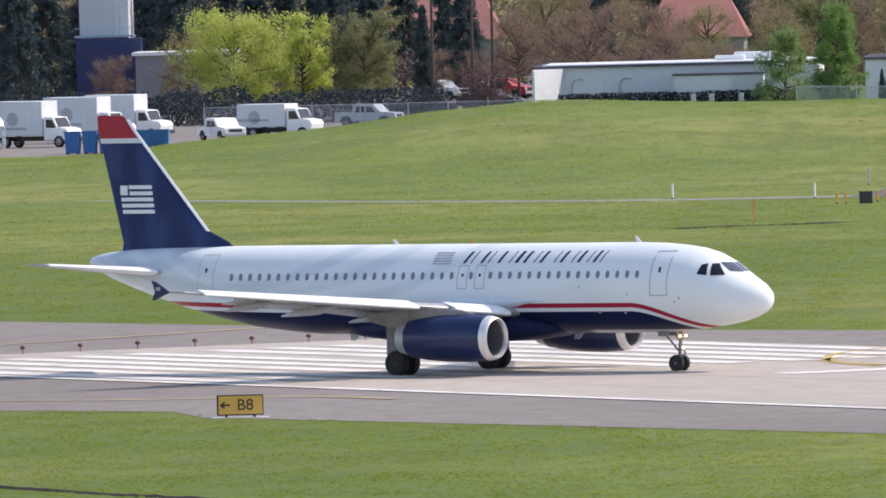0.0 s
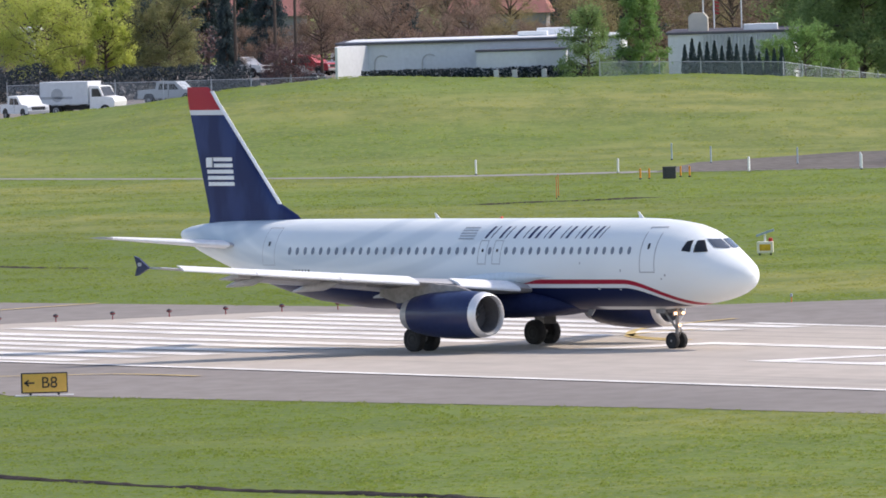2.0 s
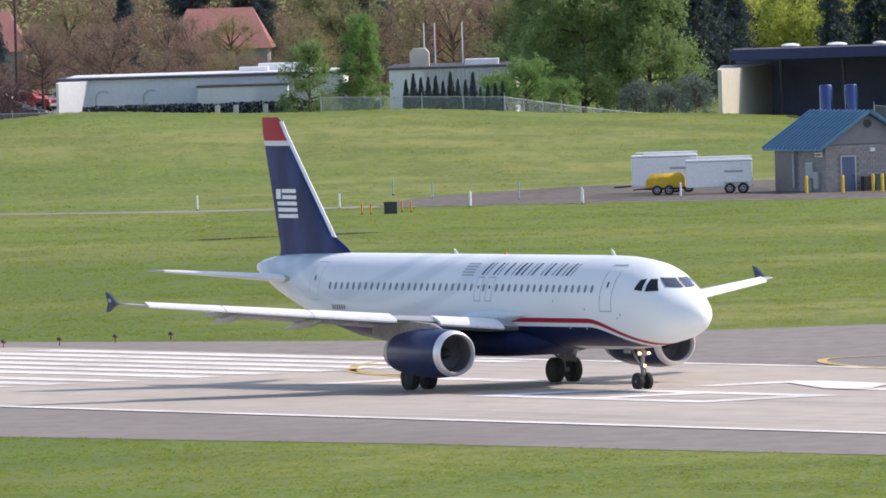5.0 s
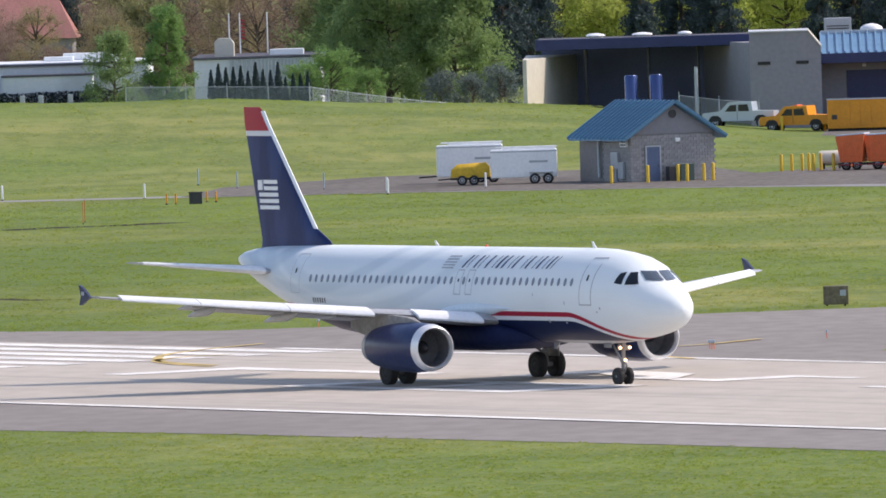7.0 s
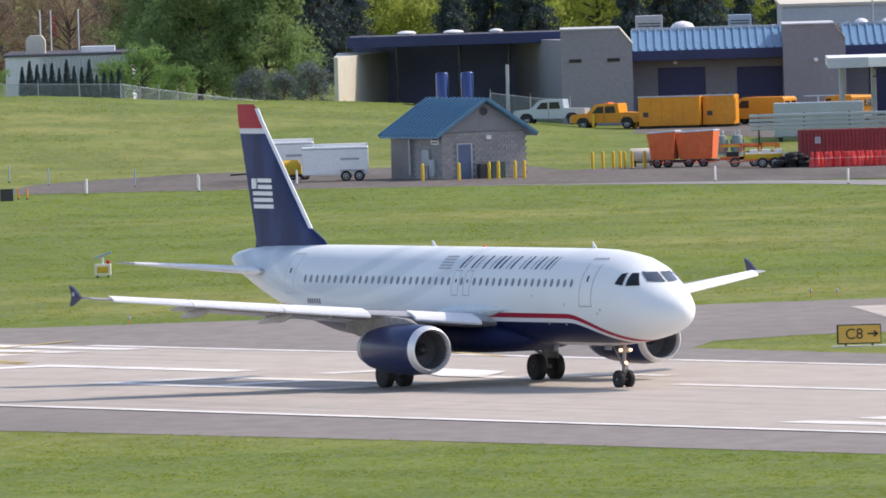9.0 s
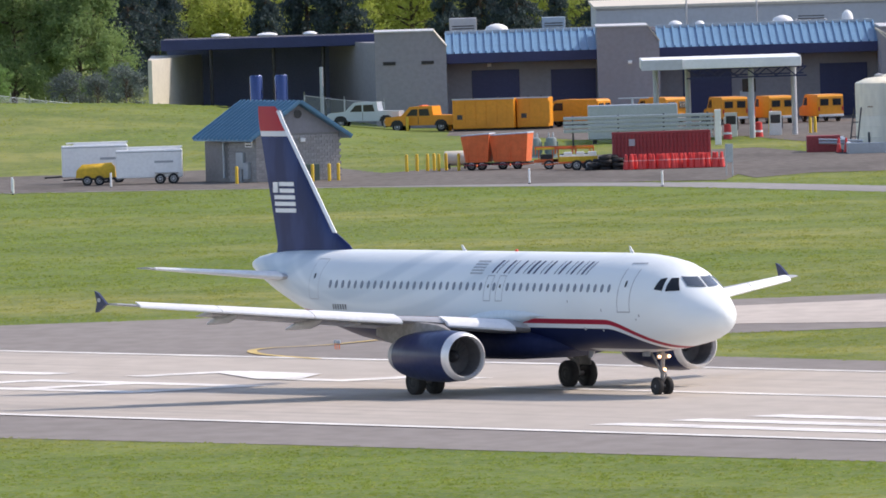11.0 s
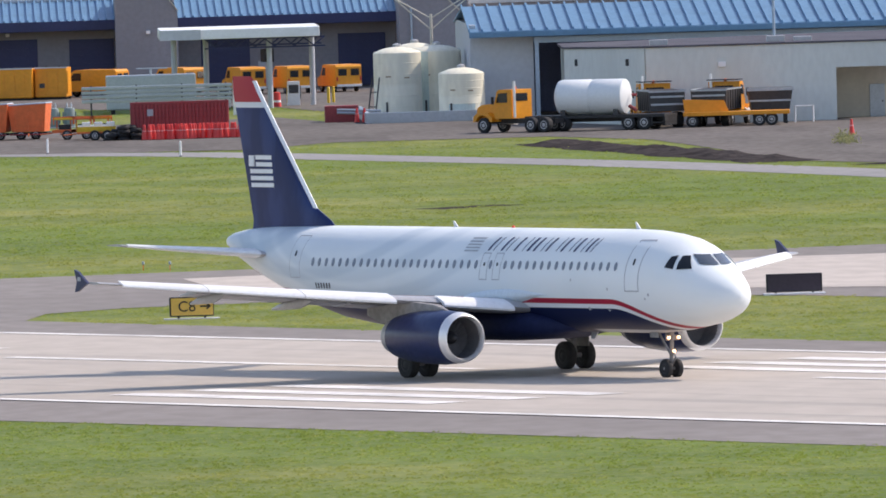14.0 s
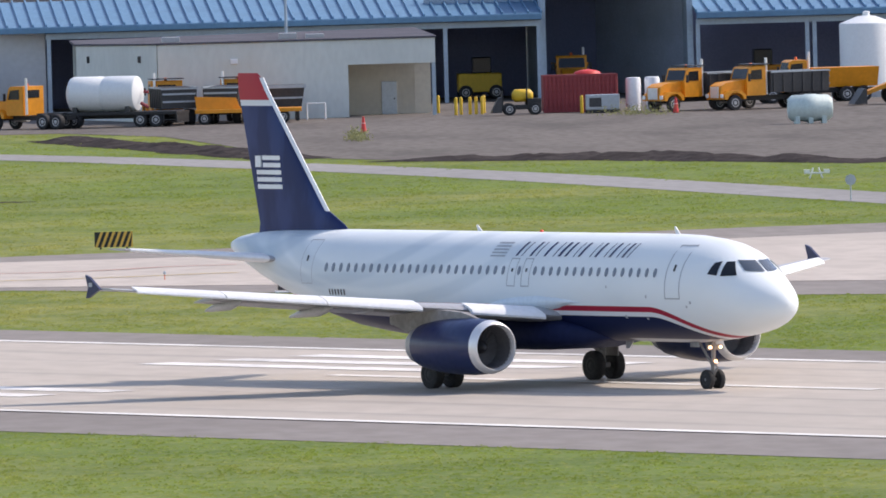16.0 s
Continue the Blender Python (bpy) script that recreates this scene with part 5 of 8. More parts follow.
def build_fuel():
    c = thing("fuel_canopy", "flat white fuel station canopy on round steel posts", "canopy", 0, 0)
    part("slab", Mb().box(16.6, 28.0, 1227, 1241, 5.1, 5.8, .05), M["white"], c, "white canopy slab")
    part("edge_panel", Mb().box(16.55, 19.5, 1226.8, 1227, 5.08, 5.82, .02), M["grey_wall"], c)
    for x, y in ((24.4, 1229), (20.0, 1238), (27.6, 1236), (17.6, 1231)):
        part("post", Mb().tube((x, y, 0), (x, y, 5.1), .2, n=12), M["grey_wall"], c, "", 50)
    for y in (1228.5, 1239):
        for z in (4.35, 5.0):
            part("truss_chord", Mb().box(19.8, 28.4, y - .06, y + .06, z, z + .1), M["navy_door"], c, "dark blue truss chord")
        for k in range(12):
            xa = 19.9 + .7 * k
            part("truss_web", Mb().tube((xa, y, 4.45 if k % 2 else 5.0), (xa + .7, y, 5.0 if k % 2 else 4.45), .05, n=5), M["navy_door"], c)
    for x in (21.2, 23.0, 26.2):
        pmp = thing("fuel_pump", "pale fuel pump under the canopy", "fuel pump", x, 1236, group="fuel pumps")
        part("cabinet", Mb().box(-.45, .45, -.3, .3, 0, 1.75, .05), M["white"], pmp)
        part("panel", Mb().box(-.35, .35, -.34, -.3, .9, 1.5, .02), M["dark_metal"], pmp)
        part("hose", Mb().tube((.48, -.1, .5), (.48, -.1, 1.4), .05, n=6), M["black"], pmp)
    bar = thing("traffic_barrel", "orange and white traffic barrel", "barrel", 24.9, 1232, group="barrels")
    part("drum", Mb().turned([(.32, 0), (.28, .5), (.26, 1.05), (.1, 1.1)], n=16), M["cone"], bar, "", 50)
    part("band", Mb().turned([(.302, .35), (.295, .5)], n=16), M["white"], bar)
    copy_thing(bar, pose(22.6, 1228, 0))
    # storage tanks in a low concrete basin
    basin = thing("tank_basin", "low grey concrete basin wall round storage tanks", "basin")
    part("wall", Mb().box(29.6, 38.5, 1166.4, 1166.8, 0, .75, .03), M["galv"], basin)
    part("wall", Mb().box(38.2, 38.5, 1166.8, 1171.6, 0, .75, .03), M["galv"], basin)
    part("wall", Mb().box(29.6, 29.9, 1166.8, 1190, 0, .75, .03), M["galv"], basin)
    part("slab", Mb().rings([[(29.9, 1166.8, 0), (38.2, 1166.8, 0), (38.2, 1171.6, 0), (36.9, 1171.8, 0), (36.9, 1190, 0), (29.9, 1190, 0)], [(29.9, 1166.8, .2), (38.2, 1166.8, .2), (38.2, 1171.6, .2), (36.9, 1171.8, .2), (36.9, 1190, .2), (29.9, 1190, .2)]]), M["galv"], basin)
    for x, y, r, z in ((32.2, 1180, 1.65, 4.35), (35.0, 1183, 1.7, 4.35), (36.25, 1169.4, 1.57, 3.0), (33.6, 1186, 1.5, 4.5)):
        t = thing("storage_tank", "tall cream plastic storage tank with a domed top", "tank", x, y, .2, group="storage tanks")
        part("shell", Mb().turned([(r, 0), (r, z * .5), (r * .995, z * .5 + .02), (r, z * .5 + .06), (r, z), (r * .95, z + .08), (r * .55, z + .32), (r * .16, z + .42), (.02, z + .43)], n=32), M["cream_tank"], t, "", 40)
        for k in range(5):
            part("hoop", Mb().turned([(r + .004, z * (.15 + .17 * k)), (r + .02, z * (.15 + .17 * k) + .03), (r + .004, z * (.15 + .17 * k) + .06)], n=32), M["cream_tank"], t)
        if x in (35.0, 36.25):
            a0, a1, zt = (-2.35, -1.95, z) if x == 35.0 else (-2.2, -1.0, .95)
            ns = 8
            part("sight_strip", Mb().add([(r * 1.012 * math.cos(a0 + (a1 - a0) * e / ns), r * 1.012 * math.sin(a0 + (a1 - a0) * e / ns), k) for k in (.1, zt) for e in range(ns + 1)], [(e, e + 1, ns + 2 + e, ns + 1 + e) for e in range(ns)]), M["poly"], t, "pale green translucent strip")
        for a, zz in ((-2.0, .62), (-1.2, .60)):
            part("stain", Mb().add([(r * 1.004 * math.cos(a + e), r * 1.004 * math.sin(a + e), z * zz + k) for k in (0, .09) for e in (-.12, 0, .12)], [(0, 1, 4, 3), (1, 2, 5, 4)]), M["rust_mark"], t, "rusty stain")
        part("lid", Mb().turned([(.28, z + .38), (.28, z + .58), (.03, z + .66)], n=14), M["grey_metal"], t)
        part("pipe", Mb().tube((-r * .5, -r * .9, .1), (-r * .5, -r * .9, 1.0), .07, n=8), M["dark_metal"], t)
    lad = thing("pipe_rack", "maroon pump crate with pale pipes beside the tanks", "pump crate", 28.4, 1174)
    part("crate", Mb().box(-1.4, .9, 0, 2.2, 0, 1.15, .04), M["maroon"], lad)
    part("pipes", Mb().tube((-.6, -.6, .7), (2.4, -.6, .55), .1, n=8).tube((-.6, -.6, .9), (2.4, -.6, .75), .08, n=8), M["galv"], lad)
    part("ladder", Mb().tube((1.5, .4, 0), (1.9, .4, 3), .06, n=6).tube((2.0, .4, 0), (2.4, .4, 3), .06, n=6).tube((1.6, .4, 1), (2.1, .4, 1), .04, n=6).tube((1.7, .4, 2), (2.2, .4, 2), .04, n=6), M["dark_metal"], lad)
    mast = thing("antenna_mast", "pale steel mast with spreading antenna arms", "antenna", 34.9, 1190)
    part("shaft", Mb().tube((0, 0, 0), (0, 0, 7.0), .13, .1, 10), M["cream_wall"], mast)
    part("arm", Mb().tube((0, 0, 5.9), (-2.6, 0, 8.2), .055, n=6).tube((0, 0, 6.7), (-2.6, 0, 8.2), .055, n=6), M["cream_wall"], mast)
    part("arm", Mb().tube((0, 0, 5.9), (3.2, 0, 8.6), .055, n=6).tube((0, 0, 6.7), (3.2, 0, 8.6), .055, n=6), M["cream_wall"], mast)


def build_far_buildings():
    b = thing("office_building", "long low white office building with a flat roof", "building", -75, 1400)
    w = M["white_wall"]
    part("wall", Mb().box(0, 23, 0, 15, 0, 5.0), w, b)
    part("end_wall", Mb().rings([[(-.1, -4.5, 0), (.1, -4.5, 0), (2.4, -.02, 0), (-.1, -.02, 0)], [(-.1, -4.5, 4.9), (.1, -4.5, 4.9), (2.4, -.02, 4.95), (-.1, -.02, 4.95)]]), w, b, "slanted white end wall")
    part("roof", Mb().box(-.3, 23.3, -.3, 15.3, 5.004, 5.18, .03), M["roof_dark"], b, "dark roof edge")
    part("roof_gravel", Mb().box(.5, 22.5, .5, 14.5, 5.184, 5.25), M["white_wall"], b, "pale gravel roof")
    wing = part("wing", Mb().box(11.4, 18.7, -4, 0, 0, 4.2), w, b, "lower white wing")
    part("wing_roof", Mb().box(11.3, 18.8, -4.1, 0, 4.203, 4.36), M["roof_dark"], wing)
    for i in range(28):
        part("rib", Mb().box(16.1 + .09 * i, 16.14 + .09 * i, -4.04, -4, 2.4, 4.15), w, wing)
    for x in (2.9, 6.8):
        for z0 in (2.9,):
            pts = [(x + .6 - .6 * math.cos(a), z0 + .65 + .55 * math.sin(a)) for a in (math.pi * i / 8 for i in range(7))]
            mb = Mb()
            for (a, c), (d, e) in zip(pts, pts[1:]):
                mb.tube((a, -.05, c), (d, -.05, e), .05, n=5)
            mb.tube((x, -.05, z0), (x, -.05, z0 + .65), .05, n=5)
            part("wall_pipe", mb, M["grey_metal"], b, "curved grey wall pipe")
    for x, y, a, c in ((15.5, 8, 1.2, .45), (17.5, 12, 1.8, .7), (19.8, 6, .9, .55)):
        part("roof_box", Mb().box(x - a, x + a, y, y + 2, 5.25, 5.25 + c * .8, .04), M["white"], b)
    for x in (-61.9, -60.4, -58.0):
        pst = thing("white_post", "short white gate post by the hedge", "post", x, 1393, group="white posts")
        part("post", Mb().box(-.2, .2, -.2, .2, 0, 2.75, .03), M["grey_wall"], pst)
    b2 = thing("ribbed_building", "low white building with ribbed metal walls", "building", -48.8, 1420)
    part("wall", Mb().box(0, 10.4, 0, 20, 0, 4.8), w, b2)
    # The ribs' grey stands in for the shading of their relief.
    for i in range(26):
        part("rib", Mb().box(2.9 + .29 * i, 3.02 + .29 * i, -.18, 0, 0, 4.7), M["grey_wall"], b2)
    part("roof", Mb().box(-.2, 10.6, -.2, 20.2, 4.803, 5.0), M["roof_dark"], b2)
    part("tower", Mb().prism([(1.6, 5.0), (3.2, 5.0), (3.2, 6.1), (2.9, 6.5), (1.9, 6.5), (1.6, 6.2)], 4, 6), M["cream_wall"], b2, "cream vent tower")
    part("unit", Mb().box(6.2, 9, 3, 5, 5.0, 5.5, .04), M["white"], b2)
    for x, flag in ((-45.5, 1), (-43.2, 0), (-46.4, 0)):
        f = thing("flagpole", "thin white flagpole behind the low building", "flagpole", x, 1438, group="flagpoles")
        part("pole", Mb().tube((0, 0, 0), (0, 0, 8.4), .07, .05, 8), M["white"], f)
        if flag:
            mb = Mb()
            for i in range(6):
                mb.add([(.05, 0, 7.9 - .3 * i), (.45, .1, 7.8 - .3 * i), (.42, .1, 7.65 - .3 * i), (.05, 0, 7.75 - .3 * i)], [(0, 1, 2, 3)])
            part("flag", mb, M["red"], f, "limp red and white flag")
    tw = thing("grey_tower", "tall grey concrete building behind the conifers", "building", -120.5, 1530)
    part("wall", Mb().box(-2.2, 2.2, 0, 6, 0, 18), M["grey_wall"], tw)
    part("platform", Mb().box(-2.6, 2.8, -1, 0, 6.9, 7.1).box(-2.6, 2.8, -1.05, -1, 7.7, 7.76).box(1.4, 1.5, -1, -.9, 7, 10).box(.9, 1.0, -1, -.9, 7, 10), M["steel_blue"], tw, "steel platform with a ladder")
    # Shade of the trees is put into the lower wall's dark blue.
    part("lower_wall", Mb().box(-2.4, 3.4, -2, 0, 0, 6.8), M["navy_door"], tw, "blue lower wall darkened for the shade of trees")
    lw = thing("low_building", "low grey block building behind the lorry park", "building", -117, 1520)
    part("wall", Mb().box(0, 8.5, 0, 8, 0, 5.3), M["tan_wall"], lw)
    part("roof", Mb().box(-.3, 8.8, -.3, 8.3, 5.303, 5.6), M["white"], lw)
    for x, y, a, c, z in ((-105, 1688, 11, 9, 7.9), (-79.5, 1690, 9.5, 9, 7.5)):
        r = thing("red_roofed_house", "distant building with a faded red roof behind trees", "house", x, y, group="red roofed houses")
        part("wall", Mb().box(0, a, 0, c, 0, z - 4), M["tan_wall"], r)
        part("roof", Mb().rings([[(-.5, -.5, z - 4), (a + .5, -.5, z - 4), (a + .5, c + .5, z - 4), (-.5, c + .5, z - 4)], [(1.5, c / 2 - .2, z), (a - 1.5, c / 2 - .2, z), (a - 1.5, c / 2 + .2, z), (1.5, c / 2 + .2, z)]]), M["red_roof"], r, "faded red roof")


build_hall()
build_sheds()
build_pump_shed()
build_bollards()
build_fuel()
build_far_buildings()


# ---- vehicles and yard things ----
def tyre_on(parent, x, y, r=.45, w=.28):
    key = (round(r, 3), round(w, 3))
    if key not in TYRES:
        t, m = wheel_mesh(r, w)
        TYRES[key] = (link_mesh("wheel", t, M["rubber"], 40), link_mesh("rim", m, M["grey_metal"], 40))
    o = new("wheel", TYRES[key][0])
    o.parent, o.location = parent, (x, y, r)
    q = new("rim", TYRES[key][1])
    q.parent = o
    return o


TYRES = {}


def side_panel(name, parent, pts, w, mat, label=""):
    """Thin panels on both flanks, from an outline in x and z."""
    for s in (-1, 1):
        part(name, Mb().prism(pts, s * w - .012, s * w + .012), mat, parent, label)


def van(x, y, rz, paint, label):
    v = thing("van", label, "van", x, y, 0, rz, "yellow vans")
    prof = [(-2.7, .45), (2.6, .45), (2.72, .75), (2.65, 1.05), (1.75, 1.22), (1.1, 1.95), (.8, 2.06), (-2.5, 2.06), (-2.68, 1.9)]
    b = part("body", Mb().prism(prof, -.98, .98), paint, v)
    side_panel("side_window", v, [(.35, 1.25), (1.45, 1.25), (.98, 1.82), (.35, 1.82)], .985, M["glass_dark"])
    part("windscreen", Mb().rings([[(1.80, -.8, 1.25), (1.80, .8, 1.25), (1.77, .8, 1.22), (1.77, -.8, 1.22)], [(1.17, -.75, 1.92), (1.17, .75, 1.92), (1.12, .75, 1.9), (1.12, -.75, 1.9)]]), M["glass_dark"], v)
    for s in (-1, 1):
        part("rear_window", Mb().box(-2.74, -2.68, s * .48 - .32, s * .48 + .32, 1.25, 1.75, .02), M["glass_dark"], v, "dark rear window")
        part("tail_lamp", Mb().box(-2.73, -2.68, s * .9 - .06, s * .9 + .06, .85, 1.15), M["lamp_red"], v)
    part("bumper", Mb().box(-2.85, -2.7, -.95, .95, .42, .6, .03), M["bare_metal"], v, "bright bumper")
    part("grille", Mb().box(2.68, 2.76, -.7, .7, .7, 1.0, .02), M["dark_metal"], v)
    for a in (-1.6, 1.75):
        for s in (-1, 1):
            tyre_on(v, a, s * .85, .37, .24)
    return v


def pickup(x, y, rz, paint, label, bar=False):
    v = thing("pickup_truck", label, "pickup truck", x, y, bank(x, y), rz, "pickup trucks")
    prof = [(-2.75, .5), (2.65, .5), (2.78, .8), (2.66, 1.14), (1.42, 1.24), (.72, 1.90), (-1.05, 1.93), (-1.15, 1.26), (-2.75, 1.22)]
    part("body", Mb().prism(prof, -.95, .95), paint, v)
    side_panel("wheel_arch", v, [(-2.28, .5), (-2.16, .78), (-1.95, .92), (-1.55, .92), (-1.34, .78), (-1.22, .5)], .953, M["black"])
    side_panel("wheel_arch", v, [(1.22, .5), (1.34, .78), (1.55, .92), (1.95, .92), (2.16, .78), (2.28, .5)], .953, M["black"])
    side_panel("door_seam", v, [(.03, .6), (.06, .6), (.06, 1.2), (.03, 1.2)], .953, M["black"])
    side_panel("side_window", v, [(.1, 1.22), (1.0, 1.22), (.58, 1.7), (.1, 1.72)], .955, M["glass_dark"])
    side_panel("side_window", v, [(-.88, 1.22), (-.02, 1.22), (-.02, 1.72), (-.76, 1.74)], .955, M["glass_dark"])
    part("windscreen", Mb().rings([[(1.32, -.8, 1.22), (1.32, .8, 1.22), (1.28, .8, 1.19), (1.28, -.8, 1.19)], [(.72, -.75, 1.8), (.72, .75, 1.8), (.66, .75, 1.78), (.66, -.75, 1.78)]]), M["glass_dark"], v)
    part("bed", Mb().box(-2.65, -1.12, -.82, .82, 1.14, 1.18), M["black"], v)
    part("front_bumper", Mb().box(2.72, 2.85, -.92, .92, .48, .72, .03), M["grey_metal"], v)
    part("rear_bumper", Mb().box(-2.86, -2.75, -.92, .92, .48, .72, .03), M["grey_metal"], v)
    part("grille", Mb().box(2.7, 2.78, -.6, .6, .78, 1.05, .02), M["dark_metal"], v)
    for s in (-1, 1):
        part("headlamp", Mb().box(2.68, 2.77, s * .78 - .13, s * .78 + .13, .82, 1.02, .02), M["bare_metal"], v)
    if bar:
        part("light_bar", Mb().box(-.2, .1, -.6, .6, 1.86, 2.0, .03), M["orange_red"], v, "amber light bar")
    for a in (-1.75, 1.75):
        for s in (-1, 1):
            tyre_on(v, a, s * .84, .40, .26)
    return v


def box_truck(x, y, rz, label, n=4.6, top=3.75):
    v = thing("box_truck", label, "box truck", x, y, 0, rz, "white box trucks")
    part("box", Mb().box(-n - .2, .2, -1.2, 1.2, 1.0, top, .05), M["white_wall"], v, "white cargo box")
    part("cab", Mb().prism([(.3, .6), (2.5, .6), (2.6, 1.2), (2.4, 1.5), (1.55, 1.65), (1.15, 2.45), (.3, 2.5)], -1.05, 1.05), M["white"], v)
    part("windscreen", Mb().rings([[(1.62, -.9, 1.66), (1.62, .9, 1.66), (1.58, .9, 1.62), (1.58, -.9, 1.62)], [(1.22, -.85, 2.4), (1.22, .85, 2.4), (1.17, .85, 2.38), (1.17, -.85, 2.38)]]), M["glass_dark"], v)
    side_panel("side_window", v, [(.5, 1.6), (1.42, 1.6), (1.1, 2.25), (.5, 2.25)], 1.06, M["glass_dark"])
    part("emblem", Mb().turned([(.55, -.01), (.55, .01)], (-2.6, -1.21, .62 * top), "Y", 20), M["line_grey"], v, "round grey emblem")
    part("text_bar", Mb().box(-4.2, -1.2, -1.22, -1.2, 1.45, 1.65), M["line_grey"], v)
    part("chassis", Mb().box(-n, 2.3, -.45, .45, .55, .9), M["black"], v)
    part("bumper", Mb().box(2.55, 2.75, -1.05, 1.05, .5, .8, .03), M["dark_metal"], v)
    for a in (-n + 1.2, 1.7):
        for s in (-1, 1):
            tyre_on(v, a, s * .98, .48, .3)
    return v


def heavy_cab(v, paint, hood=True):
    """A bonneted lorry cab: the front of v at x = 0, going backwards."""
    part("hood", Mb().prism([(-1.9, .75), (-.05, .75), (0, 1.0), (-.08, 1.65), (-.5, 1.85), (-1.9, 2.0)], -.72, .72), paint, v, "", 30)
    part("fender", Mb().prism([(-1.7, .75), (-1.52, .75), (-1.42, .98), (-1.2, 1.14), (-.9, 1.18), (-.6, 1.14), (-.38, .98), (-.3, .75), (-.06, .75), (-.1, 1.1), (-.4, 1.32), (-1.3, 1.34), (-1.7, 1.05)], -1.17, 1.17), paint, v)
    part("grille", Mb().box(0, .06, -.5, .5, .85, 1.6, .02), M["bare_metal"], v, "bright radiator grille")
    part("cab", Mb().prism([(-3.3, .95), (-1.85, .95), (-1.85, 2.0), (-2.1, 2.75), (-2.3, 2.86), (-3.3, 2.86)], -1.05, 1.05), paint, v)
    part("windscreen", Mb().rings([[(-1.84, -.9, 2.05), (-1.84, .9, 2.05), (-1.88, .9, 2.03), (-1.88, -.9, 2.03)], [(-2.07, -.88, 2.7), (-2.07, .88, 2.7), (-2.11, .88, 2.69), (-2.11, -.88, 2.69)]]), M["glass_dark"], v)
    side_panel("side_window", v, [(-3.0, 2.0), (-2.05, 2.0), (-2.22, 2.6), (-3.0, 2.65)], 1.055, M["glass_dark"])
    part("rear_window", Mb().box(-3.33, -3.3, -.6, .6, 2.1, 2.6), M["glass_dark"], v)
    for s in (-1, 1):
        part("headlamp", Mb().box(-.02, .08, s * .92 - .14, s * .92 + .14, .85, 1.1, .02), M["white"], v)
        part("mirror", Mb().box(-1.95, -1.85, s * 1.28 - .1, s * 1.28 + .1, 1.9, 2.4, .02), M["black"], v)
    part("stack", Mb().tube((-3.45, .85, 1.0), (-3.45, .85, 3.4), .09, n=10), M["bare_metal"], v, "bright exhaust stack")
    part("step_tank", Mb().turned([(.33, 0), (.33, 1.1)], (-2.0, -.95, .8), "X", 14), M["bare_metal"], v)
    part("beacon", Mb().turned([(.1, 2.86), (.1, 3.02), (.03, 3.06)], (-2.8, 0, 0), n=10), M["orange_red"], v)


def lorry(x, y, rz, paint, label, load):
    v = thing("heavy_truck", label, "truck", x, y, 0, rz, "heavy trucks")
    heavy_cab(v, paint)
    end = {"dump": -8.0, "tractor": -6.6, "hopper": -8.2}[load]
    part("chassis", Mb().box(end, -.2, -.45, .45, .62, .92), M["black"], v)
    if load == "dump":
        rs = [[(-3.6, -1.15, 1.1), (-3.6, 1.15, 1.1), (-3.6, 1.2, 2.5), (-3.6, -1.2, 2.5)], [(-8.1, -1.15, 1.1), (-8.1, 1.15, 1.1), (-8.1, 1.2, 2.4), (-8.1, -1.2, 2.4)]]
        d = part("dump_body", Mb().rings(rs), M["dark_metal"], v, "dark steel dump body")
        for k in range(6):
            for s in (-1, 1):
                part("rib", Mb().box(-3.9 - .75 * k, -3.78 - .75 * k, s * 1.2 - .04, s * 1.2 + .04, 1.15, 2.4), M["dark_metal"], d)
        for s in (-1, 1):
            part("top_rail", Mb().box(-8.1, -3.6, s * 1.22 - .05, s * 1.22 + .05, 2.4, 2.5), M["galv"], d, "worn grey top rail")
        part("tailgate_bar", Mb().box(-8.2, -8.1, -1.1, 1.1, 1.5, 1.62).box(-8.2, -8.1, -1.1, 1.1, 2.0, 2.12).box(-8.2, -8.1, -1.2, 1.2, 2.35, 2.45), M["galv"], d)
        part("cab_guard", Mb().box(-3.6, -2.4, -1.1, 1.1, 2.95, 3.02), M["dark_metal"], d)
    elif load == "hopper":
        part("hopper", Mb().rings([[(-3.7, -.7, 1.0), (-3.7, .7, 1.0), (-3.7, 1.25, 2.3), (-3.7, -1.25, 2.3)], [(-8.2, -.7, 1.0), (-8.2, .7, 1.0), (-8.2, 1.25, 2.3), (-8.2, -1.25, 2.3)]]), M["orange"], v, "orange spreader hopper")
    else:
        part("fifth_wheel", Mb().turned([(.5, .95), (.5, 1.1)], (-5.4, 0, 0), n=16), M["dark_metal"], v)
    tyre_on(v, -.9, .98, .52, .32), tyre_on(v, -.9, -.98, .52, .32)
    for a in ((-5.0, -6.15) if load == "tractor" else (-6.0, -7.2)):
        for s in (-1, 1):
            tyre_on(v, a, s * .92, .52, .5)
    return v


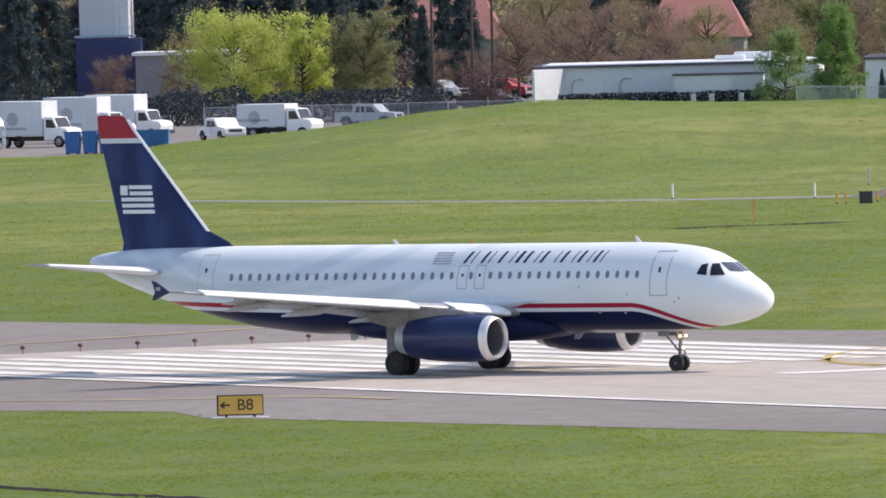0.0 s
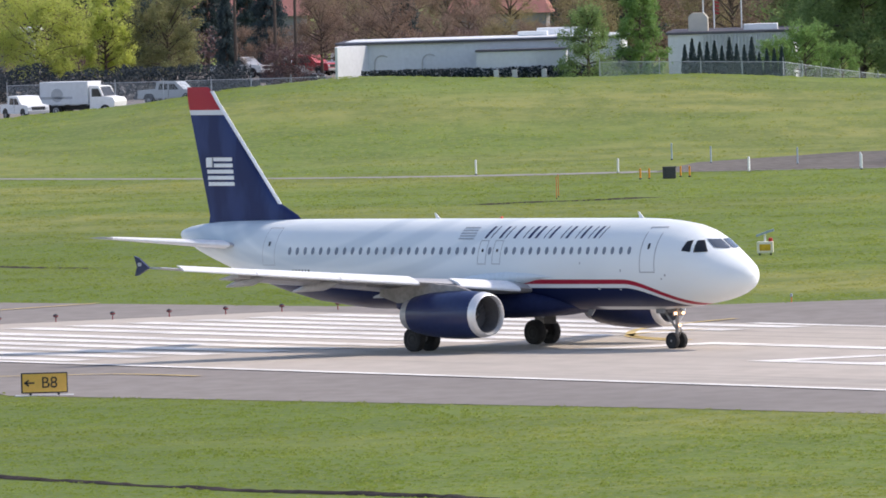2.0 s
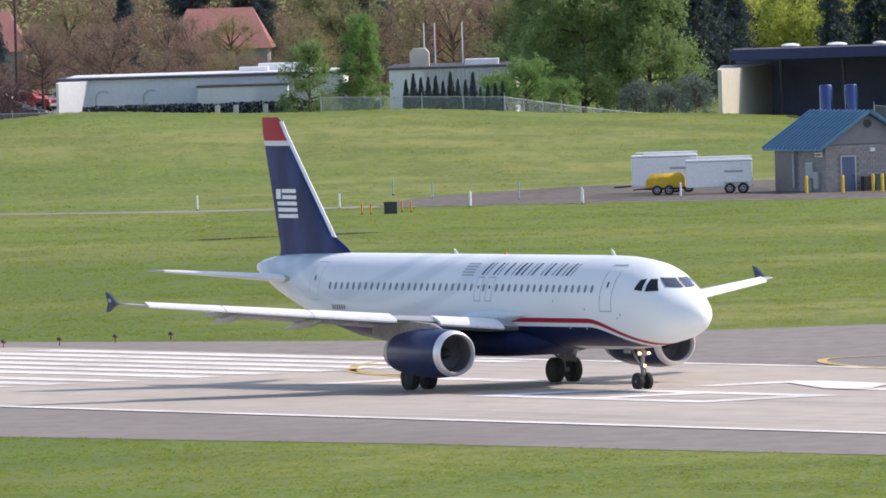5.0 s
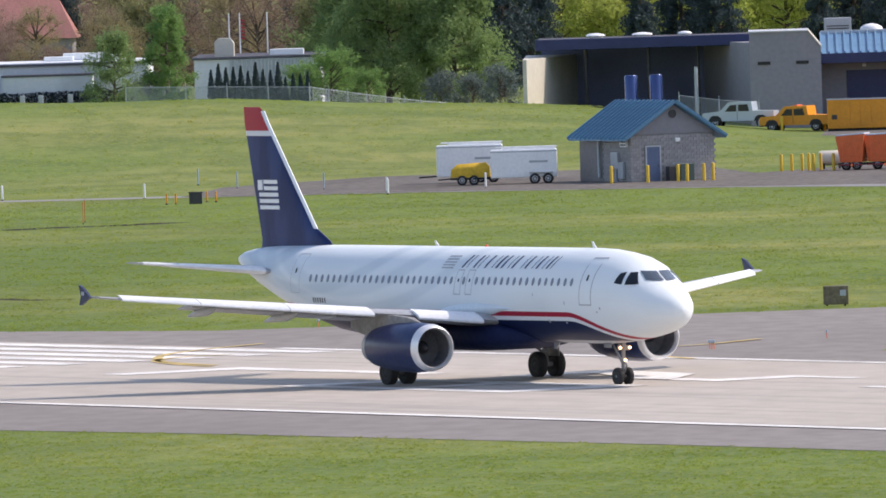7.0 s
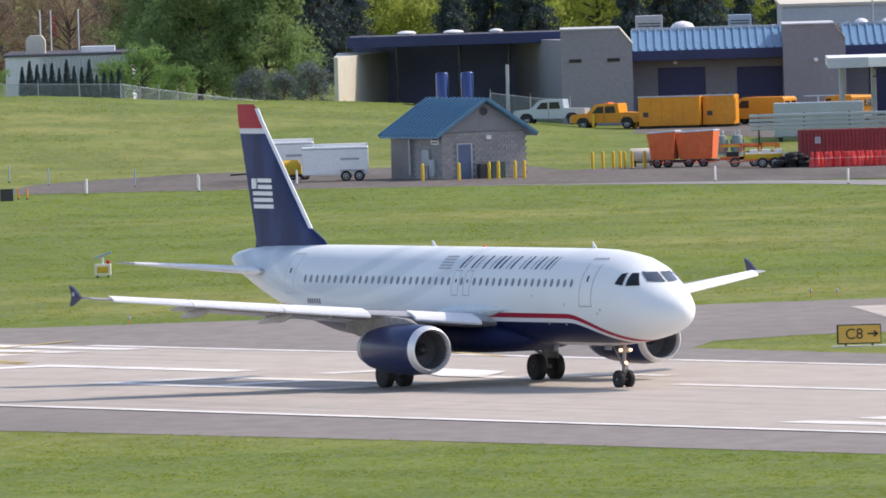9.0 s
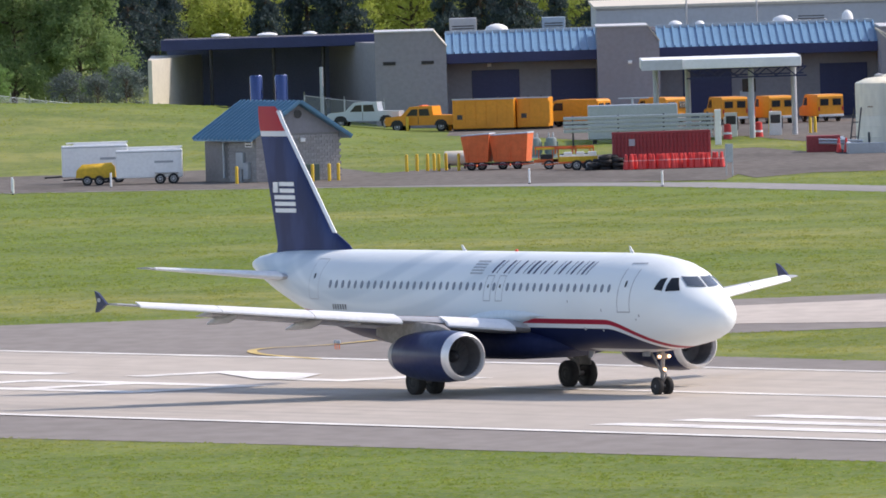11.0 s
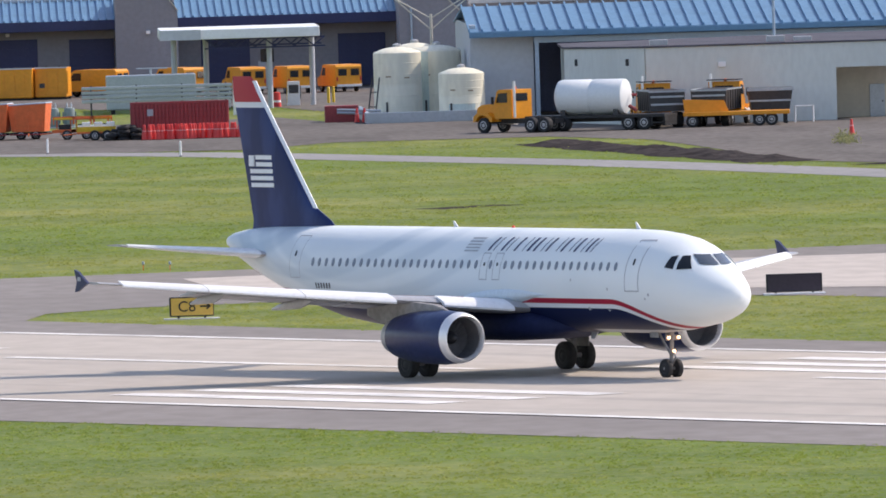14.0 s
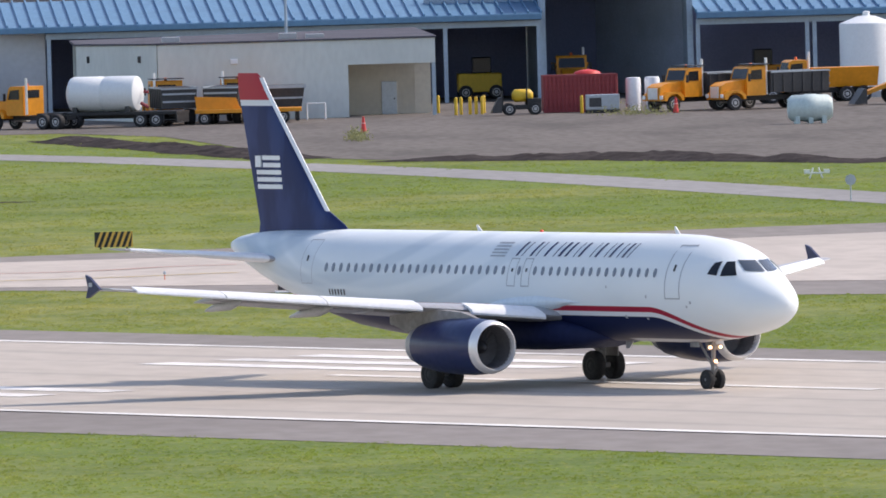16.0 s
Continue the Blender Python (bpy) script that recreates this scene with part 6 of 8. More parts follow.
def cargo_trailer(x, y, rz, w, h, label):
    v = thing("cargo_trailer", label, "trailer", x, y, 0, rz, "cargo trailers")
    part("box", Mb().box(-w / 2, w / 2, -1.0, 1.0, .45, h, .06), M["white"], v)
    part("roof_rack", Mb().box(-w / 2 + .3, w / 2, -.9, -.8, h + .12, h + .18).box(-w / 2 + .3, w / 2, .5, .6, h + .12, h + .2).box(-w / 2 + .8, w / 2 - .1, -.3, .1, h + .0, h + .16), M["white"], v)
    part("trim", Mb().box(-w / 2 - .01, w / 2 + .01, -1.012, -1.0, h - .16, h - .1), M["line_grey"], v)
    part("text_bar", Mb().box(w * .08, w * .36, -1.012, -1.0, h * .62, h * .68), M["line_grey"], v)
    part("tongue", Mb().tube((-w / 2, 0, .5), (-w / 2 - 1.2, 0, .45), .06, n=6), M["black"], v)
    part("fender", Mb().box(w * .08, w * .44, -1.18, -1.0, .72, .8, .02), M["grey_metal"], v)
    for a in (w * .16, w * .36):
        for s in (-1, 1):
            tyre_on(v, a, s * 1.05, .36, .22)
    return v


def container(x0, x1, y, h, paint, label, n, d=2.4):
    c = thing("steel_container", label, "container", x0, y, 0)
    w = x1 - x0
    part("box", Mb().box(0, w, .06, d, .12, h), paint, c)
    part("rail", Mb().box(-.03, w + .03, 0, .1, .05, .22).box(-.03, w + .03, 0, .1, h - .14, h + .03), paint, c)
    me = link_mesh("corrugation", Mb().rings([[(0, .06, .22), (.07, .0, .22), (.17, .0, .22), (.24, .06, .22)], [(0, .06, h - .14), (.07, .0, h - .14), (.17, .0, h - .14), (.24, .06, h - .14)]]), paint)
    for i in range(n):
        o = new("corrugation", me)
        o.parent, o.location = c, (w * (i + .2) / n, 0, 0)
    return c


def build_vehicles():
    pc = M["pale_car"]
    van(30.6, 1281, 104, M["orange"], "yellow service van parked with its rear doors showing")
    van(27.0, 1281, 104, M["orange"], "yellow service van parked before the hall")
    van(23.5, 1282, 104, M["orange"], "yellow service van parked behind the fuel canopy")
    van(18.6, 1288, 120, M["orange"], "yellow service van partly hidden behind stacked rails")
    van(12.2, 1290, 150, M["orange"], "yellow service van parked by the orange boxes")
    pickup(-3.4, 1290, 168, pc, "pale blue crew cab pickup parked by the hall")
    pickup(.9, 1288, 160, M["orange"], "orange pickup truck with an amber light bar", True)
    # lorries before the annex
    lorry(36.4, 1129.0, 137, M["orange"], "orange bonneted tractor truck before a flat trailer", "tractor")
    t = thing("tank_trailer", "flat trailer carrying a large white horizontal tank", "trailer", 43.7, 1125.6, 0, -23)
    part("deck", Mb().box(-4.6, 5.2, -1.2, 1.2, .85, 1.05).box(-4.6, 5.2, -.4, -.25, .6, .85).box(-4.6, 5.2, .25, .4, .6, .85), M["black"], t)
    tank = part("tank", Mb().turned([(.05, -2.5), (.8, -2.45), (1.08, -2.3), (1.16, -2.1), (1.16, -.12), (1.09, -.03), (1.09, .03), (1.16, .12), (1.16, 2.15), (1.12, 2.28), (.95, 2.36), (.05, 2.44)], (-.2, 0, 2.22), "X", 32), M["silver"], t, "white tank with rust stains", 40)
    part("cradle", Mb().box(-2.2, -1.9, -.9, .9, 1.05, 1.4), M["dark_metal"], t)
    part("cradle", Mb().box(1.5, 1.8, -.9, .9, 1.05, 1.4), M["dark_metal"], t)
    part("valve", Mb().tube((2.4, -.3, 1.6), (2.9, -.3, 1.3), .12, n=8), M["maroon"], tank, "rusty valve")
    part("valve", Mb().tube((2.4, .3, 2.3), (2.7, .3, 2.3), .1, n=8), M["maroon"], tank, "rusty valve")
    for a in (-3.7, -2.6, 2.6, 3.7):
        for s in (-1, 1):
            tyre_on(t, a, s * .92, .5, .45)
    part("tail_rack", Mb().box(4.2, 5.2, -1.1, 1.1, .45, .52).box(4.2, 4.3, -1.1, 1.1, .3, .9).box(5.1, 5.2, -1.1, 1.1, .3, .9), M["black"], t)
    lorry(47.4, 1136.6 - 2, 97, M["orange"], "dump truck with a dark steel body seen from behind", "dump")
    f = thing("plough_trailer", "yellow low flat trailer with a plough blade", "trailer", 53.0, 1126, 0, -3)
    part("deck", Mb().box(-3.6, 3.4, -1.1, 1.1, .75, 1.0, .03), M["orange"], f)
    part("blade", Mb().prism([(-3.5, 1.0), (-.6, 1.0), (-.9, 1.75), (-3.6, 1.85)], -.5, -.1), M["orange"], f, "tilted yellow plough blade")
    for a in (-3.0, 1.4, 2.2):
        for s in (-1, 1):
            tyre_on(f, a, s * .85, .42, .35)
    lorry(53.2, 1134, 75, M["orange"], "dark-bodied dump truck parked by the annex", "dump")
    sp = thing("snow_blower", "dark steel spreader box parked by the annex", "spreader", 55.3, 1130)
    part("box", Mb().rings([[(-1.2, -1, .7), (1.2, -1, .7), (1.2, 1, .7), (-1.2, 1, .7)], [(-1.5, -1.2, 2.4), (1.5, -1.2, 2.4), (1.5, 1.2, 2.4), (-1.5, 1.2, 2.4)]]), M["dark_metal"], sp)
    part("rail", Mb().box(-1.55, 1.55, -1.27, -1.2, 2.2, 2.42).box(-1.4, 1.4, -1.2, -1.1, 1.5, 1.62), M["galv"], sp)
    for lx, ly in ((-1, -.8), (1, -.8), (-1, .8), (1, .8)):
        part("leg", Mb().box(lx - .1, lx + .1, ly - .1, ly + .1, 0, .8), M["black"], sp)
    fr = thing("bicycle_rack", "small white tubular rack beside the annex", "rack", 57.6, 1131)
    part("frame", Mb().tube((-.6, 0, 0), (-.6, 0, 1.1), .06, n=6).tube((.6, 0, 0), (.6, 0, 1.1), .06, n=6).tube((-.6, 0, 1.1), (.6, 0, 1.1), .06, n=6), M["white"], fr)
    # right of the annex
    lorry(79.4, 1124, 214, M["orange"], "orange bonneted dump truck with a bright grille", "dump")
    lorry(83.4, 1123, 207, M["orange"], "orange bonneted truck with a dark dump body", "dump")
    lorry(87.4, 1140, 190, M["orange"], "orange truck with a spreader hopper", "hopper")
    lorry(77.6, 1176, 268, M["orange"], "orange truck parked inside the tall bay", "hopper")
    container(72.6, 77.5, 1130, 2.5, M["maroon"], "dull red steel container with ribbed walls", 18)
    k = thing("red_cover", "bright red cover lying on a container", "cover", 75.6, 1131.4, 2.53)
    part("sheet", Mb().turned([(.9, 0), (.85, .12), (.5, .24), (.1, .3)], n=14), M["cone"], k, "", 60)
    for x, s in ((78.6, .0), (79.9, .6)):
        dr = thing("white_drum", "pale plastic drum beside the container", "drum", x, 1131 + s, group="pale drums")
        part("drum", Mb().turned([(.5, 0), (.52, .6), (.5, 2.1), (.45, 2.2), (.1, 2.22)], n=18), M["white"], dr, "", 40)
    u = thing("utility_cart", "dark utility cart with a yellow tank", "cart", 71.0, 1127)
    part("frame", Mb().box(-1.4, 1.2, -.6, .6, .4, .7).box(-1.4, -1.3, -.6, .6, .7, 1.6).box(.2, .3, -.6, -.5, .7, 1.9).box(.2, 1.2, -.6, .6, .7, 1.1), M["black"], u)
    part("tank", Mb().turned([(.2, -.7), (.42, -.5), (.42, .5), (.2, .7)], (0.0, 0, 1.3), "X", 18), M["yellow"], u, "yellow plastic tank", 50)
    part("bucket", Mb().prism([(-2.1, .2), (-1.4, .2), (-1.4, 1.2), (-1.6, 1.2)], -.7, .7), M["dark_metal"], u)
    for a in (-.9, .8):
        for s in (-1, 1):
            tyre_on(u, a, s * .6, .42, .25)
    g = thing("generator", "grey boxy generator on the yard", "generator", 76.2, 1126)
    part("body", Mb().box(-1.1, 1.1, -.5, .5, .25, 1.25, .05), M["galv"], g)
    part("vent", Mb().box(-.9, -.1, -.52, -.5, .45, 1.05), M["dark_metal"], g)
    part("skid", Mb().box(-1.1, 1.1, -.45, -.3, 0, .25), M["black"], g)
    part("skid", Mb().box(-1.1, 1.1, .3, .45, 0, .25), M["black"], g)
    rt = thing("horizontal_tank", "pale green horizontal plastic tank on moulded legs", "tank", 86.2, 1080)
    part("shell", Mb().turned([(.1, -1.45), (.6, -1.4), (.82, -1.15), (.85, -.4), (.88, -.36), (.88, .36), (.85, .4), (.82, 1.15), (.6, 1.4), (.1, 1.45)], (0, 0, 1.0), "X", 28), M["poly"], rt, "", 40)
    part("leg", Mb().box(-1.0, -.7, -.7, .7, 0, .5, .03).box(.7, 1.0, -.7, .7, 0, .5, .03).box(-.15, .15, -.7, .7, 0, .4, .03), M["poly"], rt)
    wt = thing("storage_silo", "tall white cylindrical storage tank", "tank", 95.9, 1152)
    part("shell", Mb().turned([(1.85, 0), (1.85, 4.9), (1.8, 5.0), (.6, 5.45), (.25, 5.5), (.25, 5.75), (.02, 5.8)], n=36), M["silver"], wt, "", 40)
    part("platform", Mb().box(-2.3, 2.3, -2.3, 2.3, 0, .45, .03), M["galv"], wt)
    dz = thing("yellow_loader", "yellow wheel loader beside the white tank", "loader", 96.5, 1128, 0, 185)
    part("body", Mb().prism([(-2.2, .8), (1.2, .8), (1.2, 1.6), (.2, 1.7), (.1, 2.7), (-1.1, 2.7), (-1.2, 1.8), (-2.2, 1.7)], -.8, .8), M["orange"], dz)
    part("arm", Mb().prism([(1.0, 1.3), (3.0, .6), (3.0, .85), (1.0, 1.6)], -.6, .6), M["orange"], dz)
    part("bucket", Mb().prism([(2.9, .1), (3.8, .1), (3.5, .5), (3.1, 1.1), (2.9, 1.1)], -1.2, 1.2), M["dark_metal"], dz)
    side_panel("side_window", dz, [(-1.0, 1.8), (.0, 1.8), (.0, 2.55), (-1.0, 2.55)], .81, M["glass_dark"])
    for a in (-1.5, .9):
        for s in (-1, 1):
            tyre_on(dz, a, s * .95, .7, .5)
    # dark machines inside the sheds
    for x, y, c in ((64.5, 1183, "orange"), (71.5, 1180, "yellow"), (47.5, 1178, "orange_red"), (91, 1181, "orange")):
        mm = thing("stored_machine", "road machine stored in the dark shed", "machine", x, y, group="stored machines")
        part("body", Mb().box(-1.6, 1.4, -1, 1, .5, 1.8, .08), M[c], mm)
        part("cab", Mb().box(-.6, .7, -.8, .8, 1.8, 2.9, .08), M["glass_dark"], mm)
        for a in (-1.1, 1.0):
            for s in (-1, 1):
                tyre_on(mm, a, s * .95, .5, .35)
    # middle yard
    cn = container(13.3, 19.8, 1140, 2.45, M["maroon"], "dark red corrugated steel container", 26)
    part("placard", Mb().box(1.1, 1.5, -.02, 0, 1.55, 2.0, .01), M["line_grey"], cn, "worn grey placard")
    cone = thing("traffic_cone", "stacked orange-red traffic cones with pale bands", "traffic cone", 14.6, 1138.6, group="traffic cones")
    part("base", Mb().box(-.24, .24, -.24, .24, 0, .06), M["black"], cone)
    part("cone", Mb().turned([(.2, .05), (.15, .4), (.1, .75), (.07, 1.02), (.02, 1.04)], n=14), M["cone"], cone, "", 40)
    part("band", Mb().turned([(.134, .60), (.122, .66)], n=14), surf("pink_band", (0.75, 0.34, 0.32), .6), cone, "faded pale band")
    rr = random.Random(4)
    for i in range(66):
        copy_thing(cone, pose(14.2 + (i % 22) * .30 + rr.uniform(-.1, .1), 1138.6 - (i // 22) * .8 + rr.uniform(-.2, .2), 0))
    for x, y in ((29.1, 1171), (29.6, 1170.6), (58.5, 1090), (80.6, 1120)):
        copy_thing(cone, pose(x, y, 0))
    tm = link_mesh("tyre", Mb().turned([(.22, -.1), (.36, -.13), (.42, -.08), (.44, 0), (.42, .08), (.36, .13), (.22, .1), (.2, 0)], n=18, caps=False), M["rubber"], 40)
    for i in range(7):
        for k in range((2, 3, 4, 4, 3, 3, 2)[i]):
            ty = tagged(new("old_tyre", tm), "old black rubber tyre lying on a heap", "tyre", "heap of tyres")
            ty.matrix_basis = pose(11.9 + .42 * i + rr.uniform(-.1, .1), 1139 + (i % 2) * .7 + rr.uniform(-.15, .15), .13 + .25 * k, rr.uniform(-9, 9), rr.uniform(-9, 9), 0)
    for x0, x1 in ((3.4, 5.2), (5.3, 7.8)):
        hb = thing("skip_trailer", "faded orange skip box on a low trailer", "skip", x0, 1150, 0, -11, "orange skips")
        w = x1 - x0
        part("box", Mb().rings([[(.15, 0, .55), (w - .15, 0, .55), (w - .15, 2, .55), (.15, 2, .55)], [(-.12, -.1, 2.3), (w + .02, -.1, 2.42), (w + .02, 2.1, 2.42), (-.12, 2.1, 2.3)]]), M["orange_red"], hb)
        part("cover", Mb().rings([[(-.16, -.15, 2.31), (w + .06, -.15, 2.43), (w + .06, 2.15, 2.43), (-.16, 2.15, 2.31)], [(-.1, -.1, 2.38), (w, -.1, 2.5), (w, 2.1, 2.5), (-.1, 2.1, 2.38)]]), M["galv"], hb, "grey sheet cover")
        part("drawbar", Mb().tube((w * .5, .2, .42), (w * .5 + .3, -1.5, .32), .06, n=6), M["orange_red"], hb, "orange drawbar")
        part("step", Mb().box(.1, w - .1, -.5, -.1, .34, .42, .02), M["maroon"], hb, "dark red step")
        for a in (.3, w / 2, w - .3):
            part("rib", Mb().box(a - .05, a + .05, -.1, 0.02, .6, 2.0), M["orange_red"], hb)
        part("frame", Mb().box(0, w, .2, 1.8, .35, .5), M["black"], hb)
        tyre_on(hb, w * .3, .1, .34, .2), tyre_on(hb, w * .7, .1, .34, .2)
    for x, c in ((8.9, "yellow"), (10.2, "orange_red"), (11.4, "orange")):
        ab = thing("arrow_board", "small trailer-mounted warning board", "warning board", x, 1146, 0, 0, "warning boards")
        part("frame", Mb().box(-.8, .8, -.5, .5, .5, .62).tube((-.8, 0, .5), (-1.6, 0, .4), .05, n=6).box(-.5, -.42, -.05, .05, .6, 1.4).box(.42, .5, -.05, .05, .6, 1.4), M["orange_red"], ab)
        part("board", Mb().box(-.75, .75, -.3, .35, 1.35, 1.5, .03), M[c], ab)
        part("engine", Mb().box(-.35, .45, -.35, .35, .62, 1.05, .04), M["black"], ab)
        part("lamp_frame", Mb().box(-.72, .72, -.33, -.3, 1.5, 1.58).box(-.72, -.64, -.33, -.3, 1.05, 1.5).box(.64, .72, -.33, -.3, 1.05, 1.5), M["orange_red"], ab, "orange-red tubular frame")
        part("side_rail", Mb().box(-.8, .8, -.56, -.5, .62, .72), M["orange_red"], ab)
        tyre_on(ab, .2, -.55, .34, .18), tyre_on(ab, .2, .55, .34, .18)
    lo = thing("equipment_trailer", "orange-red flat trailer loaded with silver sheeting", "trailer", 11.0, 1141.5)
    part("deck", Mb().box(-1.3, 1.3, -.7, .7, .5, .62, .02), M["orange_red"], lo)
    part("tailboard", Mb().box(-1.3, 1.3, -.74, -.7, .62, .95, .01), M["tarp"], lo, "ochre side board")
    mbl = Mb()
    for k in range(9):
        mbl.box(-1.2 + .27 * k, -.92 + .27 * k, -.5, .5, .9, 1.05 + .22 * abs(math.sin(k * 2.1)), .03)
    part("load", mbl, M["bare_metal"], lo, "crumpled silver sheeting")
    part("drawbar", Mb().tube((-1.3, 0, .5), (-2.2, 0, .42), .05, n=6), M["orange_red"], lo)
    for a in (-.1, .72):
        for sd in (-1, 1):
            tyre_on(lo, a, sd * .78, .36, .2)
    lt = thing("lying_tank", "small beige cylindrical tank lying on the gravel", "tank", 3.0, 1156)
    part("shell", Mb().turned([(.05, -.9), (.45, -.85), (.5, -.7), (.5, .7), (.45, .85), (.05, .9)], (0, 0, .75), "X", 20), M["cream_wall"], lt, "", 40)
    part("cradle", Mb().box(-.6, -.45, -.4, .4, 0, .4), M["dark_metal"], lt)
    part("cradle", Mb().box(.45, .6, -.4, .4, 0, .4), M["dark_metal"], lt)
    for x in (8.5, 9.6):
        tr = thing("transformer", "grey-green oil transformer standing on a pad", "transformer", x, 1184, group="transformers")
        part("tank", Mb().turned([(.36, .1), (.38, .15), (.38, 1.25), (.33, 1.36), (.1, 1.42)], n=20), M["drum_grey"], tr, "", 40)
        part("pad", Mb().box(-.5, .5, -.5, .5, 0, .1), M["grey_wall"], tr)
        for k in range(9):
            a = math.pi + math.pi * k / 8
            part("fin", Mb().box(-.02, .02, -.48, -.37, .3, 1.1, m=Matrix.Rotation(a + math.pi / 2 + math.pi, 4, "Z")), M["drum_grey"], tr)
        for bx in (-.15, .15):
            part("bushing", Mb().turned([(.07, 1.38), (.05, 1.5), (.08, 1.56), (.05, 1.62), (.03, 1.75)], (bx, 0, 0), n=10), M["grey_wall"], tr)
    for x0, x1 in ((3.1, 7.75), (7.9, 10.3)):
        ob = thing("orange_box", "large orange-yellow steel equipment box", "equipment box", x0, 1284, 0, -9, "orange boxes")
        w = x1 - x0
        part("body", Mb().box(0, w, 0, 2.4, .2, 2.4, .06), M["orange"], ob)
        for a in range(int(w / .8)):
            part("panel", Mb().box(.2 + .8 * a, .9 + .8 * a, -.03, 0, .45, 2.15, .01), M["orange"], ob)
        part("hatch", Mb().box(.35, .75, -.05, -.03, .9, 1.25, .01), M["dark_metal"], ob, "dark hatch")
        part("roof_rim", Mb().box(-.04, w + .04, -.04, .06, 2.36, 2.46), M["grey_wall"], ob, "pale worn roof rim")
        part("skid", Mb().box(0, w, .2, .4, 0, .2), M["black"], ob)
        part("skid", Mb().box(0, w, 2, 2.2, 0, .2), M["black"], ob)
        part("hook", Mb().box(w * .3, w * .3 + .12, .8, 1, 2.4, 2.52).box(w * .7, w * .7 + .12, .8, 1, 2.4, 2.52), M["dark_metal"], ob)
    # guard rails stacked on supports
    gr = thing("rail_stack", "stack of long galvanised guard rails on supports", "rail stack", 10.7, 1209)
    for k in range(4):
        part("rail", Mb().box(0, 10.6, -.02 - .05 * (k % 2), .35, 1.15 + .3 * k, 1.38 + .3 * k, .04), M["galv"], gr, "galvanised rail")
    for x in (.6, 3.8, 7.0, 10.1):
        part("support", Mb().box(x, x + .12, .0, .5, 0, 2.35), M["dark_metal"], gr)
    part("post", Mb().box(10.65, 11.1, -.1, .3, 0, 2.5, .03), M["white"], gr)
    gb = thing("grey_tank_box", "long pale grey tank box behind stacked rails", "tank box", 12.6, 1224)
    part("body", Mb().box(0, 6.4, 0, 2, .3, 2.75, .08), M["galv"], gb)
    part("pipework", Mb().tube((3.2, .5, 2.75), (3.2, .5, 3.2), .08, n=6).tube((2.2, .5, 3.2), (4.4, .5, 3.2), .06, n=6).box(.2, 6.2, -.05, 0, 1.2, 1.35), M["galv"], gb)
    part("foot", Mb().box(.3, .6, .2, 1.8, 0, .3), M["black"], gb)
    part("foot", Mb().box(5.8, 6.1, .2, 1.8, 0, .3), M["black"], gb)
    # cargo trailers by the pump shed
    cargo_trailer(-17.45, 1139, 0, 4.4, 2.3, "white cargo trailer with twin wheels and a roof rack")
    cargo_trailer(-21.2, 1147, 0, 4.4, 2.55, "white cargo trailer parked behind another trailer")
    ta = thing("covered_trailer", "small trailer under a bright yellow tarpaulin", "trailer", -21.0, 1140)
    part("tarpaulin", Mb().rings([[(-1.35, -.8, .55), (1.25, -.8, .5), (1.3, .8, .5), (-1.4, .8, .55)], [(-1.3, -.75, 1.05), (1.25, -.78, 1.2), (1.25, .75, 1.2), (-1.3, .75, 1.05)], [(-.95, -.5, 1.4), (1.0, -.55, 1.5), (1.0, .5, 1.5), (-.9, .5, 1.4)]]), M["tarp"], ta, "yellow tarpaulin", 60)
    part("frame", Mb().box(-1.4, 1.3, -.7, .7, .38, .5).tube((-1.4, 0, .45), (-2.2, 0, .4), .05, n=6), M["black"], ta)
    tyre_on(ta, .2, -.75, .34, .2), tyre_on(ta, .2, .75, .34, .2), tyre_on(ta, -.6, -.75, .34, .2), tyre_on(ta, -.6, .75, .34, .2)
    # lorry park
    box_truck(-113.2, 1377, -28, "white box truck with a round grey emblem")
    box_truck(-110.0, 1392, -24, "white box truck parked behind blue bins")
    box_truck(-107.6, 1400, -24, "white box truck with an open cab door", 4.2)
    box_truck(-94.6, 1390, -24, "low white box truck parked at the bank", 4.0, 2.85)
    pickup(-99.7, 1384, -62, M["white"], "white crew cab pickup facing the airfield")
    pickup(-97.0, 1400, -28, M["galv"], "dull grey pickup parked behind a white pickup")
    pickup(-91.0, 1436, -20, M["galv"], "dull grey parked pickup beyond the bank")
    pickup(-88.5, 1470, -160, M["dark_metal"], "dark parked pickup at the far lot")
    pickup(-84.5, 1500, -20, M["dark_metal"], "dark parked pickup at the far lot")
    for x, y, p, l in ((-92.5, 1560, "white", "white pickup in the far parking lot"), (-89.2, 1565, "pale_car", "pale pickup in the far parking lot"), (-86.4, 1560, "red", "red pickup in the far parking lot"), (-83.2, 1566, "white", "white pickup in the far parking lot"), (-80.5, 1560, "dark_metal", "dark pickup in the far parking lot")):
        pickup(x, y, -30, M[p], l)
    for x0, w in ((-109.2, 1.2), (-107.8, 1.1), (-106.5, 5.5)):
        b = thing("waste_skip", "blue steel waste skip with ribbed sides", "skip", x0, 1344, 0, 0, "blue skips")
        part("box", Mb().rings([[(.08, 0, .1), (w - .08, 0, .1), (w - .08, 1.8, .1), (.08, 1.8, .1)], [(0, -.1, 1.75), (w, -.1, 1.75), (w, 1.9, 1.75), (0, 1.9, 1.75)]]), M["bin_blue"], b)
        part("rim", Mb().box(-.05, w + .05, -.18, -.06, 1.68, 1.82), M["bin_blue"], b)
        for k in range(int(w / .5)):
            part("rib", Mb().box(.2 + .5 * k, .3 + .5 * k, -.12, .02, .2, 1.7), M["bin_blue"], b)
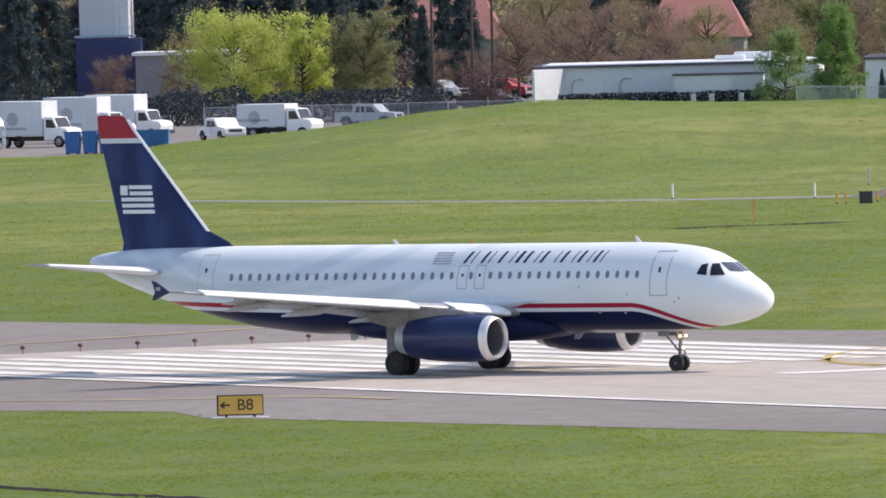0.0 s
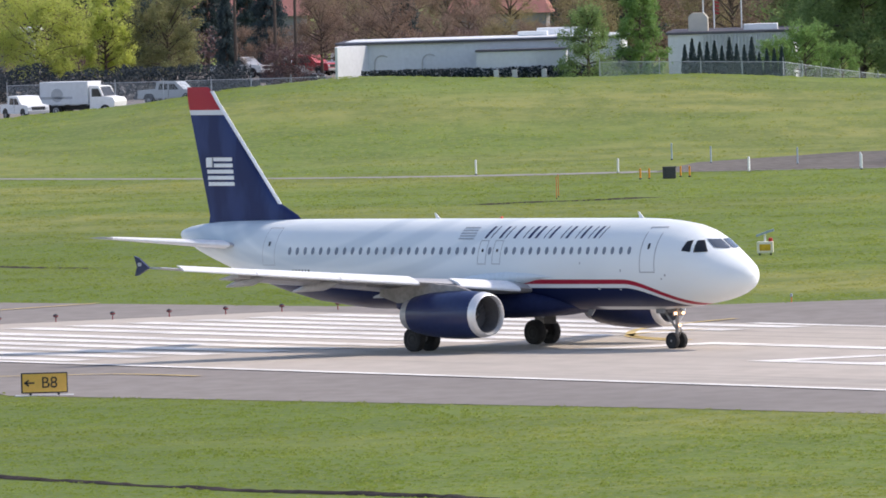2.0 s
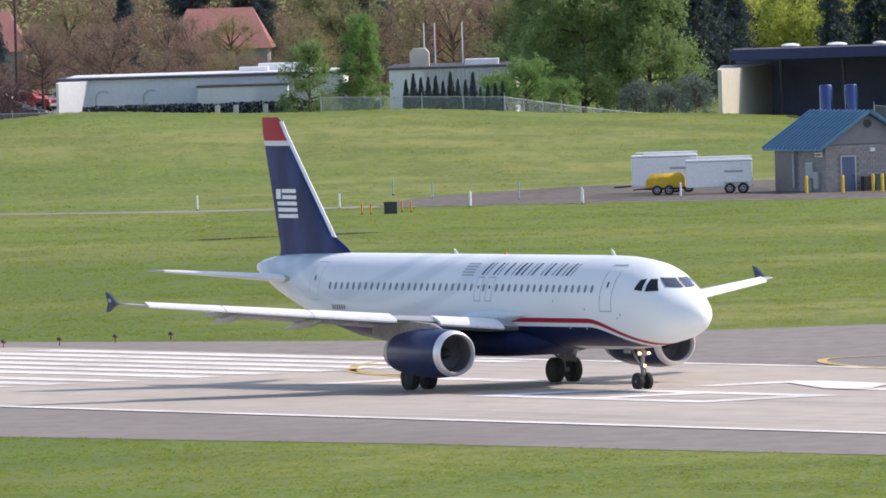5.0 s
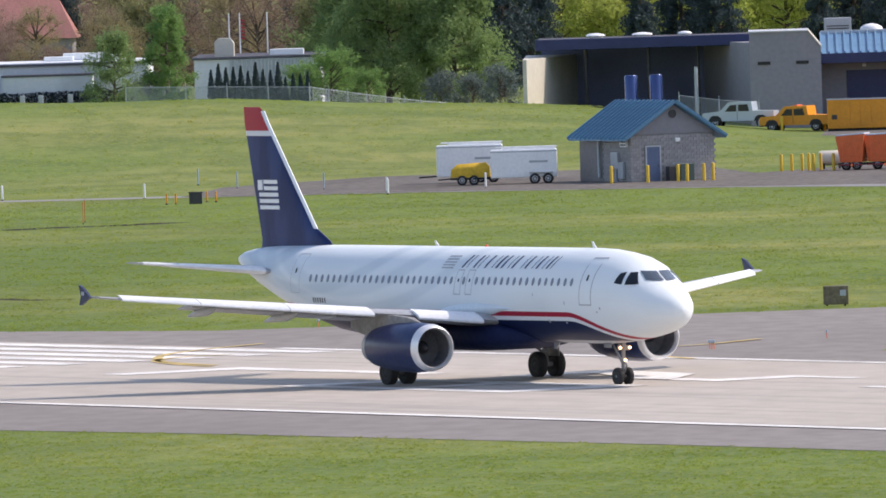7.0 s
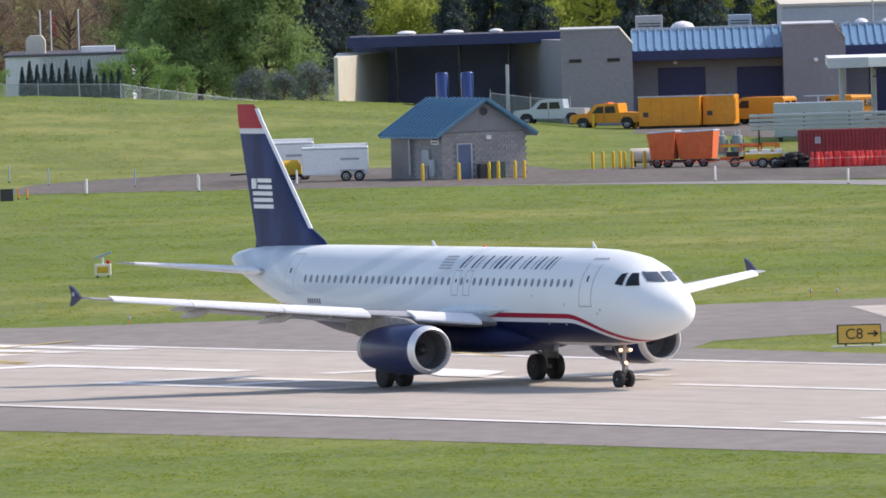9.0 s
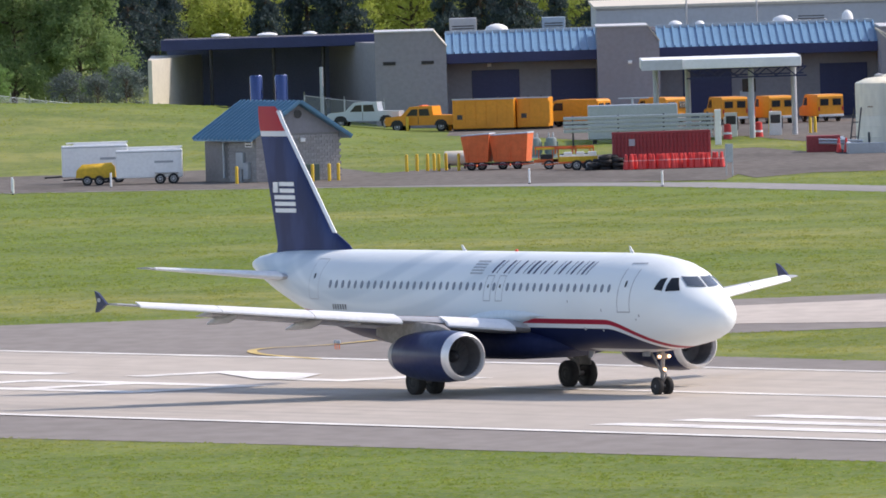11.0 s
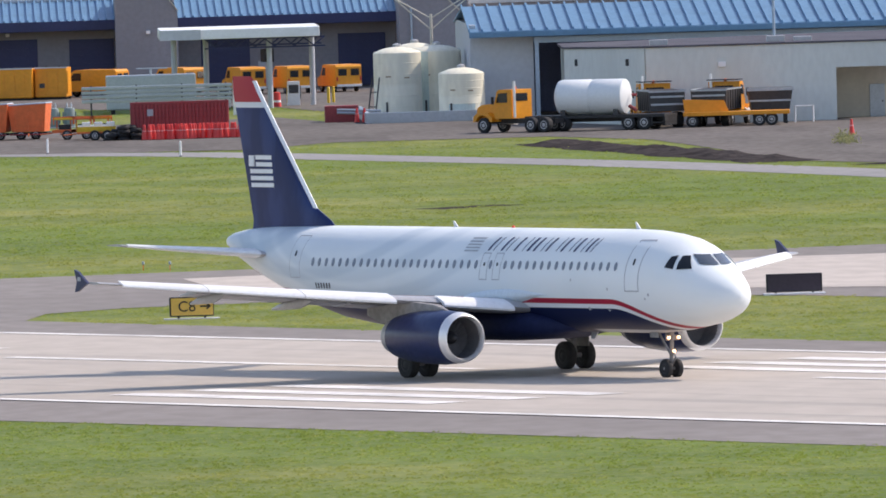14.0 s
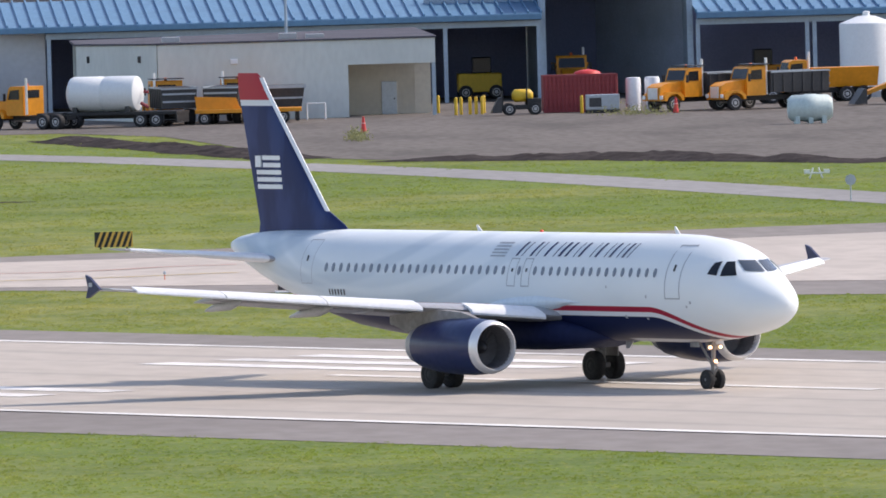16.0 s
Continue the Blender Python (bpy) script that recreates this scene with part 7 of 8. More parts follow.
        part("foot", Mb().box(.1, .3, .2, 1.6, 0, .1).box(w - .3, w - .1, .2, 1.6, 0, .1), M["black"], b)
    rk = thing("pipe_crate", "white tubular rack with a domed cover", "rack", -117.4, 1372)
    part("cover", Mb().turned([(1.1, 1.9), (1.05, 2.3), (.7, 2.7), (.1, 2.85)], n=18), M["white"], rk, "", 50)
    mb = Mb()
    for z in (.4, 1.0, 1.6):
        mb.box(-1.1, 1.1, -1.0, -.9, z, z + .12)
    part("rails", mb.box(-1.1, -1.0, -1, -.9, 0, 1.9).box(1.0, 1.1, -1, -.9, 0, 1.9).box(-1.1, -1.0, .9, 1, 0, 1.9).box(1.0, 1.1, .9, 1, 0, 1.9), M["white"], rk)


build_vehicles()


# ---- airfield signs, lamps, posts and ground marks ----
def lettering(parent, text, x, y, z, size, mat):
    c = bpy.data.curves.new("lettering", "FONT")
    c.body, c.size, c.align_x, c.align_y, c.extrude = text, size, "CENTER", "CENTER", .004
    c.materials.append(mat)
    o = new("lettering", c)
    o.parent = parent
    o.matrix_basis = pose(x, y, z, 90)
    return o


def guidance_sign(x, y, text, way, label):
    s = thing("taxiway_sign", label, "sign", x, y, 0, 2)
    part("housing", Mb().box(-1.0, 1.0, -.12, .12, .12, 1.0, .03), M["black"], s, "black sign housing")
    part("face", Mb().box(-.93, .96, -.135, -.12, .17, .95), M["amber_sign"], s, "amber sign face")
    k = -1 if way < 0 else 1
    lettering(s, text, -k * .22, -.142, .55, .68, M["black"])
    a = k * .62
    part("arrow", Mb().box(a - .24, a + .2, -.148, -.136, .53, .60).prism([(a + k * .26, .565), (a + k * .06, .72), (a + k * .02, .66), (a + k * .16, .565), (a + k * .02, .47), (a + k * .06, .41)], -.148, -.136), M["black"], s, "black arrow")
    for b in (-.6, .6):
        part("leg", Mb().box(b - .05, b + .05, -.05, .05, 0, .12), M["dark_metal"], s)
    part("pad", Mb().box(-1.25, 1.25, -.6, .6, .0, .035), M["grey_wall"], s, "concrete pad")


def post(x, y, h, r, mat, label, group, name="marker_post"):
    r *= .75
    p = thing(name, label, "post", x, y, 0, 0, group)
    part("post", Mb().turned([(r, 0), (r, h - .05), (r * .6, h), (.01, h + .01)], n=10), mat, p)
    part("collar", Mb().turned([(r * 1.5, 0), (r * 1.5, .05), (r, .08)], n=10), M["dark_metal"], p)


def build_airfield():
    guidance_sign(-52.4, 734.2, 'B8', -1, 'amber taxiway sign with black lettering and arrow')
    guidance_sign(11.5, 773.1, 'C8', 1, 'amber taxiway sign with black lettering and arrow')
    white = [(-52.0, 1135.8), (-42.3, 1128.3), (-33.5, 1121.6), (-33.5, 1122.5), (-26.3, 1126.3), (-19.9, 1131.3), (15.8, 1088.3), (7.5, 1106.3), (-26.1, 1120.4)]
    for x, y in white:
        post(x, y, 1.0, .09, M['white'], 'slim white marker post beside the road', 'white marker posts')
    for x, y in [(-36.9, 1150.9), (-30.8, 1140.0), (-40.0, 1164.8)]:
        post(x, y, 1.15, .07, M['steel_blue'], 'slim blue marker post beside the road', 'blue marker posts')
    for x, y in [(-40.2, 1110.3), (-39.6, 1109.7), (-37.7, 1113.7), (-37.1, 1113.1)]:
        post(x, y, .7, .08, M['orange'], 'short yellow post beside a dark box', 'short yellow posts')
    for x, y in [(-43.8, 1068.1), (-43.7, 1062.8)]:
        post(x, y, 1.4, .025, M['orange_red'], 'thin orange wire stake in grass', 'orange stakes')
    x, y = [(-38.3, 1109.8)][0]
    d = thing("valve_box", "dark steel utility box between yellow posts", "utility box", x, y)
    part("body", Mb().box(-.42, .42, -.3, .3, 0, .72, .03), M["dark_metal"], d)
    part("lid", Mb().box(-.46, .46, -.34, .34, .72, .78, .01), M["dark_metal"], d)
    # row of end lights
    a, b = Vector([(-69.8, 830.7)][0]), Vector([(-59.1, 837.3)][0])
    for i in range(12):
        p = a + (b - a) * (i / 4)
        l = thing("runway_end_light", "small dark runway end light on a stake", "runway light", p.x, p.y, 0, 0, "runway end lights")
        part("stake", Mb().tube((0, 0, 0), (0, 0, .30), .028, n=6), M["maroon"], l)
        part("lamp", Mb().turned([(.06, .26), (.13, .29), (.13, .38), (.07, .43), (.01, .44)], n=10), M["dark_metal"], l, "", 50)
        part("lens", Mb().turned([(.134, .31), (.134, .35)], n=10), M["maroon"], l)
    for x, y in [(-23.1, 836.9), (-3.7, 785.8), (-3.6, 785.8), (1.6, 796.4), (-3.8, 786.3), (10.3, 848.8), (11.6, 847.5), (33.6, 803.4)]:
        l = thing('edge_light', 'small runway edge light on a thin stem', 'runway light', x, y, 0, 0, 'edge lights')
        part('stem', Mb().tube((0, 0, 0), (0, 0, .3), .022, n=6), M['orange_red'], l)
        part('lamp', Mb().turned([(.04, .28), (.07, .33), (.055, .43), (.01, .45)], n=10), M['galv'], l)
    x, y = [(2.2, 846.9)][0]
    g = thing("light_box", "dark brown airfield light box with pale scuffs", "light box", x, y)
    part("body", Mb().box(-.62, .62, -.3, .3, .08, 1.0, .04), surf("brown_box", (.17, .135, .085), .7, var=.5, coarse=3, fine=9), g)
    part("leg", Mb().box(-.5, -.4, -.2, .2, 0, .08).box(.4, .5, -.2, .2, 0, .08), M["black"], g)
    part("lens", Mb().box(.2, .5, -.33, -.3, .5, .8, .02), M["galv"], g)
    x, y = [(33.3, 855.9)][0]
    b = thing("chevron_board", "black and yellow striped barrier board on legs", "barrier board", x, y)
    part("board", Mb().box(-.95, .95, -.04, .04, .1, .86), M["black"], b)
    for k in range(7):
        s = -.95 + .30 * k
        q = [(s, .1), (s + .14, .1), (s + .14 + .30, .86), (s + .30, .86)]
        q = [(min(.95, u), v) for u, v in q]
        part("stripe", Mb().prism(q, -.055, -.041), M["amber_sign"], b, "amber stripe")
    part("leg", Mb().box(-.7, -.62, -.1, .1, 0, .1).box(.62, .7, -.1, .1, 0, .1), M["dark_metal"], b)
    x, y = [(-26.8, 922.6)][0]
    d = thing("wind_sensor", "small cream sensor box with a tilted pale paddle", "sensor", x, y)
    part("box", Mb().box(-.44, .44, -.35, .35, .12, .74, .04), M["cream_tank"], d)
    part("panel", Mb().box(-.3, .3, -.37, -.35, .25, .6, .01), M["tarp"], d, "yellowed front panel")
    part("leg", Mb().box(-.34, -.26, -.25, .25, 0, .15).box(.26, .34, -.25, .25, 0, .15), M["dark_metal"], d)
    part("stem", Mb().tube((0, 0, .75), (0, 0, 1.1), .06, n=8), M["white"], d)
    part("dish", Mb().rings([[(-.45, -.2, 1.0), (.5, -.2, 1.3), (.5, .2, 1.3), (-.45, .2, 1.0)], [(-.47, -.2, 1.1), (.48, -.2, 1.42), (.48, .2, 1.42), (-.47, .2, 1.1)]]), M["steel_blue"], d, "pale blue paddle")
    part("lamp", Mb().turned([(.12, .75), (.12, .9), (.03, .95)], (.3, -.2, 0), n=10), M["lamp_red"], d)
    x, y = [(74.2, 904.1)][0]
    s = thing("green_sign", "small grey sign on a thin post by the road", "sign", x, y)
    part("post", Mb().tube((0, 0, 0), (0, 0, 1.3), .04, n=6), M["galv"], s)
    part("plate", Mb().turned([(.3, -.02), (.3, .02)], (0, -.05, 1.1), "Y", 8), M["galv"], s)
    x, y = [(20.5, 1111.2)][0]
    s = thing("yard_sign", "tall narrow grey sign on two posts by the road", "sign", x, y)
    part("plate", Mb().box(-.25, .25, -.03, .03, .9, 2.1, .01), M["galv"], s)
    part("post", Mb().tube((-.2, .05, 0), (-.2, .05, 2.1), .035, n=6).tube((.2, .05, 0), (.2, .05, 2.1), .035, n=6), M["galv"], s)
    x, y = [(76.1, 949.9)][0]
    s = thing("low_light_frame", "low white approach light frame on grass", "light frame", x, y)
    part("frame", Mb().tube((-.7, 0, .3), (.7, 0, .3), .06, n=6).tube((-.4, 0, 0), (-.2, 0, .6), .05, n=6).tube((.3, 0, 0), (.1, 0, .6), .05, n=6).box(-.7, -.4, -.2, .2, .3, .5).box(.4, .7, -.2, .2, .3, .5), M["white"], s)
    x, y = [(39.1, 781.3)][0]
    s = thing("dark_sign", "long dark airfield sign seen unlit on a pale pad", "sign", x, y)
    part("housing", Mb().box(-1.28, 1.28, -.12, .12, .12, .95, .03), M["black"], s)
    part("face", Mb().box(-1.2, 1.2, -.135, -.12, .18, .9), surf("dark_plum_face", (.035, .022, .035), .5), s, "dark plum face")
    part("leg", Mb().box(-.9, -.8, -.05, .05, 0, .12), M["dark_metal"], s)
    part("leg", Mb().box(.8, .9, -.05, .05, 0, .12), M["dark_metal"], s)
    part("pad", Mb().box(-1.4, 1.4, -.8, .6, 0, .06), M["white_wall"], s, "pale concrete pad")
    setting('ditch', earth_bank([(-66.2, 680.3), (-50.4, 650.2), (-43.0, 636.4), (-36.9, 625.8), (-29.5, 615.9), (-20.9, 603.8)], .7, .12), M['dirt'], 'narrow dark drainage cut in the grass')
    setting('ditch', ribbon([(-73.1, 947.0), (-70.3, 943.4), (-67.5, 938.7), (-64.0, 933.5)], 1.6, .012), M['dirt'], 'narrow dark drainage cut in the grass')
    setting('dirt_track', ribbon([(-48.3, 1053.2), (-44.8, 1056.5), (-41.3, 1057.1), (-38.0, 1060.7)], 3.0, .012), M['dirt'], 'worn bare strip in the grass')
    setting('ditch', ribbon([(-41.7, 903.3), (-39.4, 898.9), (-37.6, 899.1)], 1.2, .012), M['dirt'], 'narrow dark drainage cut in the grass')
    setting('earth_bank', earth_bank([(39.2, 1093.7), (45.3, 1060.0), (51.3, 1026.6)], 5.0, .4), M['dirt'], 'dark earth bank along the gravel yard')
    setting('earth_bank', earth_bank([(56.5, 1017.6), (69.1, 1006.1), (83.6, 980.9)], 6.0, .45), M['dirt'], 'dark earth bank along the gravel yard')
    setting('dirt_track', ribbon([(27.2, 945.3), (29.6, 947.4), (31.9, 949.7)], 3.0, .012), M['dirt'], 'worn bare strip in the grass')
    setting('taxi_line', ribbon([(-25.1, 813.0), (-27.6, 806.8), (-29.2, 800.9), (-29.4, 793.9), (-28.5, 788.4), (-26.3, 783.3)], .45, .06), M['yellow_mark'], 'faded yellow taxiway guide line')
    setting('taxi_line', ribbon([(-1.5, 797.8), (-4.1, 791.9), (-6.7, 790.1), (-7.6, 786.9), (-7.0, 780.8), (-4.5, 772.4)], .45, .06), M['yellow_mark'], 'faded yellow taxiway guide line')
    setting('taxi_line', ribbon([(-26.0, 798.4), (-28.0, 796.7), (-29.4, 792.9), (-28.7, 787.6), (-26.5, 781.3)], .45, .06), M['yellow_mark'], 'faded yellow taxiway guide line')
    setting('taxi_line', ribbon([(-73.3, 845.3), (-69.7, 849.7), (-65.9, 855.8), (-62.1, 861.9), (-59.0, 866.9)], .45, .06), M['yellow_mark'], 'faded yellow taxiway guide line')
    setting('taxi_line', ribbon([(-66.7, 763.1), (-59.9, 759.9), (-54.3, 759.0), (-50.7, 758.0), (-46.9, 752.5)], .45, .06), M['yellow_mark'], 'faded yellow taxiway guide line')
    setting('faded_marking', ribbon([(25.9, 819.8), (30.5, 819.8), (34.7, 823.0), (37.9, 823.4)], .5, .06), surf('faded_red_marking', (.55, .30, .26), .85, coords='World'), 'faded red taxiway marking')
    setting('faded_marking', ribbon([(25.5, 808.6), (30.0, 808.6), (34.1, 809.9), (37.4, 811.2)], .5, .06), M['yellow_mark'], 'faded yellow taxiway marking')
    setting('pad', Mb().flat([(-45.0, 728.0), (-44.0, 728.6), (-43.7, 724.4), (-44.6, 723.8)], .012), M['grey_wall'], 'small bare concrete pad in grass')


build_airfield()


# ---- trees, hedges, fences ----
def leaf_mat(name, a, b, trans=0.3):
    """Leaves that differ from clump to clump and let some light through."""
    m, n, l = material(name)
    p = n["Principled BSDF"]
    r = n.new("ShaderNodeNewGeometry").outputs["Random Per Island"]
    o = n.new("ShaderNodeObjectInfo").outputs["Random"]
    c = mix_col(n, l, r, a, b)
    c = mix_col(n, l, math_node(n, l, "MULTIPLY", o, 0.35), c, tuple(v * 0.6 for v in a))
    l.new(c, p.inputs["Base Color"])
    p.inputs["Roughness"].default_value = 0.7
    p.inputs["Specular IOR Level"].default_value = 0.2
    t = n.new("ShaderNodeBsdfTranslucent")
    l.new(c, t.inputs["Color"])
    s = n.new("ShaderNodeMixShader")
    s.inputs[0].default_value = trans
    l.new(p.outputs[0], s.inputs[1]), l.new(t.outputs[0], s.inputs[2])
    l.new(s.outputs[0], n["Material Output"].inputs["Surface"])
    return m


M["bark"] = surf("bark", (0.10, 0.075, 0.06), 0.95, var=0.35, coarse=1.0, fine=6)
LEAF = {
    "lime": leaf_mat("lime_leaves", (0.64, 0.70, 0.19), (0.46, 0.52, 0.14), 0.55),
    "olive": leaf_mat("olive_leaves", (0.34, 0.34, 0.155), (0.21, 0.22, 0.11), 0.4),
    "green": leaf_mat("green_leaves", (0.32, 0.44, 0.17), (0.20, 0.29, 0.12), 0.5),
    "spring": leaf_mat("spring_leaves", (0.27, 0.43, 0.14), (0.17, 0.29, 0.09), 0.45),
    "brown": leaf_mat("brown_buds", (0.39, 0.275, 0.20), (0.26, 0.185, 0.15), 0.35),
    "tawny": leaf_mat("tawny_buds", (0.44, 0.37, 0.19), (0.29, 0.24, 0.145), 0.4),
    "dark": leaf_mat("conifer_needles", (0.095, 0.135, 0.135), (0.055, 0.082, 0.095), 0.25),
    "grey": leaf_mat("grey_green_leaves", (0.24, 0.29, 0.26), (0.12, 0.15, 0.145), 0.25),
    "hedge": leaf_mat("hedge_leaves", (0.05, 0.065, 0.075), (0.025, 0.036, 0.045), 0.1),
    "rust": leaf_mat("rusty_leaves", (0.20, 0.125, 0.12), (0.11, 0.075, 0.08), 0.2),
}


def card(mb, p, size, rng, droop=0.0):
    d = Vector((rng.gauss(0, 1), rng.gauss(0, 1), rng.gauss(0, 1) - droop)).normalized()
    e = d.cross(Vector((rng.gauss(0, 1), rng.gauss(0, 1), rng.gauss(0, 1)))).normalized()
    s = size * rng.uniform(.5, 1.2)
    o = len(mb.v)
    mb.v += [tuple(p - d * s), tuple(p + e * s * .8), tuple(p + d * s)]
    mb.f.append((o, o + 1, o + 2))


def tree(kind, leaf, h, w, seed, label, cards=2600, size=.2, bare=.16):
    """A tree at the origin: tapered trunk, limbs that fork, and a crown of small leaf clumps."""
    rng = random.Random(seed)
    root = thing("tree", label, "tree", 0, -500, -60)
    wood, crown = Mb(), Mb()
    if kind == "conifer":
        wood.tube((0, 0, 0), (0, 0, h * .97), .018 * h, .01, 8)
        n = int(h * 3.2)
        tips = []
        for i in range(n):
            u = (i + rng.random()) / n
            z = h * (.1 + .88 * u)
            r = w / 2 * (1 - u) ** .75 * rng.uniform(.7, 1.1) + .15
            for k in range(5):
                a = rng.uniform(0, 2 * math.pi)
                e = Vector((math.cos(a) * r, math.sin(a) * r, z - r * rng.uniform(.15, .5)))
                wood.tube((0, 0, z), e, .03, .008, 4, False)
                tips.append((Vector((0, 0, z)), e))
        for i in range(cards * 2):
            s, e = rng.choice(tips)
            p = s.lerp(e, rng.uniform(.25, 1.05)) + Vector((rng.gauss(0, .12), rng.gauss(0, .12), rng.gauss(-.1, .15)))
            card(crown, p, size * .8, rng, 1.2)
    else:
        top = h * (.9 if kind == "cone" else .62)
        wood.tube((0, 0, 0), (rng.uniform(-.2, .2), rng.uniform(-.2, .2), top), .022 * h, .006 * h, 8)
        ends = []
        n = 28 if kind == "cone" else 22
        for i in range(n):
            u = (i + .5) / n
            if kind == "cone":
                z0 = h * (bare + (.95 - bare) * u)
                r = w / 2 * (1 - u) ** .6 * rng.uniform(.75, 1.15) + .3
                lift = r * rng.uniform(-.05, .45)
            else:
                z0 = h * (bare + .12 + (.56 - bare) * u)
                up = (u - .3) * 1.35
                r = w / 2 * max(.35, math.sqrt(max(.05, 1 - up * up * .75))) * rng.uniform(.7, 1.08)
                lift = h * (.01 + .38 * u) * rng.uniform(.5, 1.15)
            a = i * 2.399 + rng.uniform(-.5, .5)
            s = Vector((0, 0, min(z0, top)))
            e = Vector((math.cos(a) * r, math.sin(a) * r, min(h * .98, z0 + lift)))
            m = s.lerp(e, .5) + Vector((0, 0, .06 * h * rng.uniform(-.3, 1)))
            wood.tube(s, m, .010 * h, .006 * h, 5, False), wood.tube(m, e, .006 * h, .002 * h, 5, False)
            for k in range(7):
                q = m.lerp(e, rng.uniform(.1, 1))
                t = q + Vector((rng.gauss(0, .10 * w), rng.gauss(0, .10 * w), rng.gauss(.05 * w, .09 * w)))
                t.z = min(t.z, h)
                wood.tube(q, t, .003 * h, .0012 * h, 4, False)
                ends.append((q, t, rng.uniform(.5, 1.0)))
        for i in range(cards * 2):
            s, e, k = rng.choice(ends)
            sp = .06 * w * k
            p = s.lerp(e, rng.uniform(.35, 1.1)) + Vector((rng.gauss(0, sp), rng.gauss(0, sp), rng.gauss(0, sp)))
            card(crown, p, size * .8, rng)
    part("trunk", wood, M["bark"], root, "brown trunk and limbs", 60)
    part("crown", crown, LEAF[leaf], root)
    return root


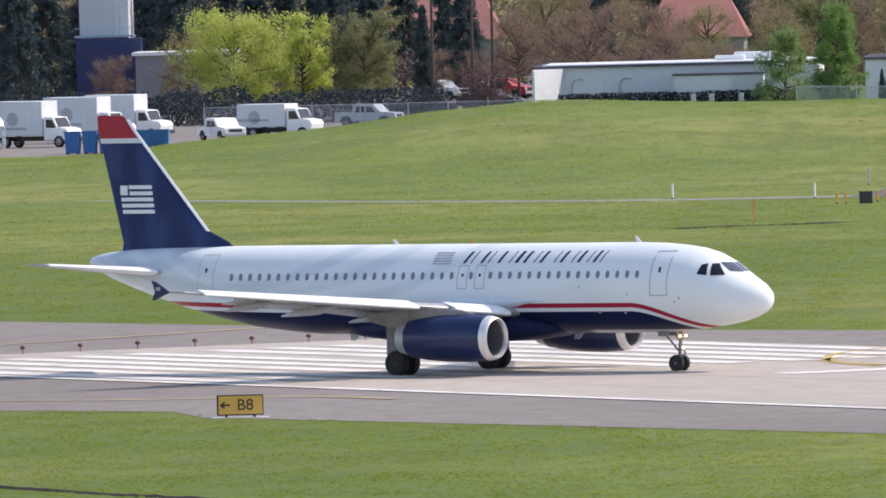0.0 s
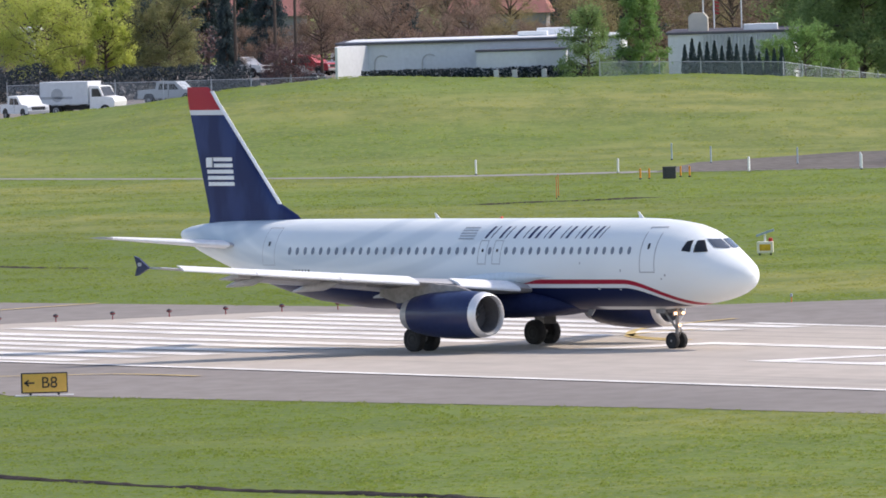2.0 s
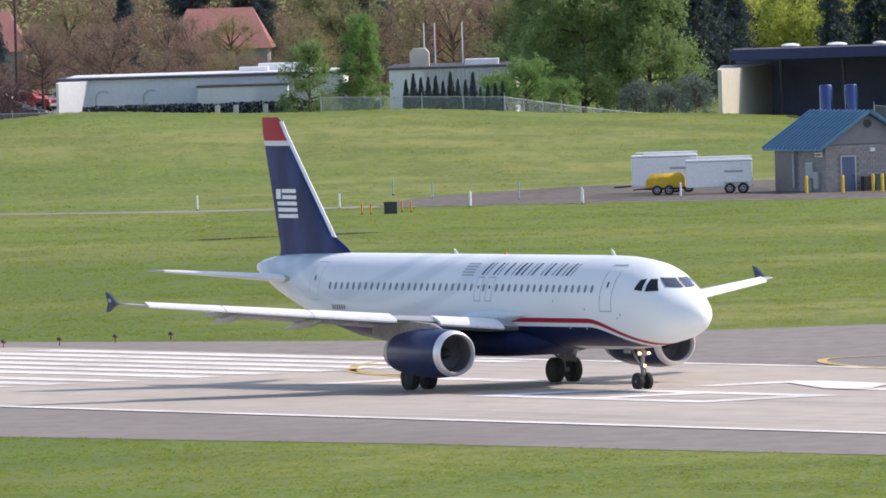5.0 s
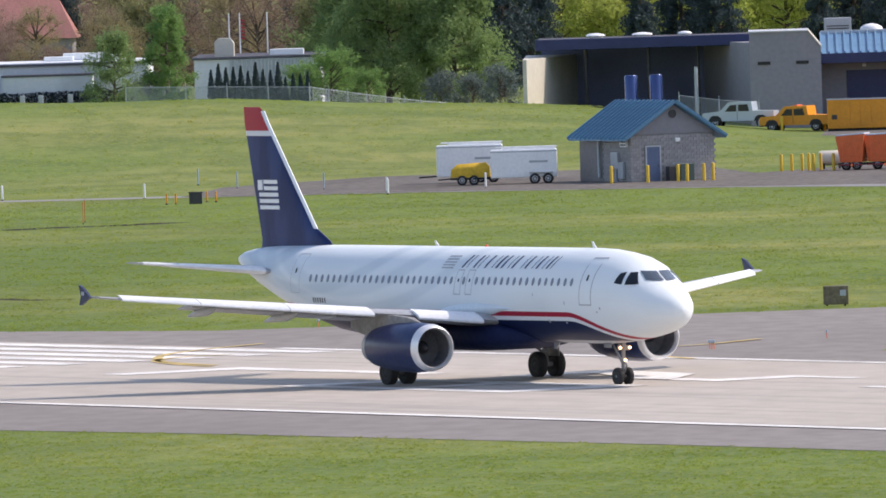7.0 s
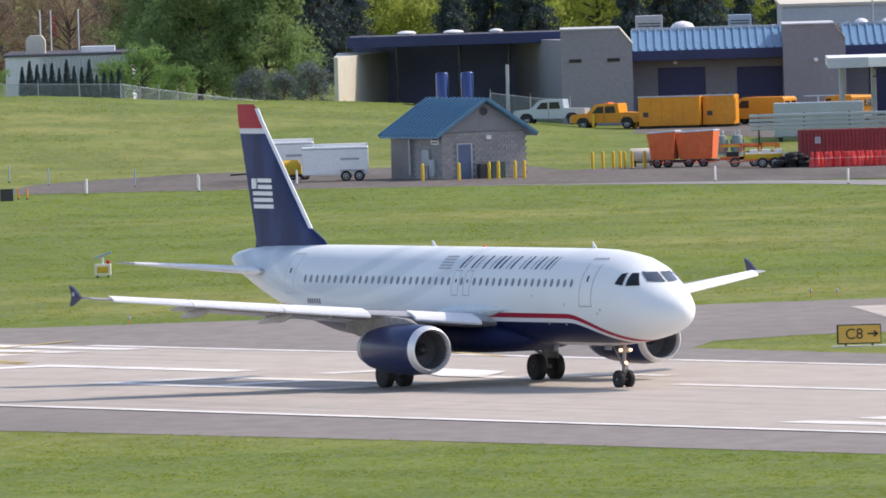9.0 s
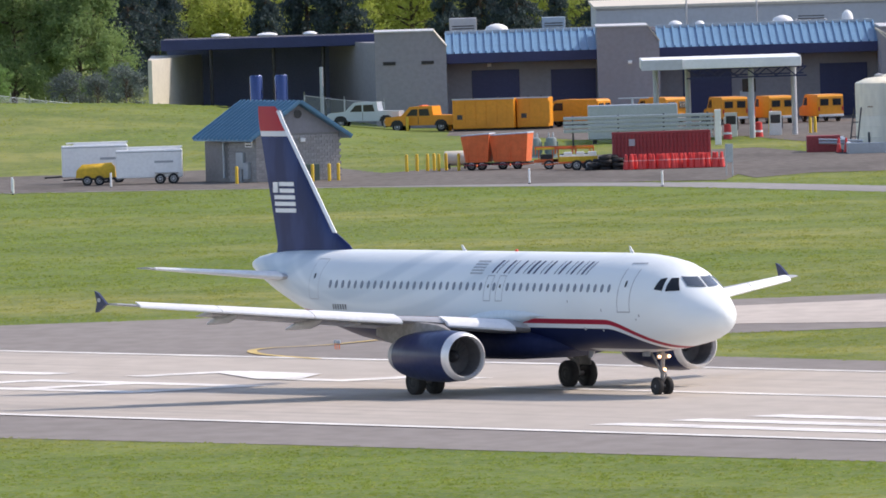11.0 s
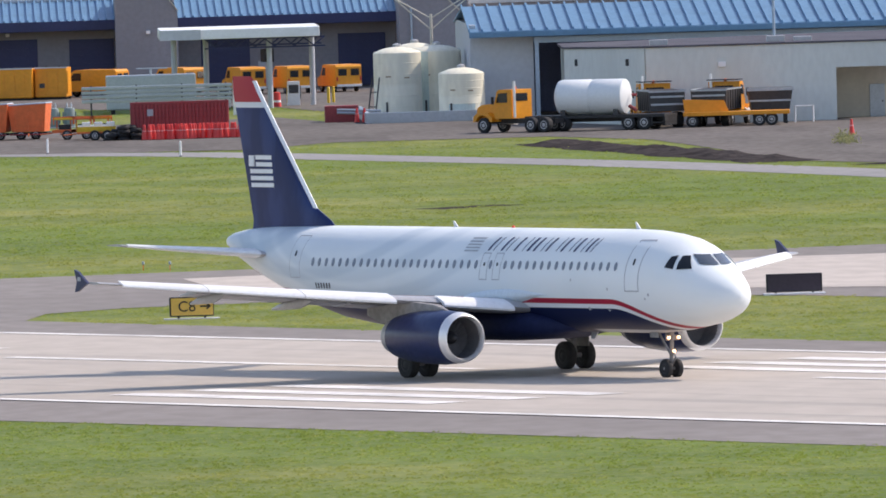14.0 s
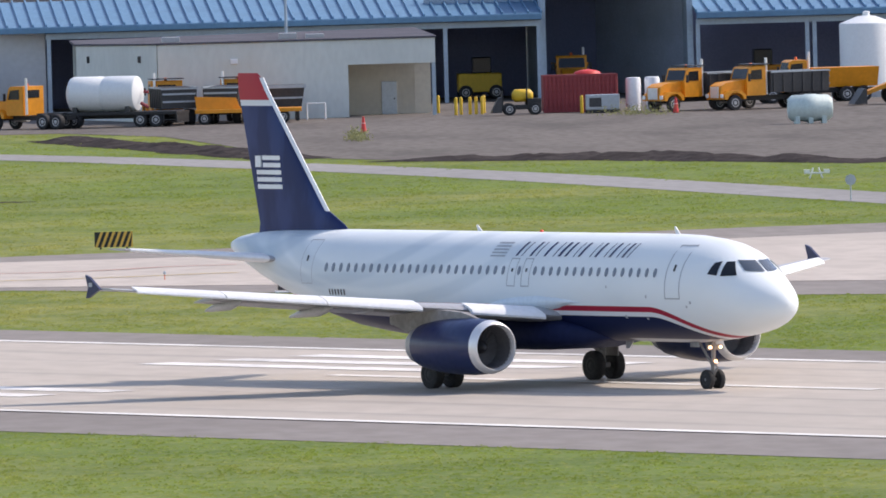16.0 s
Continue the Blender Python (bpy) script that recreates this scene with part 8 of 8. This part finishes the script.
def build_trees():
    T_ = {
        "lime": tree("broad", "lime", 9, 8.6, 1, "broad lime-green spring tree with airy crown", 12000, .17, .06),
        "lime2": tree("broad", "lime", 8.6, 5.6, 2, "rounded lime-green spring tree", 8500, .17, .06),
        "olive": tree("broad", "olive", 8.8, 6.2, 3, "olive-green spring tree with an oval crown", 9500, .15, .05),
        "brown": tree("broad", "brown", 10.5, 8.0, 4, "half-bare brown tree with fine twigs", 8000, .12, .08),
        "brown2": tree("broad", "brown", 9.5, 7.0, 5, "half-bare brown tree with reddish buds", 8000, .12, .08),
        "tawny": tree("broad", "tawny", 11, 7.5, 6, "tawny budding tree behind low buildings", 9000, .13, .08),
        "green": tree("cone", "green", 12.6, 11.0, 7, "tall soft green tree with a broad cone crown", 24000, .21, .02),
        "green2": tree("cone", "green", 11.6, 8.4, 8, "tall soft green tree beside the bank", 19000, .21, .02),
        "spring": tree("cone", "spring", 9.8, 4.2, 9, "bright green upright spring tree", 7500, .17, .05),
        "airy": tree("cone", "green", 7.8, 4.8, 10, "airy light green tree before a white building", 5200, .16, .08),
        "young": tree("broad", "spring", 6.2, 4.2, 11, "small light green tree by the fence", 3600, .15),
        "conifer": tree("conifer", "dark", 14, 5.2, 12, "dark green drooping conifer", 11000, .2),
        "conifer2": tree("conifer", "dark", 13, 3.4, 13, "slim dark green conifer", 8000, .2),
        "shrub": tree("broad", "grey", 3.6, 3.2, 14, "grey-green rounded shrub beside the hall", 2200, .13, .0),
        "rust": tree("broad", "rust", 3.4, 4.0, 15, "dark reddish bush by the parking lot", 2400, .13, .0),
    }
    spots = [
        ("brown2", -73.5, 1600, .8), ("tawny", -70.2, 1612, .72), ("brown", -76.5, 1620, .7), ("conifer", -128.0, 1560, 1.2), ("conifer", -124.5, 1582, 1.15), ("conifer", -117.8, 1566, 1.1), ("conifer", -120.9, 1592, 1.2),
        ("conifer", -111.5, 1602, 1.05), ("conifer", -102.4, 1572, 1.0), ("conifer2", -99.6, 1580, 1.05),
        ("lime", -106.8, 1500, 1.0), ("lime2", -101.0, 1503, 1.0), ("olive", -95.4, 1500, 1.0), ("tawny", -111.6, 1512, 1.0), ("brown", -110.5, 1560, 1.1),
        ("conifer", -126.0, 1500, 1.0), ("conifer", -122.6, 1545, 1.1), ("conifer", -116.2, 1570, 1.1), ("conifer", -113.0, 1575, 1.0), ("conifer2", -92.3, 1535, .68),
        ("conifer", -103.5, 1620, .9), ("conifer", -99.5, 1625, .85), ("conifer2", -96.0, 1630, .95), ("conifer", -131, 1530, 1.1), ("brown2", -118.6, 1512, .7), ("conifer", -119.5, 1600, 1.2), ("conifer2", -109, 1600, 1.15), ("conifer", -106, 1610, 1.1), ("brown", -104.5, 1540, .95), ("tawny", -98.4, 1545, .95), ("brown2", -92.6, 1560, .6), ("brown", -87, 1600, 1.0), ("conifer2", -79.5, 1600, .9), ("brown2", -69, 1530, .8), ("brown", -64.5, 1530, .6), ("brown2", -60.3, 1530, 1.1), ("olive", -61, 1560, .8),
        ("tawny", -108.5, 1706, 1.2), ("conifer", -114.6, 1535, 1.0), ("conifer", -101.2, 1545, .95), ("conifer2", -98.0, 1550, 1.0), ("conifer", -90.5, 1570, .75), ("brown", -89.0, 1560, .6), ("brown2", -84.6, 1550, 1.0), ("brown", -80.2, 1545, 1.0), ("brown2", -75.8, 1500, 1.15), ("brown", -71.0, 1490, .8),
        ("tawny", -66.2, 1495, .74), ("brown2", -62.4, 1480, .72), ("tawny", -58.2, 1485, 1.1), ("olive", -56.0, 1500, 1.25), ("brown", -53.0, 1500, 1.2), ("rust", -83.8, 1480, 1.15),
        ("tawny", -88.0, 1660, 1.2), ("brown", -83.0, 1660, 1.3), ("conifer", -78.0, 1706, 1.1), ("conifer", -72, 1706, 1.0), ("tawny", -66, 1706, 1.2), ("conifer", -60, 1690, 1.1),
        ("airy", -54.2, 1388, 1.0), ("spring", -50.2, 1396, 1.0), ("brown", -46.5, 1520, 1.3), ("brown2", -41.5, 1500, 1.3), ("conifer2", -44, 1560, 1.1), ("tawny", -49.5, 1540, 1.3), ("olive", -38.5, 1480, 1.3),
        ("young", -37.3, 1412, .95), ("young", -39.6, 1410, .8), ("young", -34.2, 1409, .7), ("shrub", -28.2, 1406, 1.0), ("shrub", -51.8, 1398, 1.2), ("green", -33.2, 1440, 1.0), ("green2", -27.6, 1438, 1.0), ("green2", -37.0, 1460, 1.0), ("shrub", -23.2, 1405, 1.1), ("shrub", -25.6, 1408, .9),
        ("conifer", -24.2, 1480, 1.1), ("conifer", -22.0, 1500, 1.0), ("conifer2", -12.3, 1480, 1.1), ("conifer", -8.8, 1490, 1.0), ("conifer", -5.6, 1485, 1.05), ("conifer2", 3.1, 1480, 1.05),
        ("conifer", 6.2, 1490, 1.0), ("conifer", 9.4, 1485, 1.0), ("conifer2", 12.8, 1490, .9), ("conifer", 16.6, 1500, .85), ("conifer2", 20.0, 1510, .9),
    ]
    rng = random.Random(8)
    for i in range(17):
        spots.append(("lime" if i % 3 else "lime2", -24 + 3.6 * i + rng.uniform(-1, 1), 1545 + rng.uniform(-8, 14), 1.15 + rng.uniform(-.1, .25)))
    for i in range(9):
        spots.append((("tawny", "olive", "brown")[i % 3], 30 + 9 * i, 1560 + rng.uniform(-10, 10), 1.1))
    used = set()
    for k, x, y, s in spots:
        m = Matrix.Translation((x, y, -.05)) @ Matrix.Rotation(rng.uniform(0, 6.28), 4, "Z") @ Matrix.Scale(s, 4)
        if k in used:
            copy_thing(T_[k], m)
        else:
            T_[k].matrix_basis = m
            used.add(k)
    # cypresses before the ribbed building
    cy = thing("cypress", "slim dark columnar cypress in a row", "cypress", -46.2, 1383, 0, 0, "cypress row")
    mb, r2 = Mb(), random.Random(3)
    for i in range(2200):
        u = r2.random()
        rr = .34 * math.sin(math.pi * min(1, .22 + u * .78)) ** .75 * math.sqrt(r2.random())
        a = r2.uniform(0, 6.28)
        card(mb, Vector((rr * math.cos(a), rr * math.sin(a), .2 + 4.3 * u)), .11, r2, -1)
    part("crown", mb, LEAF["dark"], cy)
    part("trunk", Mb().tube((0, 0, 0), (0, 0, 3.5), .08, .02, 6), M["bark"], cy)
    for i in range(1, 14):
        copy_thing(cy, Matrix.Translation((-46.2 + .6 * i, 1383 + r2.uniform(-.4, .4), 0)) @ Matrix.Scale(r2.uniform(.82, 1.14), 4))
    # hedge along the office
    mb = Mb()
    for i in range(14000):
        card(mb, Vector((r2.uniform(-73, -53), 1396 + r2.uniform(-.7, .7), r2.uniform(1.2, 2.92))), .15, r2)
    tagged(new("hedge", link_mesh("hedge", mb, LEAF["hedge"])), "dark clipped hedge along the white office", "hedge", kind="stuff")
    # far woods that close the view
    mb = Mb()
    for i in range(130000):
        x = r2.uniform(-170, 60)
        hgt = 12 + 5 * noise.noise((x * .12, 0, 0)) + 3 * noise.noise((x * .4, 4, 0))
        card(mb, Vector((x, 1720 + r2.uniform(-12, 12), hgt * r2.random() ** .8)), .34, r2)
    tagged(new("woods", link_mesh("woods", mb, LEAF["brown"])), "distant spring woods with brown crowns", "woods", kind="stuff")
    mb = Mb()
    for i in range(22000):
        x = r2.uniform(-140, -34)
        hgt = 3.2 + 1.6 * noise.noise((x * .25, 9, 0))
        card(mb, Vector((x, 1590 + r2.uniform(-10, 10), hgt * r2.random())), .22, r2)
    tagged(new("undergrowth", link_mesh("undergrowth", mb, LEAF["rust"])), "dark brown undergrowth below the trees", "undergrowth", kind="stuff")
    # Bushes behind the lorries; near-black leaves also stand for shade under the trees.
    mb = Mb()
    for i in range(30000):
        x = r2.uniform(-132, -86)
        hgt = 2.7 + 1.3 * noise.noise((x * .3, 2, 0)) + .6 * noise.noise((x * 1.1, 2, 0))
        card(mb, Vector((x, 1462 + r2.uniform(-5, 5), hgt * r2.random())), .17, r2)
    tagged(new("bushes", link_mesh("bushes", mb, LEAF["hedge"])), "tangled bushes, darkened to fill shade behind the lorry park", "bushes", kind="stuff")
    # yard weeds by the earth bank
    mb = Mb()
    for i in range(1500):
        c = r2.choice(((78, 1118, 2.2), (98, 1112, 2.6), (57, 1070, .6)))
        p = Vector((c[0] + r2.gauss(0, c[2] * .6), c[1] + r2.gauss(0, 2.0), abs(r2.gauss(0, .32)) + .05))
        card(mb, p, .12, r2)
    tagged(new("weeds", link_mesh("weeds", mb, LEAF["olive"])), "low weeds on heaped earth", "weeds", kind="stuff")


def chain_fence(pts, h, step, label):
    f = thing("chain_fence", label, "fence")
    pm = link_mesh("fence_post", Mb().tube((0, 0, -.3), (0, 0, h), .045, n=6).tube((0, 0, h), (0, -.25, h + .3), .03, n=4), M["galv"])
    acc = []
    for (x0, y0), (x1, y1) in zip(pts, pts[1:]):
        n = max(1, int(math.hypot(x1 - x0, y1 - y0) / step))
        acc += [(x0 + (x1 - x0) * i / n, y0 + (y1 - y0) * i / n) for i in range(n)]
    acc.append(pts[-1])
    P3 = [Vector((x, y, bank(x, y))) for x, y in acc]
    for p in P3:
        o = new("fence_post", pm)
        o.parent, o.location = f, p
    for a, b in zip(P3, P3[1:]):
        mb = Mb()
        up = Vector((0, 0, h))
        mb.tube(a + up, b + up, .025, n=4, caps=False)
        n = max(3, int((b - a).length / .16))
        for i in range(-n, n):
            u0, u1 = i / n, (i + n * .9) / n
            for s in (0, 1):
                q0, q1 = (u0, 0.0), (u1, 1.0)
                if s:
                    q0, q1 = (u0, 1.0), (u1, 0.0)
                c0, c1 = max(0, q0[0]), min(1, q1[0])
                if c1 <= c0 or q1[0] == q0[0]:
                    continue
                g = lambda c: q0[1] + (q1[1] - q0[1]) * (c - q0[0]) / (q1[0] - q0[0])
                mb.tube(a.lerp(b, c0) + up * g(c0), a.lerp(b, c1) + up * g(c1), .007, n=3, caps=False)
        part("mesh", mb, M["galv"], f)
    return f


def build_fences():
    chain_fence([(-50.6, 1318), (-46, 1318), (-36.5, 1318), (-29.5, 1330), (-21, 1345)], 1.75, 2.4, "grey chain link fence on the bank")
    chain_fence([(-104, 1424), (-95, 1424), (-87, 1424), (-77, 1424)], 2.1, 3.0, "grey chain link fence behind the lorry park")
    chain_fence([(-8, 1294), (-2, 1293)], 1.9, 3.0, "grey chain link fence by the parked pickup")
    for x, y, h in ((-89.4, 1500, 10.6), (-85.9, 1500, 12), (-84.4, 1505, 12), (-52.5, 1480, 13)):
        p = thing("utility_pole", "tall dark wooden utility pole among trees", "utility pole", x, y, 0, 0, "utility poles")
        part("pole", Mb().tube((0, 0, 0), (0, 0, h), .16, .11, 8), M["bark"], p)
        part("lamp_arm", Mb().box(-.5, .5, -.05, .05, h - .4, h - .28), M["grey_metal"], p)


build_trees()
build_fences()


# ---- what moves ----
TAXI = [
    (0.0, -46.61, 788.47, -30.20),
    (0.5, -43.57, 786.75, -33.68),
    (1.0, -40.88, 785.04, -36.99),
    (1.5, -38.24, 783.21, -40.44),
    (2.0, -35.69, 781.14, -43.64),
    (2.5, -33.18, 778.85, -47.06),
    (3.0, -30.82, 776.46, -50.24),
    (5.5, -20.10, 762.39, -57.29),
    (6.0, -18.09, 759.11, -57.59),
    (6.5, -16.08, 755.81, -57.86),
    (7.0, -14.05, 752.45, -58.07),
    (7.5, -12.03, 749.03, -58.23),
    (8.0, -9.98, 745.59, -58.48),
    (8.5, -7.90, 742.11, -58.67),
    (11.0, 3.50, 725.18, -58.45),
    (11.5, 6.10, 720.78, -58.42),
    (12.0, 8.96, 716.05, -58.37),
    (12.5, 11.90, 711.17, -58.41),
    (13.0, 15.17, 705.83, -58.53),
    (13.5, 18.73, 700.03, -58.62),
    (14.0, 22.60, 693.69, -58.60),
    (14.5, 26.87, 686.69, -58.64),
    (15.0, 31.37, 679.28, -58.76),
    (15.5, 36.19, 671.39, -58.83),
    (16.0, 41.51, 662.86, -58.86),
]


def motions():
    walk(airliner, [(t, pose(x, y, 0, 0, 0, h)) for t, x, y, h in TAXI])
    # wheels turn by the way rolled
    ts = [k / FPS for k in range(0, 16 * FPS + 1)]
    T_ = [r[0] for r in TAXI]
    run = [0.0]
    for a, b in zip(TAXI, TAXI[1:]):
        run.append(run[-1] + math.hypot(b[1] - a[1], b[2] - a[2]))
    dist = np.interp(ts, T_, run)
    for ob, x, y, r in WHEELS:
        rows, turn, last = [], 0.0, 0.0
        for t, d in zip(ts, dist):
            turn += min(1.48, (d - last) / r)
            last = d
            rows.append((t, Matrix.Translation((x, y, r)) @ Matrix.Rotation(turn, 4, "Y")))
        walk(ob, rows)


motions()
